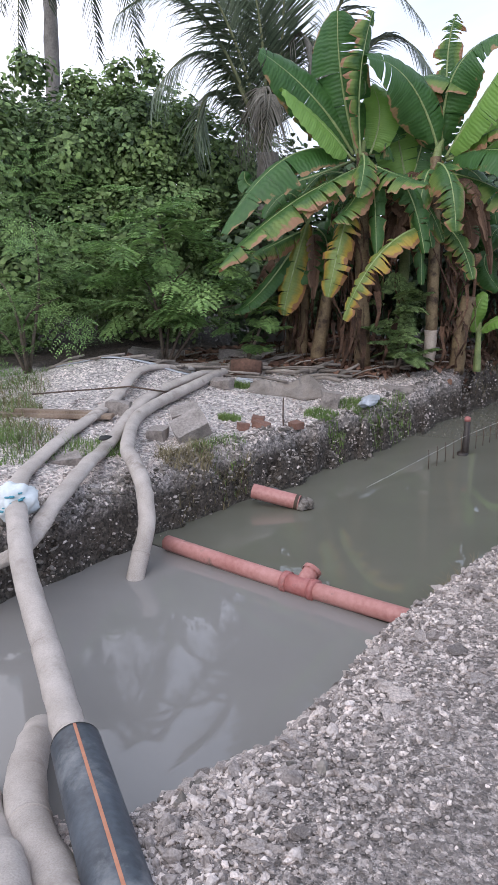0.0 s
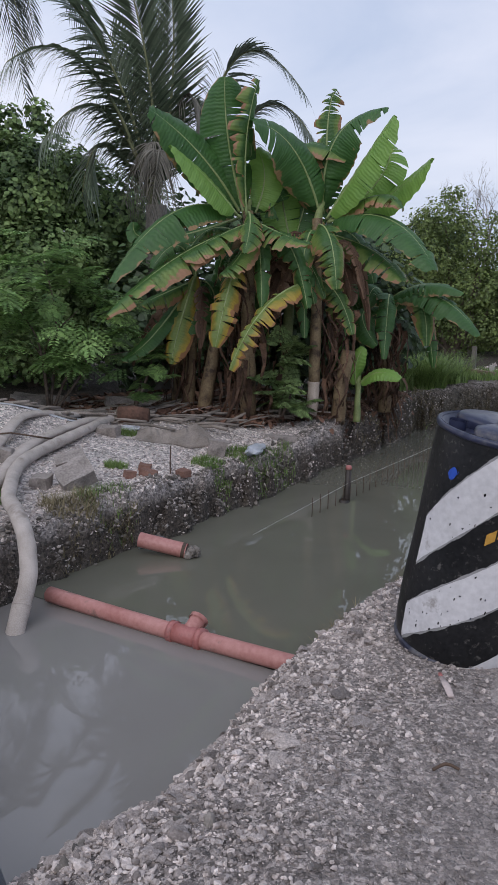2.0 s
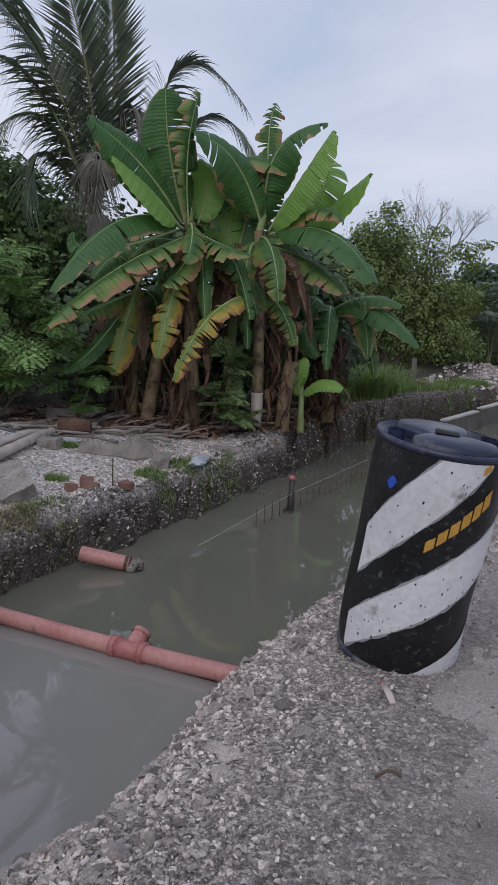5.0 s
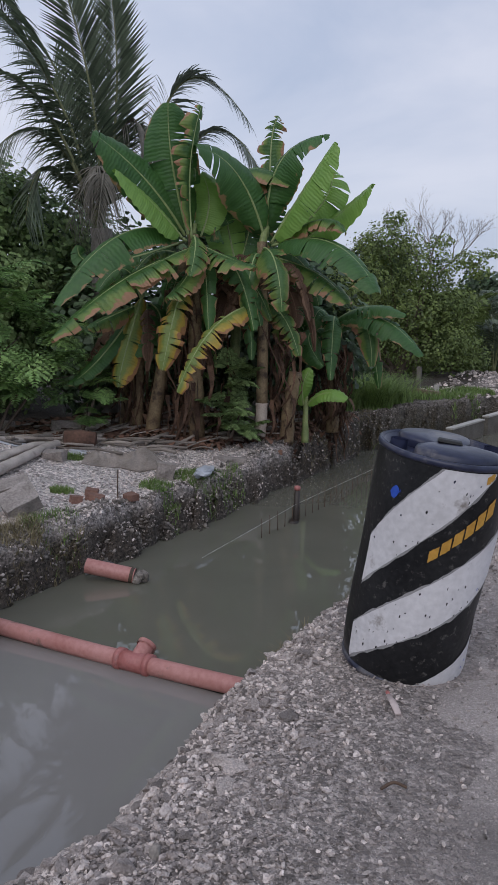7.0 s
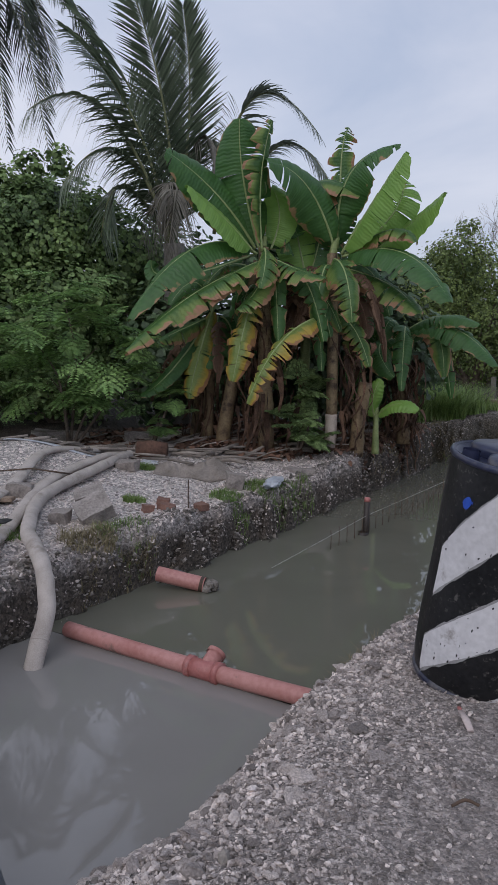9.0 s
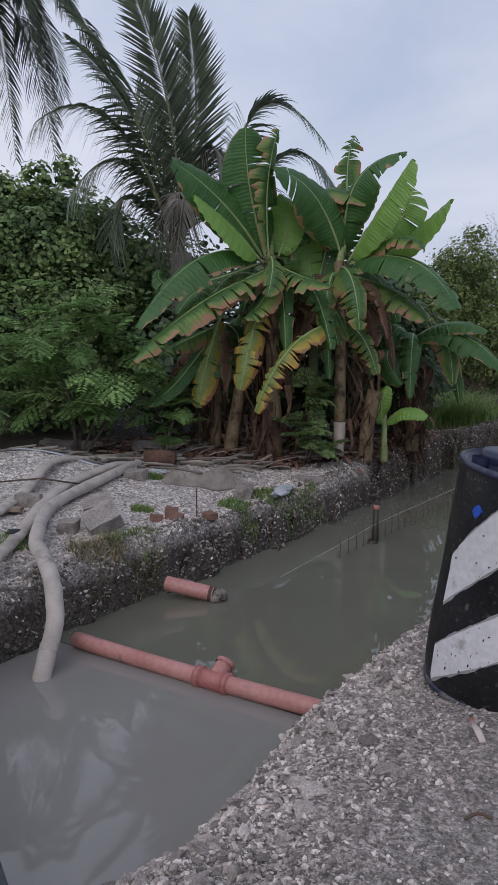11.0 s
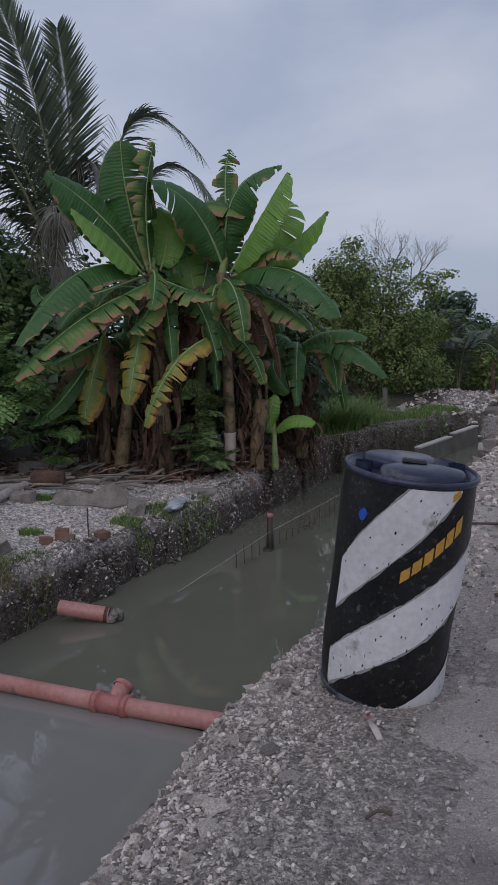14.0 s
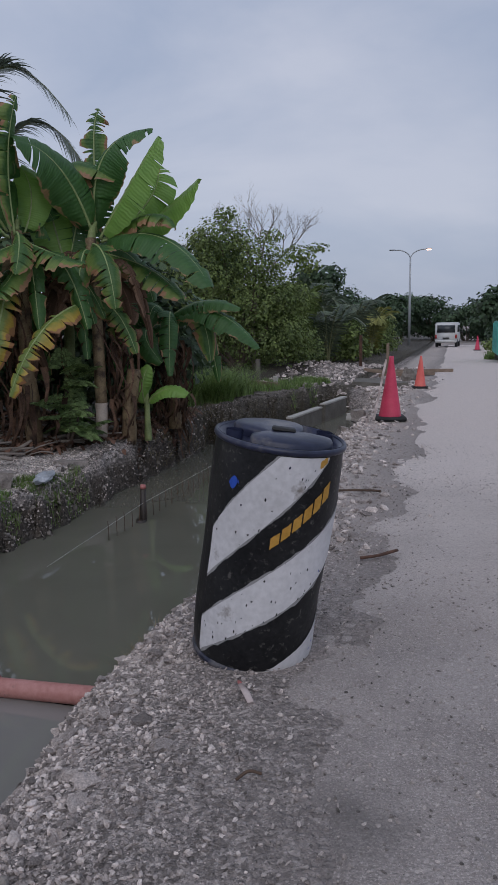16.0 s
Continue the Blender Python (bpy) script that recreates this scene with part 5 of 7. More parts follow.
for x0, y0, x1, y1 in ((-1.9, 21.0, -0.4, 21.4), (-2.2, 20.0, -0.7, 20.2), (-2.0, 23.0, 0.1, 23.3), (-4.0, 15.3, -3.4, 15.0)):
    a, b = Vector((x0, y0, height(x0, y0) + 0.06)), Vector((x1, y1, height(x1, y1) + 0.06))
    bm = bmesh.new()
    block(bm, Matrix.Translation((a + b) / 2) @ (b - a).to_track_quat("X", "Z").to_matrix().to_4x4(), (b - a).length, 0.12, 0.09, 0.01)
    tagged(part("timber", bm, WOOD, None, "", False), "weathered timber lying across the ground", "timber", "timbers by the trench end")


# ---- plants: builders ----
def lerp3(a, b, c, t):
    """A quadratic curve from a to c that passes b half way."""
    m = 2 * b - (a + c) / 2
    return a * (1 - t) ** 2 + m * (2 * t * (1 - t)) + c * t * t


def banana_leaf(plant, base, mid, tip, width, mat, tears, twist=0):
    base, mid, tip = Vector(base), Vector(mid), Vector(tip)
    rng = random.Random(hash((round(base.x * 100), round(mid.z * 100), round(tip.x * 100), tears)) & 0xFFFF)
    steps, across = 36, 5
    start = 0.07
    curve = [lerp3(base, mid, tip, i / steps) for i in range(steps + 1)]
    length = sum((b - a).length for a, b in zip(curve, curve[1:]))
    eye_side = Vector((0.42, -0.90, 0.0))
    bm = bmesh.new()
    uv = bm.loops.layers.uv.new("blade")
    # tears per side, at steps along the blade
    for side in (-1, 1):
        cuts = sorted(rng.sample(range(6, steps - 1), min(tears + 2, 24))) if tears else []
        bounds = [int(steps * start)] + cuts + [steps]
        for s0, s1 in zip(bounds, bounds[1:]):
            sag = rng.uniform(0.0, 0.6) if tears > 1 else 0.1
            lift = rng.uniform(-0.15, 0.25) if tears > 4 else 0.0
            trim = rng.uniform(0.62, 1.0) if tears > 4 else rng.uniform(0.92, 1.0) if tears else 1.0
            gap = rng.uniform(0.004, 0.035)
            rows = []
            for i in range(s0, s1 + 1):
                t = i / steps
                q = max(0.0, (t - start) / (1 - start))
                w = width * 0.68 * max(0.02, math.sin(math.pi * min(0.985, 0.02 + 0.97 * q ** 0.92))) ** (0.36 if mat is leaf_light else 0.46)
                if mat is leaf_dead:
                    w *= 0.62
                if tears > 6 and i in (s0, s1) and 6 < i < steps - 1:
                    w *= rng.uniform(0.5, 0.95)
                d = (curve[min(i + 1, steps)] - curve[max(i - 1, 0)]).normalized()
                nrm = eye_side * 0.7 + Vector((0, 0, 0.75))
                sidev = d.cross(nrm)
                if sidev.length < 0.2:
                    sidev = d.cross(Vector((0, 0, 1)))
                sidev.normalize()
                up = sidev.cross(d).normalized()
                rot = Matrix.Rotation(radians(twist), 3, d)
                sidev, up = rot @ sidev, rot @ up
                row = []
                for k in range(across + 1):
                    f = k / across
                    fold = 0.22 * f - (0.50 + sag) * f * f + lift * f
                    ripple = 0.008 * math.sin(i * 1.7 + side) * f
                    p = curve[i] + sidev * (side * f * w * trim) + up * (fold * w + ripple) + Vector((0, 0, -0.22 * sag * f * f * w))
                    if i == s0 and i > 3:
                        p += d * (gap * f)
                    p += noise.noise_vector(p * 5) * 0.012 * f
                    row.append((bm.verts.new(p), (q, 0.5 + side * 0.5 * f)))
                rows.append(row)
            for a, b in zip(rows, rows[1:]):
                for k in range(across):
                    quad = [a[k], a[k + 1], b[k + 1], b[k]]
                    if side < 0:
                        quad.reverse()
                    face = bm.faces.new([v for v, _ in quad])
                    for loop, (_, c) in zip(face.loops, quad):
                        loop[uv].uv = c
    blade = part("leaf", bm, mat, plant)
    bm = bmesh.new()
    r0 = 0.007 + 0.008 * min(1.0, length / 1.5)
    tube(bm, [c + Vector((0, 0, -0.006)) for c in curve], [r0 * (1.25 - 1.05 * i / steps) for i in range(steps + 1)], 7)
    part("midrib", bm, HUSK if mat is leaf_dead else RIB, blade)


def stem(plant, points, r0, r1, mat, name="stem", label=""):
    bm = bmesh.new()
    pts = along(points, 8)
    n = len(pts)
    tube(bm, pts, [r0 + (r1 - r0) * i / (n - 1) for i in range(n)], 14, rough=0.18)
    return part(name, bm, mat, plant, label)


def husks(plant, centre, count, spread, z0, z1, seed):
    """Dry leaf sheaths and ribbons hanging round the stems."""
    rng = random.Random(seed)
    verts, faces = [], []
    for _ in range(count):
        a = rng.uniform(0, 2 * math.pi)
        x, y = centre[0] + math.cos(a) * rng.uniform(0.05, spread), centre[1] + math.sin(a) * rng.uniform(0.05, spread * 0.8)
        z = rng.uniform(z0 + 0.2, z1)
        ln, w = rng.uniform(0.2, 0.7), rng.uniform(0.006, 0.04)
        turn = rng.uniform(0, math.pi)
        ox, oy = math.cos(turn) * w, math.sin(turn) * w
        drift = (rng.uniform(-0.12, 0.12), rng.uniform(-0.12, 0.12))
        b = len(verts)
        for k in range(6):
            t = k / 5
            c = math.sin(t * 6 + a) * 0.065
            taper = (1 - 0.65 * t) * (1 + 0.3 * math.sin(t * 9 + turn))
            px, py, pz = x + drift[0] * t + c, y + drift[1] * t - c, max(z - ln * t, height(x, y) + 0.01)
            verts += [(px - ox * taper, py - oy * taper, pz), (px, py + 0.02 * math.sin(t * 7), pz - 0.01), (px + ox * taper, py + oy * taper, pz)]
        for k in range(5):
            for j in range(2):
                q = b + 3 * k + j
                faces.append((q, q + 1, q + 4, q + 3))
    return part_mesh("dry_sheath", raw("dry_sheath", verts, faces), HUSK, plant, "brown dry leaves hanging round the stems")


def frond(plant, base, mid, tip, mat, leaflet=0.55, pairs=46, droop=0.35, seed=0, width=0.022):
    rng = random.Random(seed * 77 + 5)
    base, mid, tip = Vector(base), Vector(mid), Vector(tip)
    n = 30
    curve = [lerp3(base, mid, tip, i / n) for i in range(n + 1)]
    bm = bmesh.new()
    tube(bm, curve, [0.022 * (1.1 - i / n) + 0.003 for i in range(n + 1)], 7)
    rib = part("frond", bm, RACHIS if mat is not PALM_DEAD else PALM_DEAD, plant)
    verts, faces = [], []
    plane = (mid - base).cross(tip - base)
    if plane.length < 0.05:
        plane = Vector((0.5, -0.8, 0.2))
    plane.normalize()
    for i in range(pairs):
        t = 0.10 + 0.90 * i / (pairs - 1)
        c = lerp3(base, mid, tip, t)
        d = (lerp3(base, mid, tip, min(1, t + 0.02)) - lerp3(base, mid, tip, t - 0.02)).normalized()
        sv = d.cross(Vector((0, 0, 1)))
        if sv.length < 0.5:
            sv = d.cross(Vector((0.35, -0.93, 0.0)))
        sv.normalize()
        ln = leaflet * (math.sin(math.pi * (0.12 + 0.80 * t)) ** 0.7) * rng.uniform(0.85, 1.1)
        for s in (-1, 1):
            way = (sv * s + d * (0.75 + 0.6 * t) + Vector((0, 0, rng.uniform(-0.10, 0.16)))).normalized()
            b = len(verts)
            fall = droop * rng.uniform(0.6, 1.4)
            for k in range(5):
                f = k / 4
                p = c + way * (ln * f) + Vector((0, 0, -fall * ln * f * f))
                w = width * (1 - f ** 2.2) * (0.55 + min(1, f * 4) * 0.45) + 0.001
                across = way.cross(Vector((rng.uniform(-.2, .2), rng.uniform(-.2, .2), 1))).normalized()
                across = (across * 0.7 + Vector((0, 0, 0.7 * s))).normalized() if k else across
                verts += [p - across * w, p + across * w]
            for k in range(4):
                q = b + 2 * k
                faces.append((q, q + 1, q + 3, q + 2))
    part_mesh("foliage", raw("foliage", verts, faces), mat, rib)


HEART = np.array([[0, 0, 0], [0.06, 0.30, 0.04], [0.28, 0.46, 0.03], [0.62, 0.34, -0.02], [1, 0, -0.14], [0.62, -0.34, -0.02], [0.28, -0.46, 0.03], [0.06, -0.30, 0.04], [0.45, 0, -0.06]])
HEART_F = [(0, 8, 2, 1), (8, 4, 3, 2), (0, 7, 6, 8), (8, 6, 5, 4)]
OVAL = np.array([[0, 0, 0], [0.35, 0.26, 0.01], [1, 0, -0.10], [0.35, -0.26, 0.01]])
OVAL_F = [(0, 1, 2), (0, 2, 3)]


def scatter_leaves(name, points, outward, sizes, shape, shape_faces, seed, sag=0.45):
    """Leaves of one shape at the points, facing outward and up, tips hanging."""
    rng = np.random.default_rng(seed)
    n = len(points)
    nrm = outward + np.array([0, 0, 0.7]) + rng.normal(0, 0.45, (n, 3))
    nrm /= np.linalg.norm(nrm, axis=1)[:, None]
    d = rng.normal(0, 1, (n, 3)) + outward * 0.5 + np.array([0, 0, -sag])
    d -= nrm * (d * nrm).sum(1)[:, None]
    d /= np.linalg.norm(d, axis=1)[:, None] + 1e-9
    s = np.cross(nrm, d)
    k = len(shape)
    co = points[:, None] + sizes[:, None, None] * (shape[None, :, 0:1] * d[:, None] + shape[None, :, 1:2] * s[:, None] + shape[None, :, 2:3] * nrm[:, None])
    faces = [tuple(int(i * k + v) for v in f) for i in range(n) for f in shape_faces]
    return raw(name, co.reshape(-1, 3).tolist(), faces)


def blob_points(blobs, count, seed, shell=0.55):
    """Points thick near the skin of lumpy ellipsoids, with gaps."""
    rng = np.random.default_rng(seed)
    vol = np.array([b[3] * b[4] * b[5] for b in blobs]) ** 0.75
    pick = rng.choice(len(blobs), count, p=vol / vol.sum())
    d = rng.normal(0, 1, (count, 3))
    d /= np.linalg.norm(d, axis=1)[:, None]
    rad = shell + (1 - shell) * rng.random(count) ** 0.5
    rad *= 1 + 0.22 * np.sin(d[:, 0] * 7 + pick * 1.7) * np.sin(d[:, 2] * 6 + pick) + 0.12 * np.sin(d[:, 1] * 13 + pick * 2.1)
    b = np.array(blobs)[pick]
    return b[:, :3] + d * b[:, 3:6] * rad[:, None], d


def limbs(thing, base, ends, r, mat):
    base = Vector(base)
    for i, e in enumerate(ends):
        e = Vector(e)
        m = base.lerp(e, 0.5) + Vector((0.15 * math.sin(i * 2.1), 0.15 * math.cos(i * 1.7), 0.2))
        bm = bmesh.new()
        pts = along([base, m, e], 8)
        tube(bm, pts, [r * (1 - 0.8 * k / (len(pts) - 1)) for k in range(len(pts))], 8, rough=0.15)
        part("limb" if i else "trunk", bm, mat, thing)


def broad_tree(name, base, blobs, count, size, mat, label, seed, category="tree", shape=HEART, shape_faces=HEART_F, inner=None, group=""):
    base = (base[0], base[1], height(base[0], base[1]) - 0.05)
    thing = empty(name, base, label, category, group)
    limbs(thing, base, [b[:3] for b in blobs[:7]], 0.035 + 0.02 * max(b[2] for b in blobs) / 2, BARK)
    pts, d = blob_points(blobs, count, seed)
    keep = pts[:, 2] > base[2] + 0.08
    pts, d = pts[keep], d[keep]
    sizes = size * np.random.default_rng(seed + 9).uniform(0.6, 1.25, len(pts))
    part_mesh("crown", scatter_leaves("crown", pts, d, sizes, shape, shape_faces, seed + 1), mat, thing)
    # Inner leaves of BROAD trees take the darker copy as painted crown shade.
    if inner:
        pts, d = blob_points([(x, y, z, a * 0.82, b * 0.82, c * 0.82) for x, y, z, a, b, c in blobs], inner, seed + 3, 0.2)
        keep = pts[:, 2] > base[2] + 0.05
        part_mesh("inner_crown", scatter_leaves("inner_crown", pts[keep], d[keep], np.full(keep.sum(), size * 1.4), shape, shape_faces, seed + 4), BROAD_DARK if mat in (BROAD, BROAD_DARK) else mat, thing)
    return thing


def feather_bush(base, blobs, count, label, seed, reach=0.34, leaflet=0.05, mat=None):
    """A shrub with pinnate leaves: rows of small leaflets along drooping stalks, in flat sprays."""
    rng = np.random.default_rng(seed)
    base = (base[0], base[1], height(base[0], base[1]) - 0.05)
    thing = empty("feathery_shrub", base, label, "shrub")
    limbs(thing, base, [b[:3] for b in blobs], 0.022, BARK)
    pts, d = blob_points(blobs, count, seed, 0.45)
    verts, faces = [], []
    for p, o in zip(pts, d):
        if p[2] < base[2] + 0.15:
            continue
        o = o * np.array([1, 1, 0.25]) + rng.normal(0, 0.25, 3)
        o /= np.linalg.norm(o) + 1e-9
        side = np.cross(o, [0, 0, 1.0])
        side /= np.linalg.norm(side) + 1e-9
        up = np.cross(side, o)
        L = reach * rng.uniform(0.7, 1.2)
        for pinna in range(-4, 5):
            ang = 0.95 * (pinna > 0) - 0.95 * (pinna < 0)
            root = p + o * (L * 0.24 * (4 - abs(pinna)) if pinna else L * 0.72)
            way = o * math.cos(ang) + side * math.sin(ang)
            cross = -o * math.sin(ang) + side * math.cos(ang)
            ln = L * (0.30 + 0.085 * abs(pinna) if pinna else 0.45)
            for k in range(7):
                f = (k + 0.7) / 7
                c = root + way * (ln * f) + np.array([0, 0, -0.30 * ln * f * f])
                s = leaflet * (1.05 - 0.5 * abs(f - 0.45)) * rng.uniform(0.8, 1.15)
                for sg in (-1, 1):
                    t = cross * sg * 0.85 + way * 0.5
                    q = np.cross(t, up)
                    b = len(verts)
                    verts += [c, c + t * s * 0.5 + q * s * 0.26, c + t * s + np.array([0, 0, -0.2 * s]), c + t * s * 0.5 - q * s * 0.26]
                    faces.append((b, b + 1, b + 2, b + 3))
    part_mesh("crown", raw("crown", verts, faces), mat or FEATHER, thing)
    return thing


def grass_patch(name, spots, count, tall, mat, label, seed, width=0.006, lean=0.45):
    """Blades of grass in tufts round the spots (x, y, radius)."""
    rng = random.Random(seed)
    verts, faces = [], []
    for _ in range(count):
        x, y, r = spots[rng.randrange(len(spots))]
        a, q = rng.uniform(0, 2 * math.pi), r * math.sqrt(rng.random())
        x, y = x + math.cos(a) * q, y + math.sin(a) * q
        z = height(x, y) - 0.01
        if z < WATER_Z - 0.02:
            continue
        h, b, w = tall * rng.uniform(0.45, 1.2), rng.uniform(0, 2 * math.pi), width * rng.uniform(0.7, 1.4)
        dx, dy = math.cos(b), math.sin(b)
        bend = h * lean * rng.uniform(0.3, 1.5)
        i = len(verts)
        for k in range(4):
            t = k / 3
            ww = w * (1 - t * 0.9)
            c = (x + dx * bend * t * t, y + dy * bend * t * t, z + h * t * (1 - 0.25 * t * lean))
            verts += [(c[0] - dy * ww, c[1] + dx * ww, c[2]), (c[0] + dy * ww, c[1] - dx * ww, c[2])]
        for k in range(3):
            faces.append((i + 2 * k, i + 2 * k + 1, i + 2 * k + 3, i + 2 * k + 2))
    ob = part_mesh(name, raw(name, verts, faces), mat)
    return tagged(ob, label, "grass", kind="stuff")


# ---- banana clump ----
plant_a = empty("banana_plant", (-4.48, 7.40, 0.15), "tall banana plant with torn browned leaves beside the trench", "banana plant", "banana clump")
plant_b = empty("banana_plant", (-3.84, 7.85, 0.12), "banana plant with pale stem and broad upright leaves", "banana plant", "banana clump")
plant_c = empty("banana_plant", (-3.44, 9.13, 0.14), "smaller banana plant with drooping leaves by the grass", "banana plant", "banana clump")
plant_d = empty("banana_plant", (-5.30, 7.34, 0.18), "low banana plant in shade with yellowing leaves", "banana plant", "banana clump")
plant_e = empty("banana_plant", (-4.38, 8.04, 0.12), "slim banana plant in the middle of the clump", "banana plant", "banana clump")
sucker = empty("banana_sucker", (-3.44, 8.21, 0.12), "young bright green banana sucker at the bank", "banana plant", "banana clump")
stem(plant_a, [(-4.48, 7.42, 0.10), (-4.50, 7.40, 1.2), (-4.52, 7.38, 2.45)], 0.10, 0.06, STEM)
stem(plant_a, [(-5.05, 7.30, 0.12), (-4.85, 7.33, 1.2), (-4.58, 7.36, 2.3)], 0.085, 0.055, STEM)
stem(plant_e, [(-4.38, 8.04, 0.10), (-4.33, 8.05, 1.0), (-4.31, 8.06, 2.0)], 0.075, 0.05, STEM_GREEN)
stem(plant_b, [(-3.84, 7.83, 0.50), (-3.85, 7.84, 1.3), (-3.92, 7.92, 2.4)], 0.068, 0.058, STEM)
stem(plant_b, [(-3.92, 7.92, 2.3), (-3.94, 8.00, 2.48), (-3.95, 8.12, 2.60)], 0.062, 0.022, STEM_GREEN, "crown", "green sheaths at the crown")
stem(plant_a, [(-4.53, 7.39, 2.25), (-4.54, 7.40, 2.42), (-4.55, 7.46, 2.58)], 0.062, 0.022, STEM_GREEN, "crown", "green sheaths at the crown")
stem(plant_b, [(-3.87, 7.82, 0.06), (-3.845, 7.83, 0.3), (-3.84, 7.83, 0.55)], 0.066, 0.071, STEM_PALE, "pale_stem_foot", "peeled whitish foot of the stem")
stem(plant_b, [(-3.60, 8.0, 0.05), (-3.56, 8.0, 0.5), (-3.50, 8.02, 0.92)], 0.085, 0.075, STEM, "cut_stem", "brown cut-off stem")
stem(plant_c, [(-3.44, 9.15, 0.08), (-3.46, 9.13, 0.8), (-3.47, 9.12, 1.55)], 0.085, 0.055, STEM)
stem(plant_d, [(-5.30, 7.36, 0.10), (-5.24, 7.33, 0.9), (-5.17, 7.31, 1.7)], 0.075, 0.045, STEM)
stem(plant_d, [(-5.60, 7.50, 0.10), (-5.50, 7.45, 0.6), (-5.45, 7.42, 1.1)], 0.075, 0.045, STEM)
stem(sucker, [(-3.44, 8.22, 0.06), (-3.45, 8.24, 0.35), (-3.46, 8.26, 0.62)], 0.045, 0.03, STEM_GREEN)
banana_leaf(plant_a, (-4.56, 7.36, 2.41), (-4.66, 7.17, 3.16), (-4.65, 7.06, 3.79), 0.47, leaf_green, 2, 0)
banana_leaf(plant_a, (-4.48, 7.28, 2.40), (-4.45, 7.19, 3.14), (-4.35, 7.25, 3.77), 0.30, leaf_browned, 9, 70)
banana_leaf(plant_a, (-4.60, 7.33, 2.44), (-4.85, 6.93, 2.99), (-5.11, 6.36, 3.37), 0.45, leaf_green, 1, -15)
banana_leaf(plant_a, (-4.52, 7.15, 2.39), (-4.68, 6.80, 2.72), (-4.87, 6.42, 3.00), 0.39, leaf_light, 0, 20)
banana_leaf(plant_a, (-4.53, 7.25, 2.37), (-4.93, 6.62, 2.39), (-5.23, 5.86, 1.62), 0.39, leaf_green, 2, 25)
banana_leaf(plant_a, (-4.48, 7.17, 2.23), (-4.81, 6.46, 1.90), (-5.12, 5.69, 1.29), 0.41, leaf_browned, 6, 20)
banana_leaf(plant_a, (-4.40, 7.22, 2.30), (-4.50, 6.80, 2.14), (-4.72, 6.40, 1.88), 0.30, leaf_browned, 3, 30)
banana_leaf(plant_a, (-4.41, 7.21, 2.42), (-4.19, 6.88, 2.24), (-4.13, 6.68, 1.94), 0.23, leaf_browned, 6, 0)
banana_leaf(plant_a, (-4.36, 7.25, 2.33), (-3.93, 7.15, 2.16), (-3.58, 7.10, 2.06), 0.31, leaf_browned, 4, -30)
banana_leaf(plant_a, (-4.37, 7.24, 2.23), (-4.34, 6.90, 1.91), (-4.39, 6.63, 1.73), 0.27, leaf_browned, 3, 25)
banana_leaf(plant_a, (-4.50, 7.15, 1.92), (-4.43, 6.84, 1.54), (-4.48, 6.69, 0.96), 0.29, leaf_yellowed, 6, 0)
banana_leaf(plant_a, (-3.81, 7.55, 1.68), (-3.98, 6.89, 1.40), (-4.24, 6.61, 0.74), 0.29, leaf_yellowed, 10, 20)
banana_leaf(plant_a, (-4.77, 7.58, 2.41), (-5.60, 7.12, 2.15), (-5.81, 6.94, 2.33), 0.22, leaf_green, 1, 0)
banana_leaf(plant_a, (-4.55, 7.59, 2.46), (-4.47, 7.64, 2.85), (-4.50, 7.51, 3.14), 0.31, leaf_light, 0, 0)
banana_leaf(plant_a, (-4.56, 7.48, 2.39), (-4.22, 7.55, 2.06), (-4.03, 7.55, 1.68), 0.33, leaf_dead, 6, 0)
banana_leaf(plant_a, (-4.58, 7.46, 2.26), (-4.50, 7.39, 1.81), (-4.61, 7.33, 1.29), 0.33, leaf_dead, 7, 0)
banana_leaf(plant_d, (-5.16, 7.32, 1.82), (-5.15, 6.96, 1.16), (-5.17, 6.82, 0.73), 0.25, leaf_yellowed, 3, 0)
banana_leaf(plant_d, (-5.20, 7.29, 1.68), (-5.38, 6.78, 1.06), (-5.60, 6.47, 0.77), 0.17, leaf_green, 1, 0)
banana_leaf(plant_d, (-5.20, 7.29, 1.68), (-5.31, 6.83, 1.51), (-5.43, 6.61, 1.40), 0.18, leaf_browned, 2, 0)
banana_leaf(plant_d, (-5.13, 7.34, 1.69), (-5.06, 7.15, 1.35), (-5.08, 7.00, 1.09), 0.29, leaf_green, 2, 0)
banana_leaf(plant_d, (-5.19, 7.30, 1.75), (-5.29, 7.10, 2.07), (-5.46, 6.84, 1.80), 0.27, leaf_green, 3, 0)
banana_leaf(plant_d, (-5.10, 7.36, 1.69), (-4.99, 7.43, 1.49), (-5.02, 7.29, 1.15), 0.27, leaf_green, 3, 0)
banana_leaf(plant_b, (-3.95, 8.03, 2.48), (-4.10, 7.62, 3.12), (-4.33, 7.14, 3.32), 0.49, leaf_green, 1, -10)
banana_leaf(plant_b, (-4.02, 8.23, 2.50), (-4.05, 8.21, 2.83), (-3.99, 8.24, 3.18), 0.42, leaf_green, 1, 0)
banana_leaf(plant_b, (-4.00, 8.23, 2.50), (-3.85, 8.19, 3.32), (-3.29, 8.33, 3.62), 0.36, leaf_green, 2, -25)
banana_leaf(plant_b, (-3.88, 8.07, 2.41), (-3.48, 8.03, 2.95), (-3.09, 7.98, 3.44), 0.39, leaf_light, 2, -30)
banana_leaf(plant_b, (-3.97, 8.47, 2.45), (-3.46, 8.58, 2.90), (-3.37, 8.62, 3.29), 0.40, leaf_light, 5, 0)
banana_leaf(plant_b, (-3.92, 8.49, 2.32), (-3.30, 8.56, 2.72), (-2.82, 8.48, 3.06), 0.42, leaf_light, 0, -15)
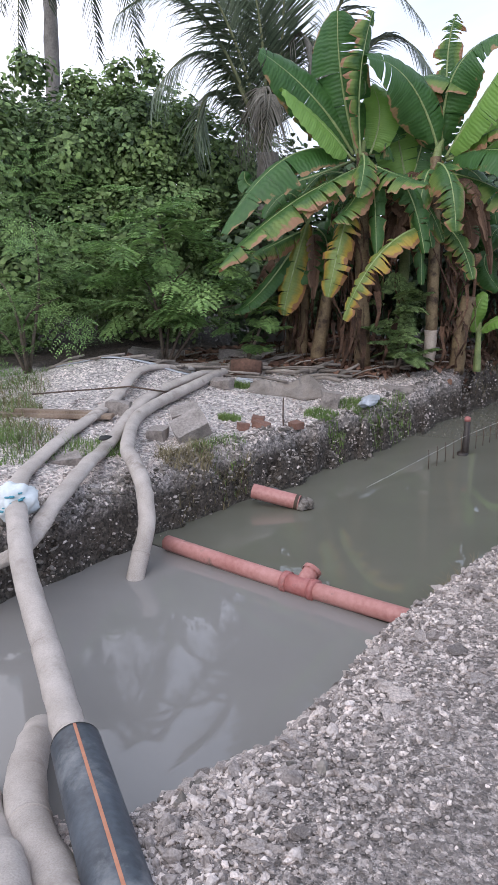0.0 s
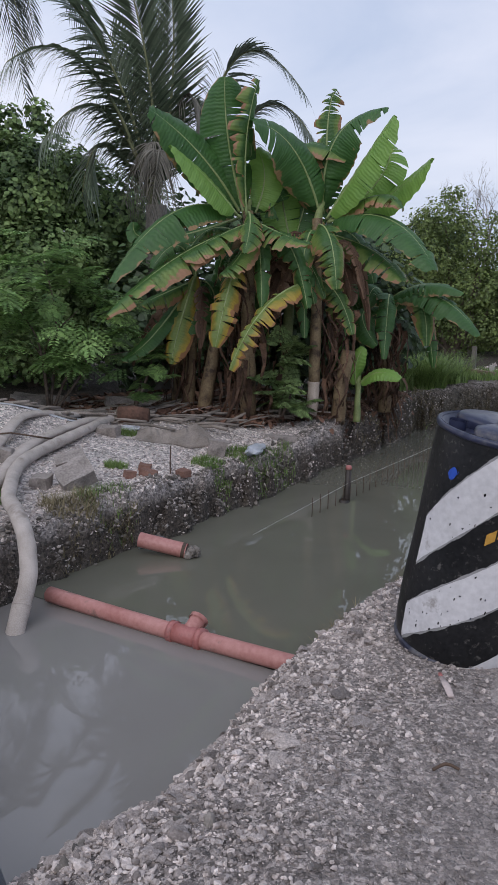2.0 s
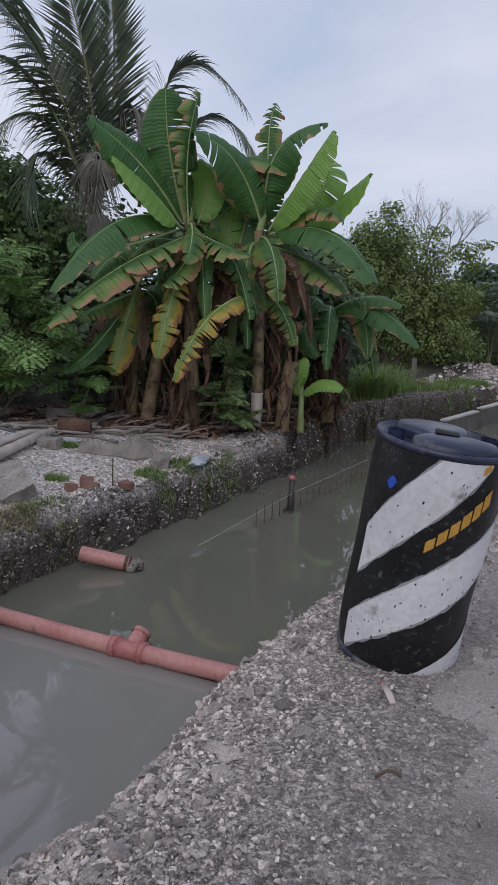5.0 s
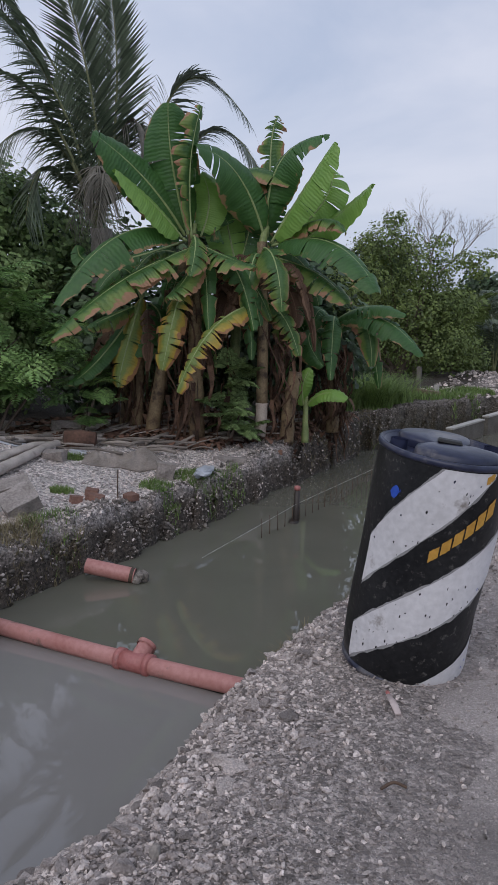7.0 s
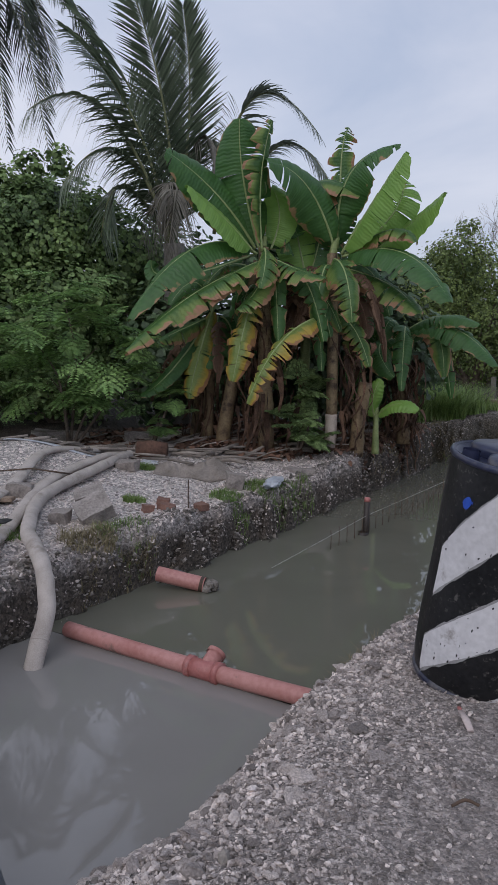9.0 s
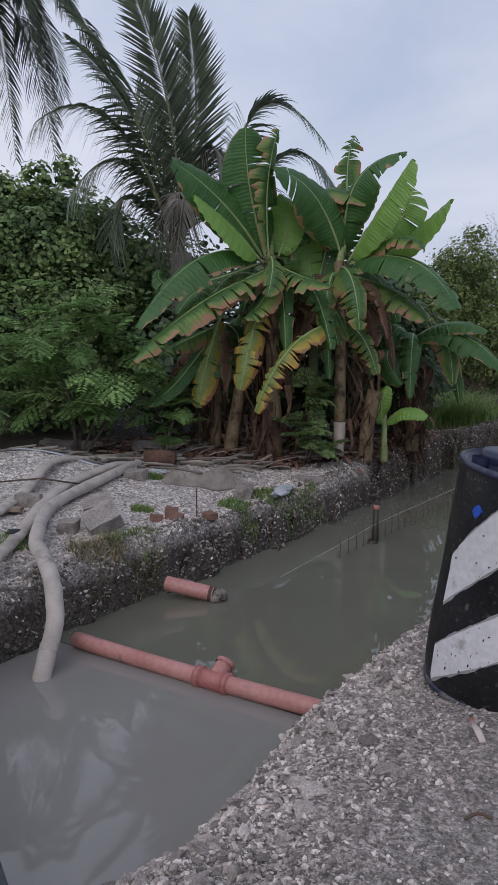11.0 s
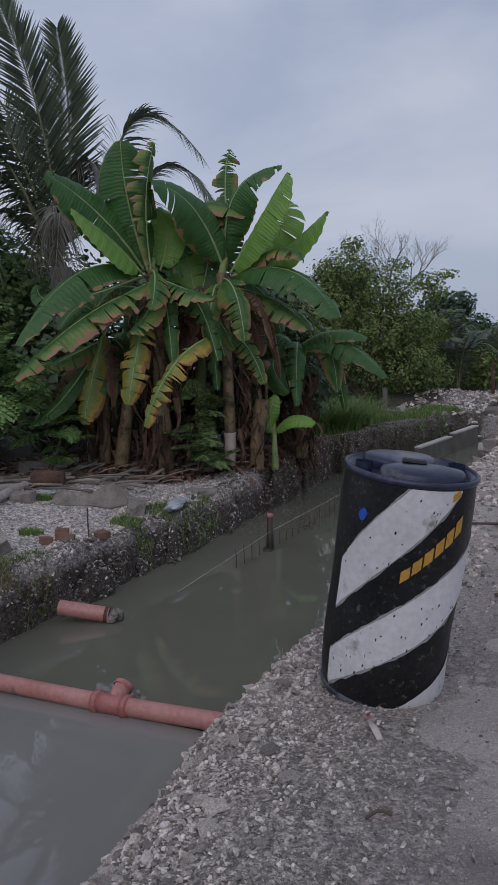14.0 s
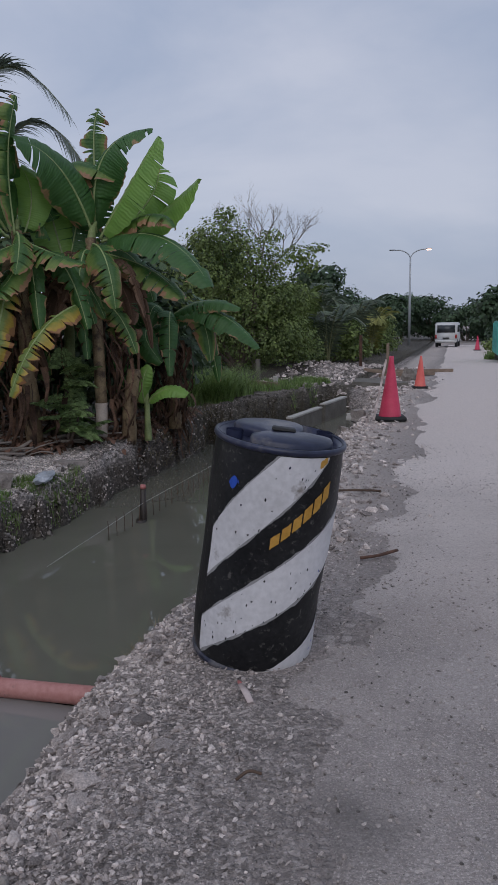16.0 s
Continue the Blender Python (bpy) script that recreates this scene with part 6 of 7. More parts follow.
banana_leaf(plant_b, (-3.91, 8.17, 2.39), (-3.30, 8.11, 2.65), (-2.95, 8.03, 2.49), 0.28, leaf_browned, 4, -25)
banana_leaf(plant_b, (-3.87, 8.08, 2.38), (-3.08, 7.98, 2.37), (-2.47, 7.77, 1.82), 0.46, leaf_green, 3, -25)
banana_leaf(plant_b, (-3.86, 8.08, 2.25), (-3.28, 8.11, 2.04), (-2.86, 7.95, 1.71), 0.31, leaf_browned, 3, -20)
banana_leaf(plant_b, (-3.92, 7.94, 2.34), (-3.53, 7.46, 2.13), (-3.37, 7.32, 1.60), 0.31, leaf_browned, 7, 0)
banana_leaf(plant_b, (-4.08, 8.42, 2.49), (-4.29, 8.20, 3.24), (-3.72, 8.25, 3.09), 0.42, leaf_browned, 4, -20)
banana_leaf(plant_b, (-4.22, 8.79, 2.57), (-4.25, 8.78, 3.60), (-4.17, 8.82, 4.03), 0.27, leaf_browned, 14, 0)
banana_leaf(plant_b, (-3.91, 8.05, 2.28), (-4.04, 7.77, 1.88), (-4.10, 7.62, 1.49), 0.33, leaf_dead, 6, 0)
banana_leaf(plant_b, (-3.90, 8.06, 2.22), (-3.61, 8.08, 1.82), (-3.50, 8.02, 1.43), 0.34, leaf_dead, 6, 0)
banana_leaf(plant_c, (-3.47, 9.12, 1.51), (-2.99, 9.07, 1.71), (-2.49, 9.02, 1.61), 0.26, leaf_green, 2, -20)
banana_leaf(plant_c, (-3.45, 9.12, 1.49), (-2.83, 9.02, 1.57), (-2.25, 8.98, 1.12), 0.33, leaf_green, 2, -20)
banana_leaf(plant_c, (-3.44, 9.13, 1.49), (-3.05, 9.05, 1.54), (-2.89, 9.00, 0.97), 0.25, leaf_browned, 3, 0)
banana_leaf(plant_c, (-3.49, 9.11, 1.50), (-3.56, 8.87, 1.66), (-3.61, 8.74, 1.40), 0.25, leaf_green, 2, 0)
banana_leaf(plant_c, (-3.52, 9.10, 1.43), (-3.60, 8.63, 1.33), (-3.35, 8.52, 0.97), 0.27, leaf_green, 2, 0)
banana_leaf(plant_c, (-3.54, 9.09, 1.43), (-3.80, 8.55, 1.26), (-3.89, 8.29, 0.96), 0.24, leaf_green, 2, 0)
banana_leaf(sucker, (-3.46, 8.26, 0.49), (-3.18, 8.16, 0.68), (-2.90, 8.15, 0.62), 0.16, leaf_light, 0, 0)
banana_leaf(sucker, (-3.47, 8.25, 0.49), (-3.46, 8.15, 0.74), (-3.38, 8.18, 0.96), 0.16, leaf_light, 0, 0)
banana_leaf(sucker, (-3.47, 8.25, 0.49), (-3.62, 8.19, 0.76), (-3.63, 8.18, 0.96), 0.16, leaf_green, 0, 0)
banana_leaf(plant_e, (-4.32, 8.07, 2.10), (-4.43, 8.01, 2.63), (-4.45, 7.88, 3.06), 0.43, leaf_light, 1, 0)
banana_leaf(plant_e, (-4.32, 8.07, 2.10), (-4.25, 8.22, 2.58), (-4.21, 8.24, 2.96), 0.44, leaf_green, 1, 0)
banana_leaf(plant_e, (-4.32, 8.07, 2.10), (-4.50, 7.74, 2.29), (-4.57, 7.58, 1.88), 0.36, leaf_dead, 5, 0)
banana_leaf(plant_e, (-4.32, 8.07, 2.10), (-3.90, 8.06, 2.12), (-3.55, 8.11, 1.66), 0.38, leaf_browned, 3, 0)
banana_leaf(plant_e, (-4.31, 8.07, 2.03), (-4.36, 7.82, 1.69), (-4.42, 7.67, 1.16), 0.34, leaf_dead, 7, 0)
banana_leaf(plant_e, (-4.32, 8.07, 2.07), (-4.71, 7.73, 2.09), (-4.94, 7.47, 1.49), 0.39, leaf_green, 3, 0)
banana_leaf(plant_e, (-4.32, 8.07, 2.07), (-3.79, 8.44, 2.31), (-3.50, 8.68, 1.71), 0.40, leaf_green, 3, 0)
banana_leaf(plant_b, (-4.04, 8.44, 2.45), (-3.77, 8.56, 2.65), (-3.69, 8.60, 2.92), 0.43, leaf_green, 1, 0)
banana_leaf(plant_a, (-4.72, 7.61, 2.44), (-4.49, 7.75, 2.73), (-4.32, 7.84, 2.61), 0.41, leaf_green, 2, 0)
husks(plant_a, (-4.55, 7.50), 95, 0.48, 0.1, 1.9, 1)
husks(plant_b, (-3.66, 8.02), 70, 0.24, 0.1, 1.5, 2)
husks(plant_c, (-3.45, 9.15), 110, 0.30, 0.1, 1.3, 3)
husks(plant_d, (-5.30, 7.45), 60, 0.45, 0.1, 1.1, 4)
rng_s = random.Random(3)
for plant, crown, many in ((plant_a, (-4.55, 7.50, 2.15), 9), (plant_b, (-3.92, 8.05, 2.1), 8), (plant_e, (-4.31, 8.10, 1.9), 8), (plant_c, (-3.47, 9.2, 1.45), 5), (plant_d, (-5.2, 7.5, 1.5), 6)):
    for k in range(many):
        a, ln = k * 2.4 + rng_s.uniform(0, 0.6), rng_s.uniform(0.7, 1.15)
        o = Vector(crown) + Vector((0, 0, -0.25 * rng_s.random()))
        d = Vector((math.cos(a), math.sin(a) * 0.8, 0))
        kind = (leaf_green, leaf_browned, leaf_dead, leaf_dead, leaf_green)[rng_s.randrange(5)]
        banana_leaf(plant, o, o + d * ln * 0.5 + Vector((0, 0, rng_s.uniform(0.0, 0.22))), o + d * ln * 0.85 + Vector((0, 0, -rng_s.uniform(0.35, 0.8))), rng_s.uniform(0.18, 0.27), kind, rng_s.randrange(4, 10), rng_s.uniform(-25, 25))
bm = bmesh.new()
tube(bm, along([(-3.86, 7.72, 1.55), (-3.62, 7.74, 1.05), (-3.42, 7.80, 0.62)], 8), 0.007, 6)
tagged(part("dry_stalk", bm, HUSK), "thin dry stalk leaning from the banana stem", "stalk")

# ---- coconut palms ----
palm = empty("coconut_palm", (-6.5, 8.3, 0.1), "young coconut palm with broad fronds rising behind the bananas", "palm", "coconut palms")
stem(palm, [(-6.55, 8.35, 0.0), (-6.5, 8.3, 1.4), (-6.5, 8.25, 2.7)], 0.20, 0.14, TRUNK, "trunk")
P0 = (-6.50, 8.20, 2.65)
frond(palm, P0, (-6.49, 8.07, 4.36), (-6.74, 7.62, 5.95), PALM, 0.74, 84, 0.10, 1, 0.022)
frond(palm, P0, (-6.24, 8.26, 4.23), (-6.17, 8.06, 5.60), PALM, 0.66, 76, 0.08, 2, 0.022)
frond(palm, P0, (-6.81, 7.80, 4.28), (-7.27, 7.10, 5.22), PALM, 0.75, 80, 0.45, 3, 0.016)
frond(palm, P0, (-7.06, 7.58, 4.33), (-7.62, 6.76, 4.25), PALM, 0.62, 84, 0.9, 4, 0.014)
frond(palm, P0, (-6.93, 7.70, 3.84), (-7.34, 7.02, 3.34), PALM, 0.60, 76, 1.0, 5, 0.014)
frond(palm, (-6.19, 8.77, 2.87), (-5.72, 8.96, 4.62), (-4.78, 9.16, 4.12), PALM_PALE, 0.58, 84, 0.40, 6, 0.012)
frond(palm, (-6.06, 8.85, 2.72), (-5.42, 9.15, 4.02), (-4.63, 9.23, 3.49), PALM_PALE, 0.52, 74, 0.55, 7, 0.012)
frond(palm, P0, (-6.14, 8.34, 4.02), (-5.70, 8.40, 3.41), PALM_DEAD, 0.40, 46, 1.2, 8, 0.012)
frond(palm, P0, (-6.42, 8.05, 3.45), (-6.58, 7.72, 2.70), PALM_DEAD, 0.40, 40, 1.3, 9, 0.012)
frond(palm, P0, (-6.25, 8.0, 3.35), (-6.15, 7.7, 2.55), PALM_DEAD, 0.40, 40, 1.3, 11, 0.012)
frond(palm, P0, (-6.91, 7.72, 3.41), (-7.0, 7.36, 2.72), PALM, 0.55, 40, 0.9, 10)
frond(palm, P0, (-6.70, 8.5, 4.2), (-7.2, 8.6, 5.0), PALM, 0.70, 50, 0.3, 12)
frond(palm, P0, (-6.12, 8.57, 4.04), (-5.80, 8.43, 3.16), PALM_PALE, 0.42, 70, 1.2, 13, 0.011)
frond(palm, P0, (-6.95, 8.15, 4.45), (-8.00, 7.60, 6.10), PALM, 0.75, 84, 0.40, 16, 0.020)

old_palm = empty("coconut_palm", (-12.8, 9.7, 0.1), "tall coconut palm with grey trunk above the bushes", "palm", "coconut palms")
stem(old_palm, [(-12.9, 9.6, 0.0), (-12.85, 9.65, 4.0), (-12.75, 9.72, 7.6)], 0.17, 0.11, TRUNK, "trunk")
Q0 = Vector((-12.7, 9.75, 7.6))
for i, (dx, dy, up, dz) in enumerate(((2.4, 1.0, 0.7, -0.9), (1.8, 0.4, 0.5, -2.0), (2.9, 1.4, 0.3, -2.3), (1.0, -0.9, 0.6, -2.0), (-1.2, -1.0, 0.6, -1.8), (-2.2, 0.3, 0.8, -1.2), (-1.6, 1.2, 0.9, -0.8), (0.6, 1.8, 0.9, -1.0),
                                      (0.9, 0.2, 0.2, -2.6), (-0.6, -0.5, 0.2, -2.6), (2.2, -0.4, 0.9, -1.2), (1.5, 1.2, 1.3, 0.2), (0.2, -1.6, 1.0, -1.2), (1.3, 0.9, 0.1, -2.9))):
    frond(old_palm, Q0, Q0 + Vector((dx * 0.55, dy * 0.55, up)), Q0 + Vector((dx, dy, dz)), PALM_DARK, 0.58, 86, 0.50, 20 + i, 0.026)

# ---- bushes and trees ----
broad_tree("broadleaf_tree", (-8.35, 7.75), [(-8.45, 7.75, 2.90, 1.0, 0.8, 0.75), (-7.75, 8.45, 2.60, 0.9, 0.7, 0.7), (-9.15, 7.05, 2.80, 1.0, 0.8, 0.8), (-8.25, 7.55, 1.80, 1.2, 0.7, 0.9), (-7.55, 8.35, 1.60, 0.9, 0.6, 0.9), (-9.05, 6.95, 1.50, 1.1, 0.7, 1.0), (-8.35, 7.65, 0.80, 1.3, 0.6, 0.6), (-8.65, 7.75, 3.45, 0.5, 0.4, 0.35), (-9.03, 7.2, 3.75, 0.25, 0.25, 0.2), (-8.63, 7.65, 3.9, 0.22, 0.22, 0.2), (-8.35, 7.95, 3.95, 0.2, 0.2, 0.25), (-9.4, 6.7, 3.9, 0.3, 0.3, 0.25), (-8.9, 7.4, 3.6, 0.4, 0.3, 0.25), (-7.95, 8.25, 3.25, 0.4, 0.4, 0.3)],
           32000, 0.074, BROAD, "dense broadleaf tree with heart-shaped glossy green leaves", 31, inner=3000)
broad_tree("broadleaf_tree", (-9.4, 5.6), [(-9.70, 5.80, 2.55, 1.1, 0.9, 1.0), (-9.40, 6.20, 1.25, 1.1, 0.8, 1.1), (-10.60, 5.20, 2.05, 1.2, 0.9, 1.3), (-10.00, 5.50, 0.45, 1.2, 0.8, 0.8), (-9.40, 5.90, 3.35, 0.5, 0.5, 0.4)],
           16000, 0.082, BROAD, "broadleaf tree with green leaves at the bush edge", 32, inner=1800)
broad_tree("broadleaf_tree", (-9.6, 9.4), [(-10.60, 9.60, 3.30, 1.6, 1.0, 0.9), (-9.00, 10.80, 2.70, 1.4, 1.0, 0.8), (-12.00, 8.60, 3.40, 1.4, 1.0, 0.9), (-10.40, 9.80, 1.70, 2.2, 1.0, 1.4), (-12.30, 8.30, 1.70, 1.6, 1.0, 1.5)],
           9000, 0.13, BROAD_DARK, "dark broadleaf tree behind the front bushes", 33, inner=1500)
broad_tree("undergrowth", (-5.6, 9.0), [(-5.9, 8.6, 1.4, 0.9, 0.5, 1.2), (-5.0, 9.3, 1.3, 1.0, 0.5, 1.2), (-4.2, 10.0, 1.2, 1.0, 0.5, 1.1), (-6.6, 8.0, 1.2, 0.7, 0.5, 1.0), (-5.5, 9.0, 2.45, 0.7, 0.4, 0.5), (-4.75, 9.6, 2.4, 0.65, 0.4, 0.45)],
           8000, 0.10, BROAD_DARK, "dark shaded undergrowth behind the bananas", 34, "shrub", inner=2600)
feather_bush((-6.50, 6.22), [(-6.5, 6.2, 1.85, 0.50, 0.40, 0.40), (-6.75, 6.0, 1.35, 0.55, 0.45, 0.40), (-6.2, 6.4, 1.30, 0.60, 0.40, 0.45), (-6.6, 6.05, 0.95, 0.60, 0.35, 0.25), (-6.05, 6.45, 0.85, 0.40, 0.30, 0.20), (-5.75, 6.75, 0.85, 0.22, 0.22, 0.15)],
             92, "bright green feathery-leaved shrub at the bank edge", 41, 0.44, 0.075)
feather_bush((-7.15, 4.75), [(-7.1, 4.9, 1.9, 0.45, 0.4, 0.5), (-7.3, 4.5, 1.3, 0.6, 0.45, 0.6), (-6.9, 5.1, 1.0, 0.5, 0.4, 0.5), (-7.5, 4.3, 0.7, 0.6, 0.5, 0.5)],
             170, "fine-leaved green shrub above the sand heap", 42, 0.40, 0.034)
feather_bush((-5.72, 6.78), [(-5.70, 6.80, 0.50, 0.30, 0.22, 0.22), (-5.55, 6.95, 0.78, 0.20, 0.15, 0.12)], 18, "small pale green seedling shrub by the log", 43, 0.26, 0.06)
feather_bush((-4.15, 7.55), [(-4.2, 7.6, 0.75, 0.28, 0.2, 0.28), (-4.05, 7.5, 0.42, 0.22, 0.2, 0.2)], 34, "small papaya-like plant between banana stems", 44, 0.24, 0.075, BROAD)

broad_tree("broadleaf_tree", (-5.6, 19.6), [(-5.9, 19.3, 3.6, 0.9, 0.8, 0.55), (-5.0, 19.6, 3.0, 0.9, 0.8, 0.7), (-6.4, 19.0, 2.6, 1.1, 0.8, 0.9), (-5.3, 19.5, 2.0, 1.4, 0.8, 0.9), (-4.3, 19.9, 2.1, 0.8, 0.7, 0.7), (-6.6, 18.8, 1.4, 1.3, 0.8, 0.9), (-4.9, 19.7, 1.1, 1.5, 0.8, 0.8), (-3.9, 19.7, 3.2, 0.45, 0.4, 0.28), (-3.65, 19.8, 2.9, 0.35, 0.3, 0.2), (-5.7, 19.2, 4.25, 0.35, 0.3, 0.22), (-6.3, 19.0, 3.6, 0.4, 0.4, 0.3), (-4.6, 19.7, 3.7, 0.3, 0.3, 0.2), (-3.4, 19.9, 3.35, 0.28, 0.25, 0.14)],
           22000, 0.062, RIGHT_LEAF, "leafy olive-green tree beyond the grassy bank", 51, inner=2200)
# bare tree
bare = empty("bare_tree", (-5.0, 19.9, -0.05), "leafless grey tree rising out of the foliage", "tree")
rng_b = random.Random(7)


def branch(bm, p, d, ln, r, depth):
    q = p + d * ln
    m = p.lerp(q, 0.5) + Vector((rng_b.uniform(-1, 1), rng_b.uniform(-1, 1), 0)) * ln * 0.08
    tube(bm, [p, m, q], [r, r * 0.85, r * 0.65], 5)
    if depth:
        for _ in range(rng_b.choice((2, 3, 3))):
            nd = (d + Vector((rng_b.uniform(-0.75, 0.75), rng_b.uniform(-0.5, 0.5), rng_b.uniform(-0.1, 0.5)))).normalized()
            branch(bm, p.lerp(q, rng_b.uniform(0.55, 1.0)), nd, ln * rng_b.uniform(0.55, 0.8), r * 0.55, depth - 1)


bm = bmesh.new()
branch(bm, Vector((-5.2, 19.9, 0.0)), Vector((0.08, 0, 1)).normalized(), 2.7, 0.07, 0)
branch(bm, Vector((-4.99, 19.9, 2.6)), Vector((0.12, 0, 1)).normalized(), 0.95, 0.030, 6)
branch(bm, Vector((-4.99, 19.9, 2.6)), Vector((0.75, 0, 0.7)).normalized(), 0.85, 0.028, 6)
branch(bm, Vector((-4.99, 19.9, 2.6)), Vector((-0.5, 0, 1)).normalized(), 0.9, 0.030, 5)
part("bough", bm, TWIG, bare)

for n, (x, y, w, h) in enumerate(((-6.4, 16.0, 1.6, 1.5), (-6.0, 20.8, 1.6, 1.7), (-4.6, 21.6, 1.3, 1.4), (-7.6, 22.0, 2.0, 2.4), (-5.2, 25.0, 1.8, 2.0), (-4.4, 29.0, 1.8, 1.9), (-5.6, 33.0, 2.2, 2.6), (-4.2, 38.0, 2.0, 2.0), (-5.0, 46.0, 2.6, 2.4), (-5.0, 13.8, 1.0, 1.1))):
    z = height(x, y)
    broad_tree("roadside_shrub", (x, y), [(x + w * 0.35 * math.cos(k * 2.2), y + 0.4 * math.sin(k * 1.7), z + h * (0.25 + 0.12 * k), w * (0.50 - 0.05 * k), 0.5, h * 0.28) for k in range(6)],
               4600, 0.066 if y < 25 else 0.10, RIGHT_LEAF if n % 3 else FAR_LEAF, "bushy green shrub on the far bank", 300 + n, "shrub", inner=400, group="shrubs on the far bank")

# strappy palms and shrubs by the far bank
for n, (x, y, tall, mat) in enumerate(((-4.6, 22.4, 2.3, RIGHT_LEAF), (-5.6, 23.0, 2.2, RIGHT_LEAF), (-3.9, 24.5, 2.0, PALM), (-3.9, 30.5, 2.6, PALM), (-3.5, 34.5, 2.3, PALM_YELLOW), (-4.9, 27.5, 2.8, PALM))):
    p = empty("palm_shrub", (x, y, height(x, y)), "low palm shrub with arching fronds" if mat is not PALM_YELLOW else "low palm with yellowing arching fronds", "palm", "palm shrubs")
    o = Vector((x, y, height(x, y)))
    for k in range(13):
        a = k * 2.4 + n
        rch = tall * (0.35 + 0.25 * ((k * 7) % 5) / 4)
        frond(p, o, o + Vector((math.cos(a) * rch * 0.4, math.sin(a) * rch * 0.4, tall * 0.72)), o + Vector((math.cos(a) * rch, math.sin(a) * rch, tall * (1.0 - 0.10 * (k % 4)))), mat, 0.5 * tall / 2.2, 26, 0.5, 60 + n * 20 + k, 0.03)


def far_tree(x, y, wide, tall, mat, label, seed, count=2600, size=0.26):
    rng = random.Random(seed)
    z = height(x, y)
    blobs = []
    for _ in range(9):
        h = rng.uniform(0.25, 1.0)
        blobs.append((x + rng.uniform(-1, 1) * wide * 0.5 * (1.15 - 0.5 * h), y + rng.uniform(-1, 1) * wide * 0.3, z + tall * h * 0.84, wide * rng.uniform(0.2, 0.34), wide * 0.25, tall * rng.uniform(0.12, 0.2)))
    broad_tree("broadleaf_tree", (x, y), blobs, count, size, mat, label, seed, inner=900, group="trees along the road")


far_tree(-7.2, 43.0, 4.4, 5.0, FAR_LEAF, "dark round-headed tree behind the palm shrubs", 71, 4200, 0.22)
far_tree(-8.8, 31.0, 4.5, 4.2, RIGHT_LEAF, "olive-green tree behind the far bank", 72, 3800, 0.2)
far_tree(-6.5, 27.0, 3.5, 3.0, RIGHT_LEAF, "leafy green tree beyond the sand mound", 73, 3800, 0.18)
far_tree(-9.0, 24.0, 4.5, 4.4, FAR_LEAF, "dark green tree behind the bare tree", 74, 3600, 0.2)
for i, (x, y, w, h) in enumerate(((-14, 82, 9, 6.2), (-9.5, 84, 8, 5.6), (-5.5, 86, 7, 5.4), (-1.8, 88, 7, 5.6), (1.6, 86, 6, 5.0), (4.6, 80, 6, 4.8), (-10, 62, 7, 5.2), (-6.5, 70, 6, 4.4))):
    far_tree(x, y, w, h, FAR_LEAF, "distant dark green tree at the bend of the road", 80 + i, 4200, 0.25)
far_tree(4.3, 60, 4.0, 6.6, FAR_LEAF, "tall airy tree on the far verge", 95, 1500, 0.26)
far_tree(3.6, 45, 2.6, 2.0, RIGHT_LEAF, "green roadside shrub beyond the container", 96, 2600, 0.16)
far_tree(4.8, 52, 3.6, 3.4, FAR_LEAF, "dark roadside tree beyond the container", 97, 2600, 0.2)

# ---- grass and weeds ----
grass_patch("grass", [(-4.3, 12.0, 0.7), (-4.0, 13.0, 0.6), (-4.6, 11.4, 0.7), (-3.75, 11.9, 0.3), (-4.9, 12.8, 0.9)], 5200, 0.62, GRASS, "tall soft green grass on the bank beyond the bananas", 1, 0.007, 0.85)
grass_patch("grass", [(-3.6, 14.8, 0.7), (-3.2, 15.6, 0.6), (-4.2, 14.2, 0.6), (-2.9, 16.2, 0.4)], 4200, 0.16, GRASS, "short green turf on the far bank", 2, 0.008)
grass_patch("grass", [(-3.82, 5.60, 0.16), (-3.80, 6.15, 0.16), (-4.2, 4.75, 0.10), (-3.55, 6.30, 0.15), (-4.95, 5.75, 0.12), (-3.6, 5.45, 0.12)], 3800, 0.07, GRASS, "thin green grass tufts on coral sand", 3, 0.004)
grass_patch("grass", [(-3.50, 3.9, 0.20), (-3.45, 4.15, 0.16), (-3.75, 3.75, 0.22), (-3.45, 3.55, 0.14)], 2600, 0.11, GRASS_DRY, "dry straggling grass hanging over the bank", 4, 0.004, 0.9)
grass_patch("grass", [(-3.68, 4.05, 0.24), (-3.50, 6.6, 0.16), (-3.55, 6.0, 0.14), (-4.35, 3.45, 0.25), (-4.7, 3.0, 0.35)], 2600, 0.085, GRASS, "short green grass along the bank top", 5, 0.004)
grass_patch("grass", [(-5.9, 3.55, 0.40), (-6.5, 3.9, 0.5), (-5.1, 3.1, 0.35), (-7.0, 4.3, 0.5), (-5.9, 3.1, 0.6), (-5.0, 2.6, 0.5)], 2600, 0.11, GRASS, "long pale grass beside the sand heap", 6, 0.004, 1.3)
grass_patch("grass", [(-5.9, 3.5, 0.45), (-6.6, 3.9, 0.6), (-5.1, 3.0, 0.5)], 1800, 0.12, GRASS_DRY, "dry straw-coloured grass beside the sand heap", 16, 0.004, 0.9)
grass_patch("grass", [(-1.60, 3.38, 0.10), (-1.55, 3.55, 0.12), (-1.50, 3.28, 0.06), (-1.48, 4.4, 0.06)], 380, 0.09, GRASS_DRY, "sparse weeds at the water edge", 7, 0.003, 0.9)
grass_patch("grass", [(-3.5, 8.6 + i * 0.5, 0.25) for i in range(6)], 2600, 0.14, GRASS_DRY, "dry grass and roots hanging over the far bank", 8, 0.004, 1.1)
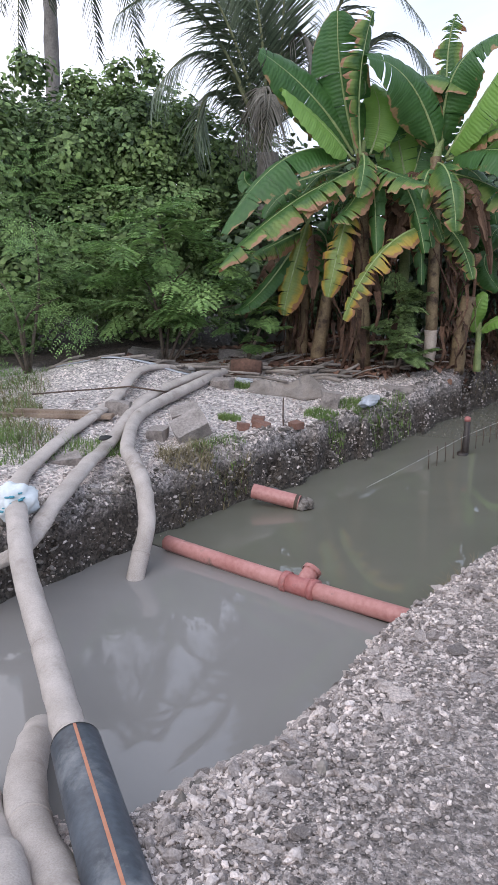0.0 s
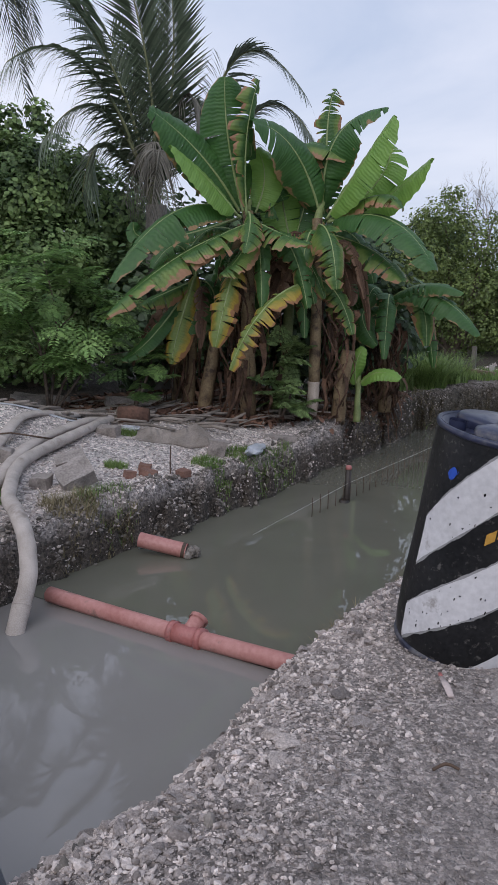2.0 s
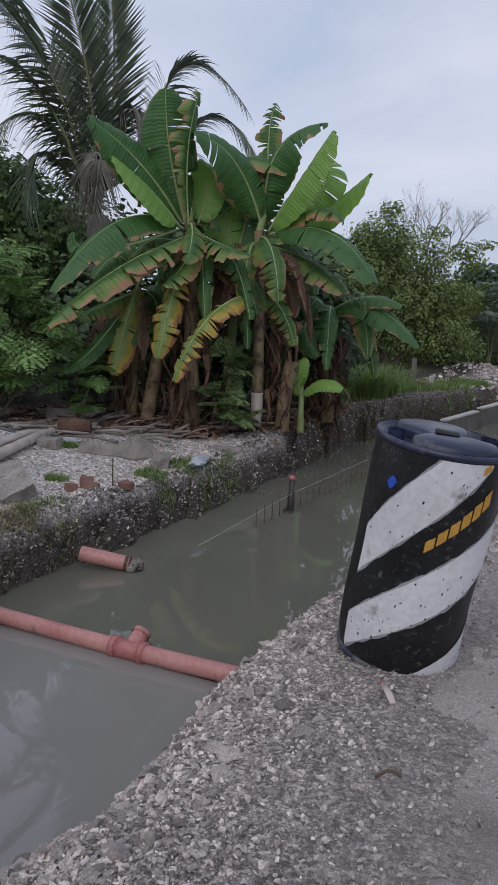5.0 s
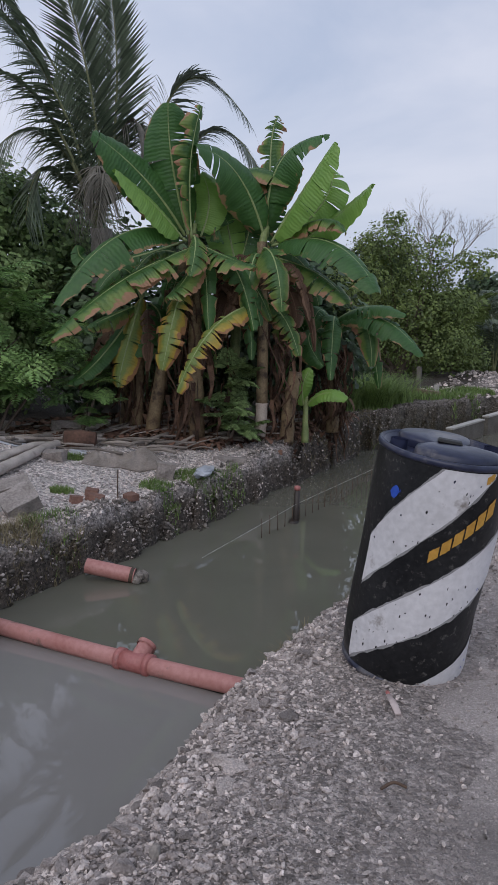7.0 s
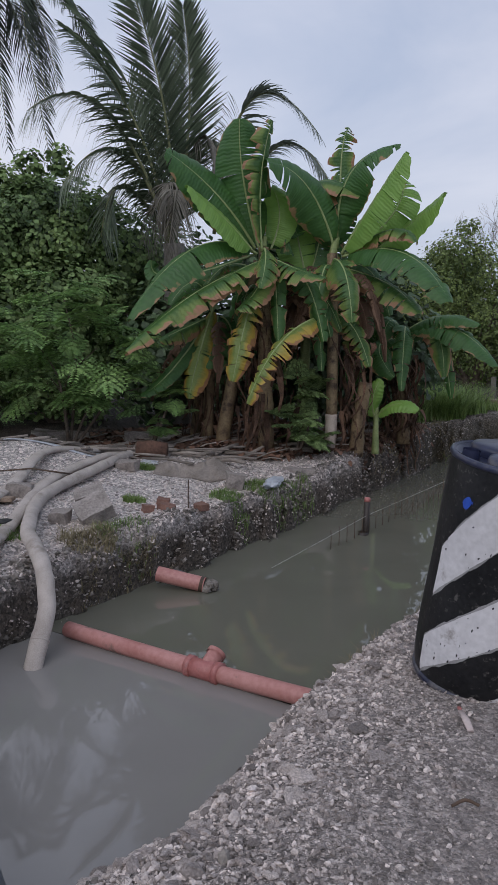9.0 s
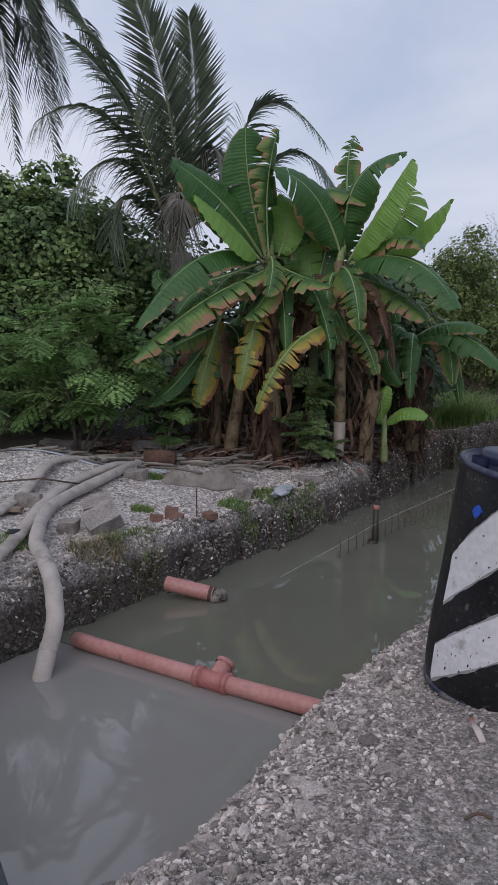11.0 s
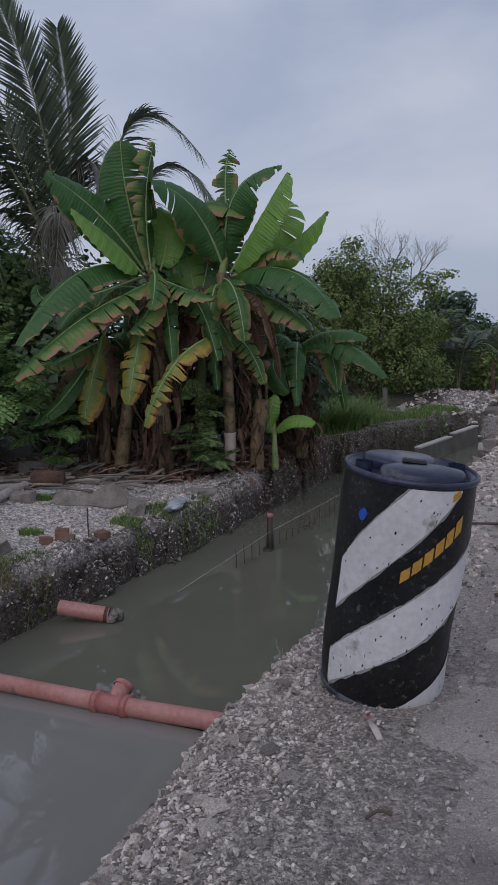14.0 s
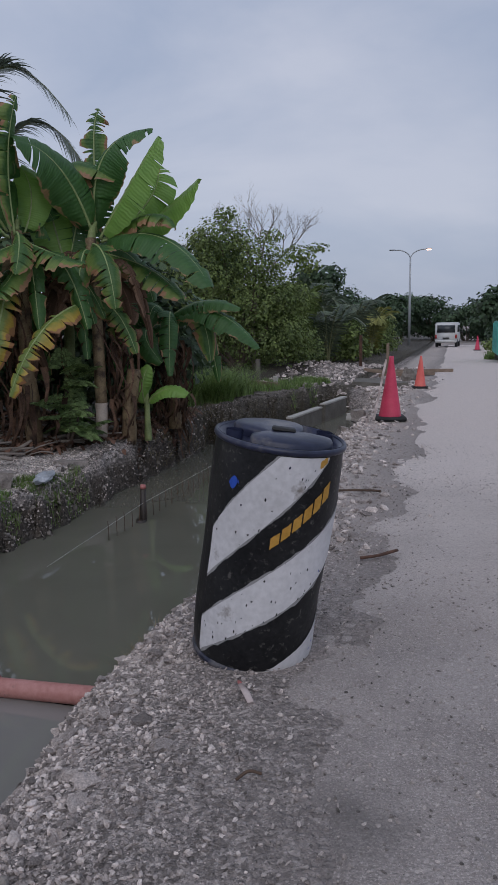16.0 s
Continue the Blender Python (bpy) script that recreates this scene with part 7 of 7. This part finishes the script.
grass_patch("grass", [(2.6, 28, 0.8), (2.2, 34, 0.8), (3.0, 40, 1.2)], 2500, 0.35, GRASS, "green grass on the road verge", 9, 0.02)

grass_patch("grass", [(-2.95, 11.8, 0.25), (-2.75, 12.8, 0.25), (-2.6, 13.8, 0.25), (-2.5, 14.8, 0.3), (-3.2, 10.8, 0.3)], 3000, 0.20, GRASS, "straggling grass hanging over the far bank edge", 17, 0.006, 1.0)

# ---- litter, twigs and rubble ----
rng_l = random.Random(5)
verts, faces = [], []
for _ in range(6500):
    x = rng_l.uniform(-7.2, -3.55)
    y = 11.75 + x + rng_l.triangular(-0.5, 2.8, 0.5)
    if y - 0.6 * x < 9.75 + 0.25 * wob(x, y, 2.0):
        continue
    z = height(x, y) + rng_l.uniform(0.0, 0.05)
    a, ln, w, tilt = rng_l.uniform(0, 6.3), rng_l.uniform(0.05, 0.22), rng_l.uniform(0.012, 0.05), rng_l.uniform(-0.3, 0.5)
    dx, dy = math.cos(a), math.sin(a)
    i = len(verts)
    for k in range(4):
        t = k / 3 - 0.5
        ww = w * (1 - 3 * t * t)
        c = (x + dx * ln * t, y + dy * ln * t, z + ln * tilt * t + 0.02 * math.cos(t * 4))
        verts += [(c[0] - dy * ww, c[1] + dx * ww, c[2]), (c[0] + dy * ww, c[1] - dx * ww, c[2] + ww * 0.6)]
    for k in range(3):
        faces.append((i + 2 * k, i + 2 * k + 1, i + 2 * k + 3, i + 2 * k + 2))
tagged(part_mesh("leaf_litter", raw("leaf_litter", verts, faces), LITTER), "brown dry leaf litter under the plants", "leaf litter", kind="stuff")
bm = bmesh.new()
for _ in range(190):
    x = rng_l.uniform(-6.8, -4.2)
    y = 11.7 + x + rng_l.uniform(-0.4, 1.8)
    a, ln = rng_l.gauss(0.75, 0.5), rng_l.uniform(0.2, 0.9)
    p, q = Vector(on(x, y, 0.02)), Vector(on(x + math.cos(a) * ln, y + math.sin(a) * ln, rng_l.uniform(0.02, 0.12)))
    tube(bm, [p, p.lerp(q, 0.5) + Vector((0, 0, 0.02)), q], rng_l.uniform(0.006, 0.022), 6)
tagged(part("dead_branches", bm, TWIG), "grey dead branches and twigs on the ground", "branches", kind="stuff")

ICO = bmesh.new()
bmesh.ops.create_icosphere(ICO, subdivisions=1, radius=0.5)
ico_v = np.array([v.co[:] for v in ICO.verts])
ico_f = [[v.index for v in f.verts] for f in ICO.faces]
ICO.free()


def rubble(name, spots, mat, label, seed):
    """Small angular stones at (x, y, lift, size)."""
    rng = np.random.default_rng(seed)
    n = len(spots)
    size = np.array([p[3] for p in spots])[:, None, None]
    place = np.array([(x, y, height(x, y) + lift + s * 0.12) for x, y, lift, s in spots])
    turn, _ = np.linalg.qr(rng.normal(0, 1, (n, 3, 3)))
    shape = ico_v[None] * (1 + rng.uniform(-0.34, 0.30, (n, 12, 1))) * rng.uniform((0.9, 0.6, 0.42), (1.4, 1.0, 0.8), (n, 3))[:, None]
    shape = np.einsum("nij,nkj->nki", turn, shape) * np.array([1, 1, 0.75])
    verts = (shape * size + place[:, None]).reshape(-1, 3)
    corners = (np.array(ico_f)[None] + 12 * np.arange(n)[:, None, None]).reshape(-1, 3)
    me = bpy.data.meshes.new(name)
    me.from_pydata(verts.tolist(), [], corners.tolist())
    me.update()
    ob = part_mesh(name, me, mat, None, "", False)
    return tagged(ob, label, "gravel", kind="stuff")


rs = np.random.default_rng(12)


def bank_spots(n, y0, y1, s0, s1, power=1.0, wide=0.44):
    out = []
    for _ in range(n):
        y = y0 + (y1 - y0) * rs.random() ** power
        x = right_edge(y) - 0.42 + abs(rs.normal(0, wide))
        if x < 0.3:
            out.append((x, y, 0.0, s0 + (s1 - s0) * rs.random() ** 2.8))
    return out


rubble("gravel", bank_spots(32000, 0.85, 5.6, 0.004, 0.030, 1.25), STONE, "pale coral gravel along the road edge", 1)
rubble("gravel", bank_spots(1900, 0.95, 6.0, 0.014, 0.055, 1.3, 0.30), STONE, "larger broken coral pieces along the road edge", 11)
rubble("gravel", bank_spots(9000, 4.5, 20.0, 0.015, 0.09, 1.5), STONE, "pale coral rubble along the trench", 2)
rubble("gravel", [(rs.uniform(-1.0, 2.2), 0.8 + 8 * rs.random() ** 1.6, 0.008, 0.003 + 0.017 * rs.random() ** 2.5) for _ in range(22000)], ROAD_GRIT, "fine scattered grit on the road", 3)
rubble("gravel", [(rs.uniform(-0.6, 1.5), 0.8 + 7 * rs.random() ** 1.5, 0.010, rs.uniform(0.004, 0.016)) for _ in range(420)], STONE_DARK, "dark pebbles scattered on the road", 4)
rubble("rubble", [(left_edge(y) + rs.uniform(-0.34, 0.02), y, rs.uniform(-0.02, 0.02), 0.008 + 0.045 * rs.random() ** 3) for y in rs.uniform(1.9, 16.0, 17000)], STONE_DARK, "dark soil lumps and stones in the cut bank", 5)
rubble("rubble", [(left_edge(y) + rs.uniform(-0.30, -0.02), y, 0.0, 0.006 + 0.022 * rs.random() ** 2) for y in rs.uniform(1.9, 12.0, 7000)], STONE, "pale grains bedded in the cut bank", 12)
rubble("rubble", [(left_edge(y) + rs.uniform(-0.80, -0.10), y, -0.004, 0.006 + 0.034 * rs.random() ** 3) for y in rs.uniform(1.9, 11.5, 14000)], STONE, "pale coral stones along the bank edge", 6)
rubble("rubble", [(rs.uniform(-5.6, -3.6), rs.uniform(2.4, 7.2), -0.003, 0.005 + 0.04 * rs.random() ** 5) for _ in range(12000)], STONE, "pale coral stones strewn over the bank", 7)
rubble("rubble", [(rs.normal(-1.95, 0.28), rs.normal(1.22, 0.18), 0.0, 0.012 + 0.06 * rs.random() ** 2) for _ in range(1500)], STONE, "coral rubble under the hoses", 8)
rubble("rubble", [(rs.normal(-1.98, 0.30), rs.normal(1.22, 0.18), 0.0, 0.012 + 0.05 * rs.random() ** 2) for _ in range(1000)], STONE_DARK, "muddy rubble under the hoses", 9)
rubble("rubble", [(rs.uniform(-4.2, -0.8), rs.uniform(15, 26), 0.0, 0.03 + 0.13 * rs.random() ** 3) for _ in range(2600)], STONE, "pale rubble heaps beyond the trench", 10)

# single coral stones along the water edge
shapes = [rock_mesh("coral_stone", k, (1.0, 0.55 + 0.08 * (k % 5), 0.40 + 0.06 * (k % 4)), 2, 0.55) for k in range(10)]
for me in shapes:
    me.materials.append(STONE)
for k in range(230):
    y = 1.1 + 5.2 * rs.random() ** 1.5
    x = right_edge(y) - 0.30 + abs(rs.normal(0, 0.30))
    s = 0.028 + 0.050 * rs.random() ** 2
    ob = new("coral_stone", shapes[k % 10])
    ob.matrix_world = pose(x, y, height(x, y) + s * 0.10, rs.uniform(-20, 20), rs.uniform(-20, 20), rs.uniform(0, 360)) @ Matrix.Scale(s, 4)
    tagged(ob, "pale broken coral stone on the gravel bank", "stone", "coral stones on the bank")
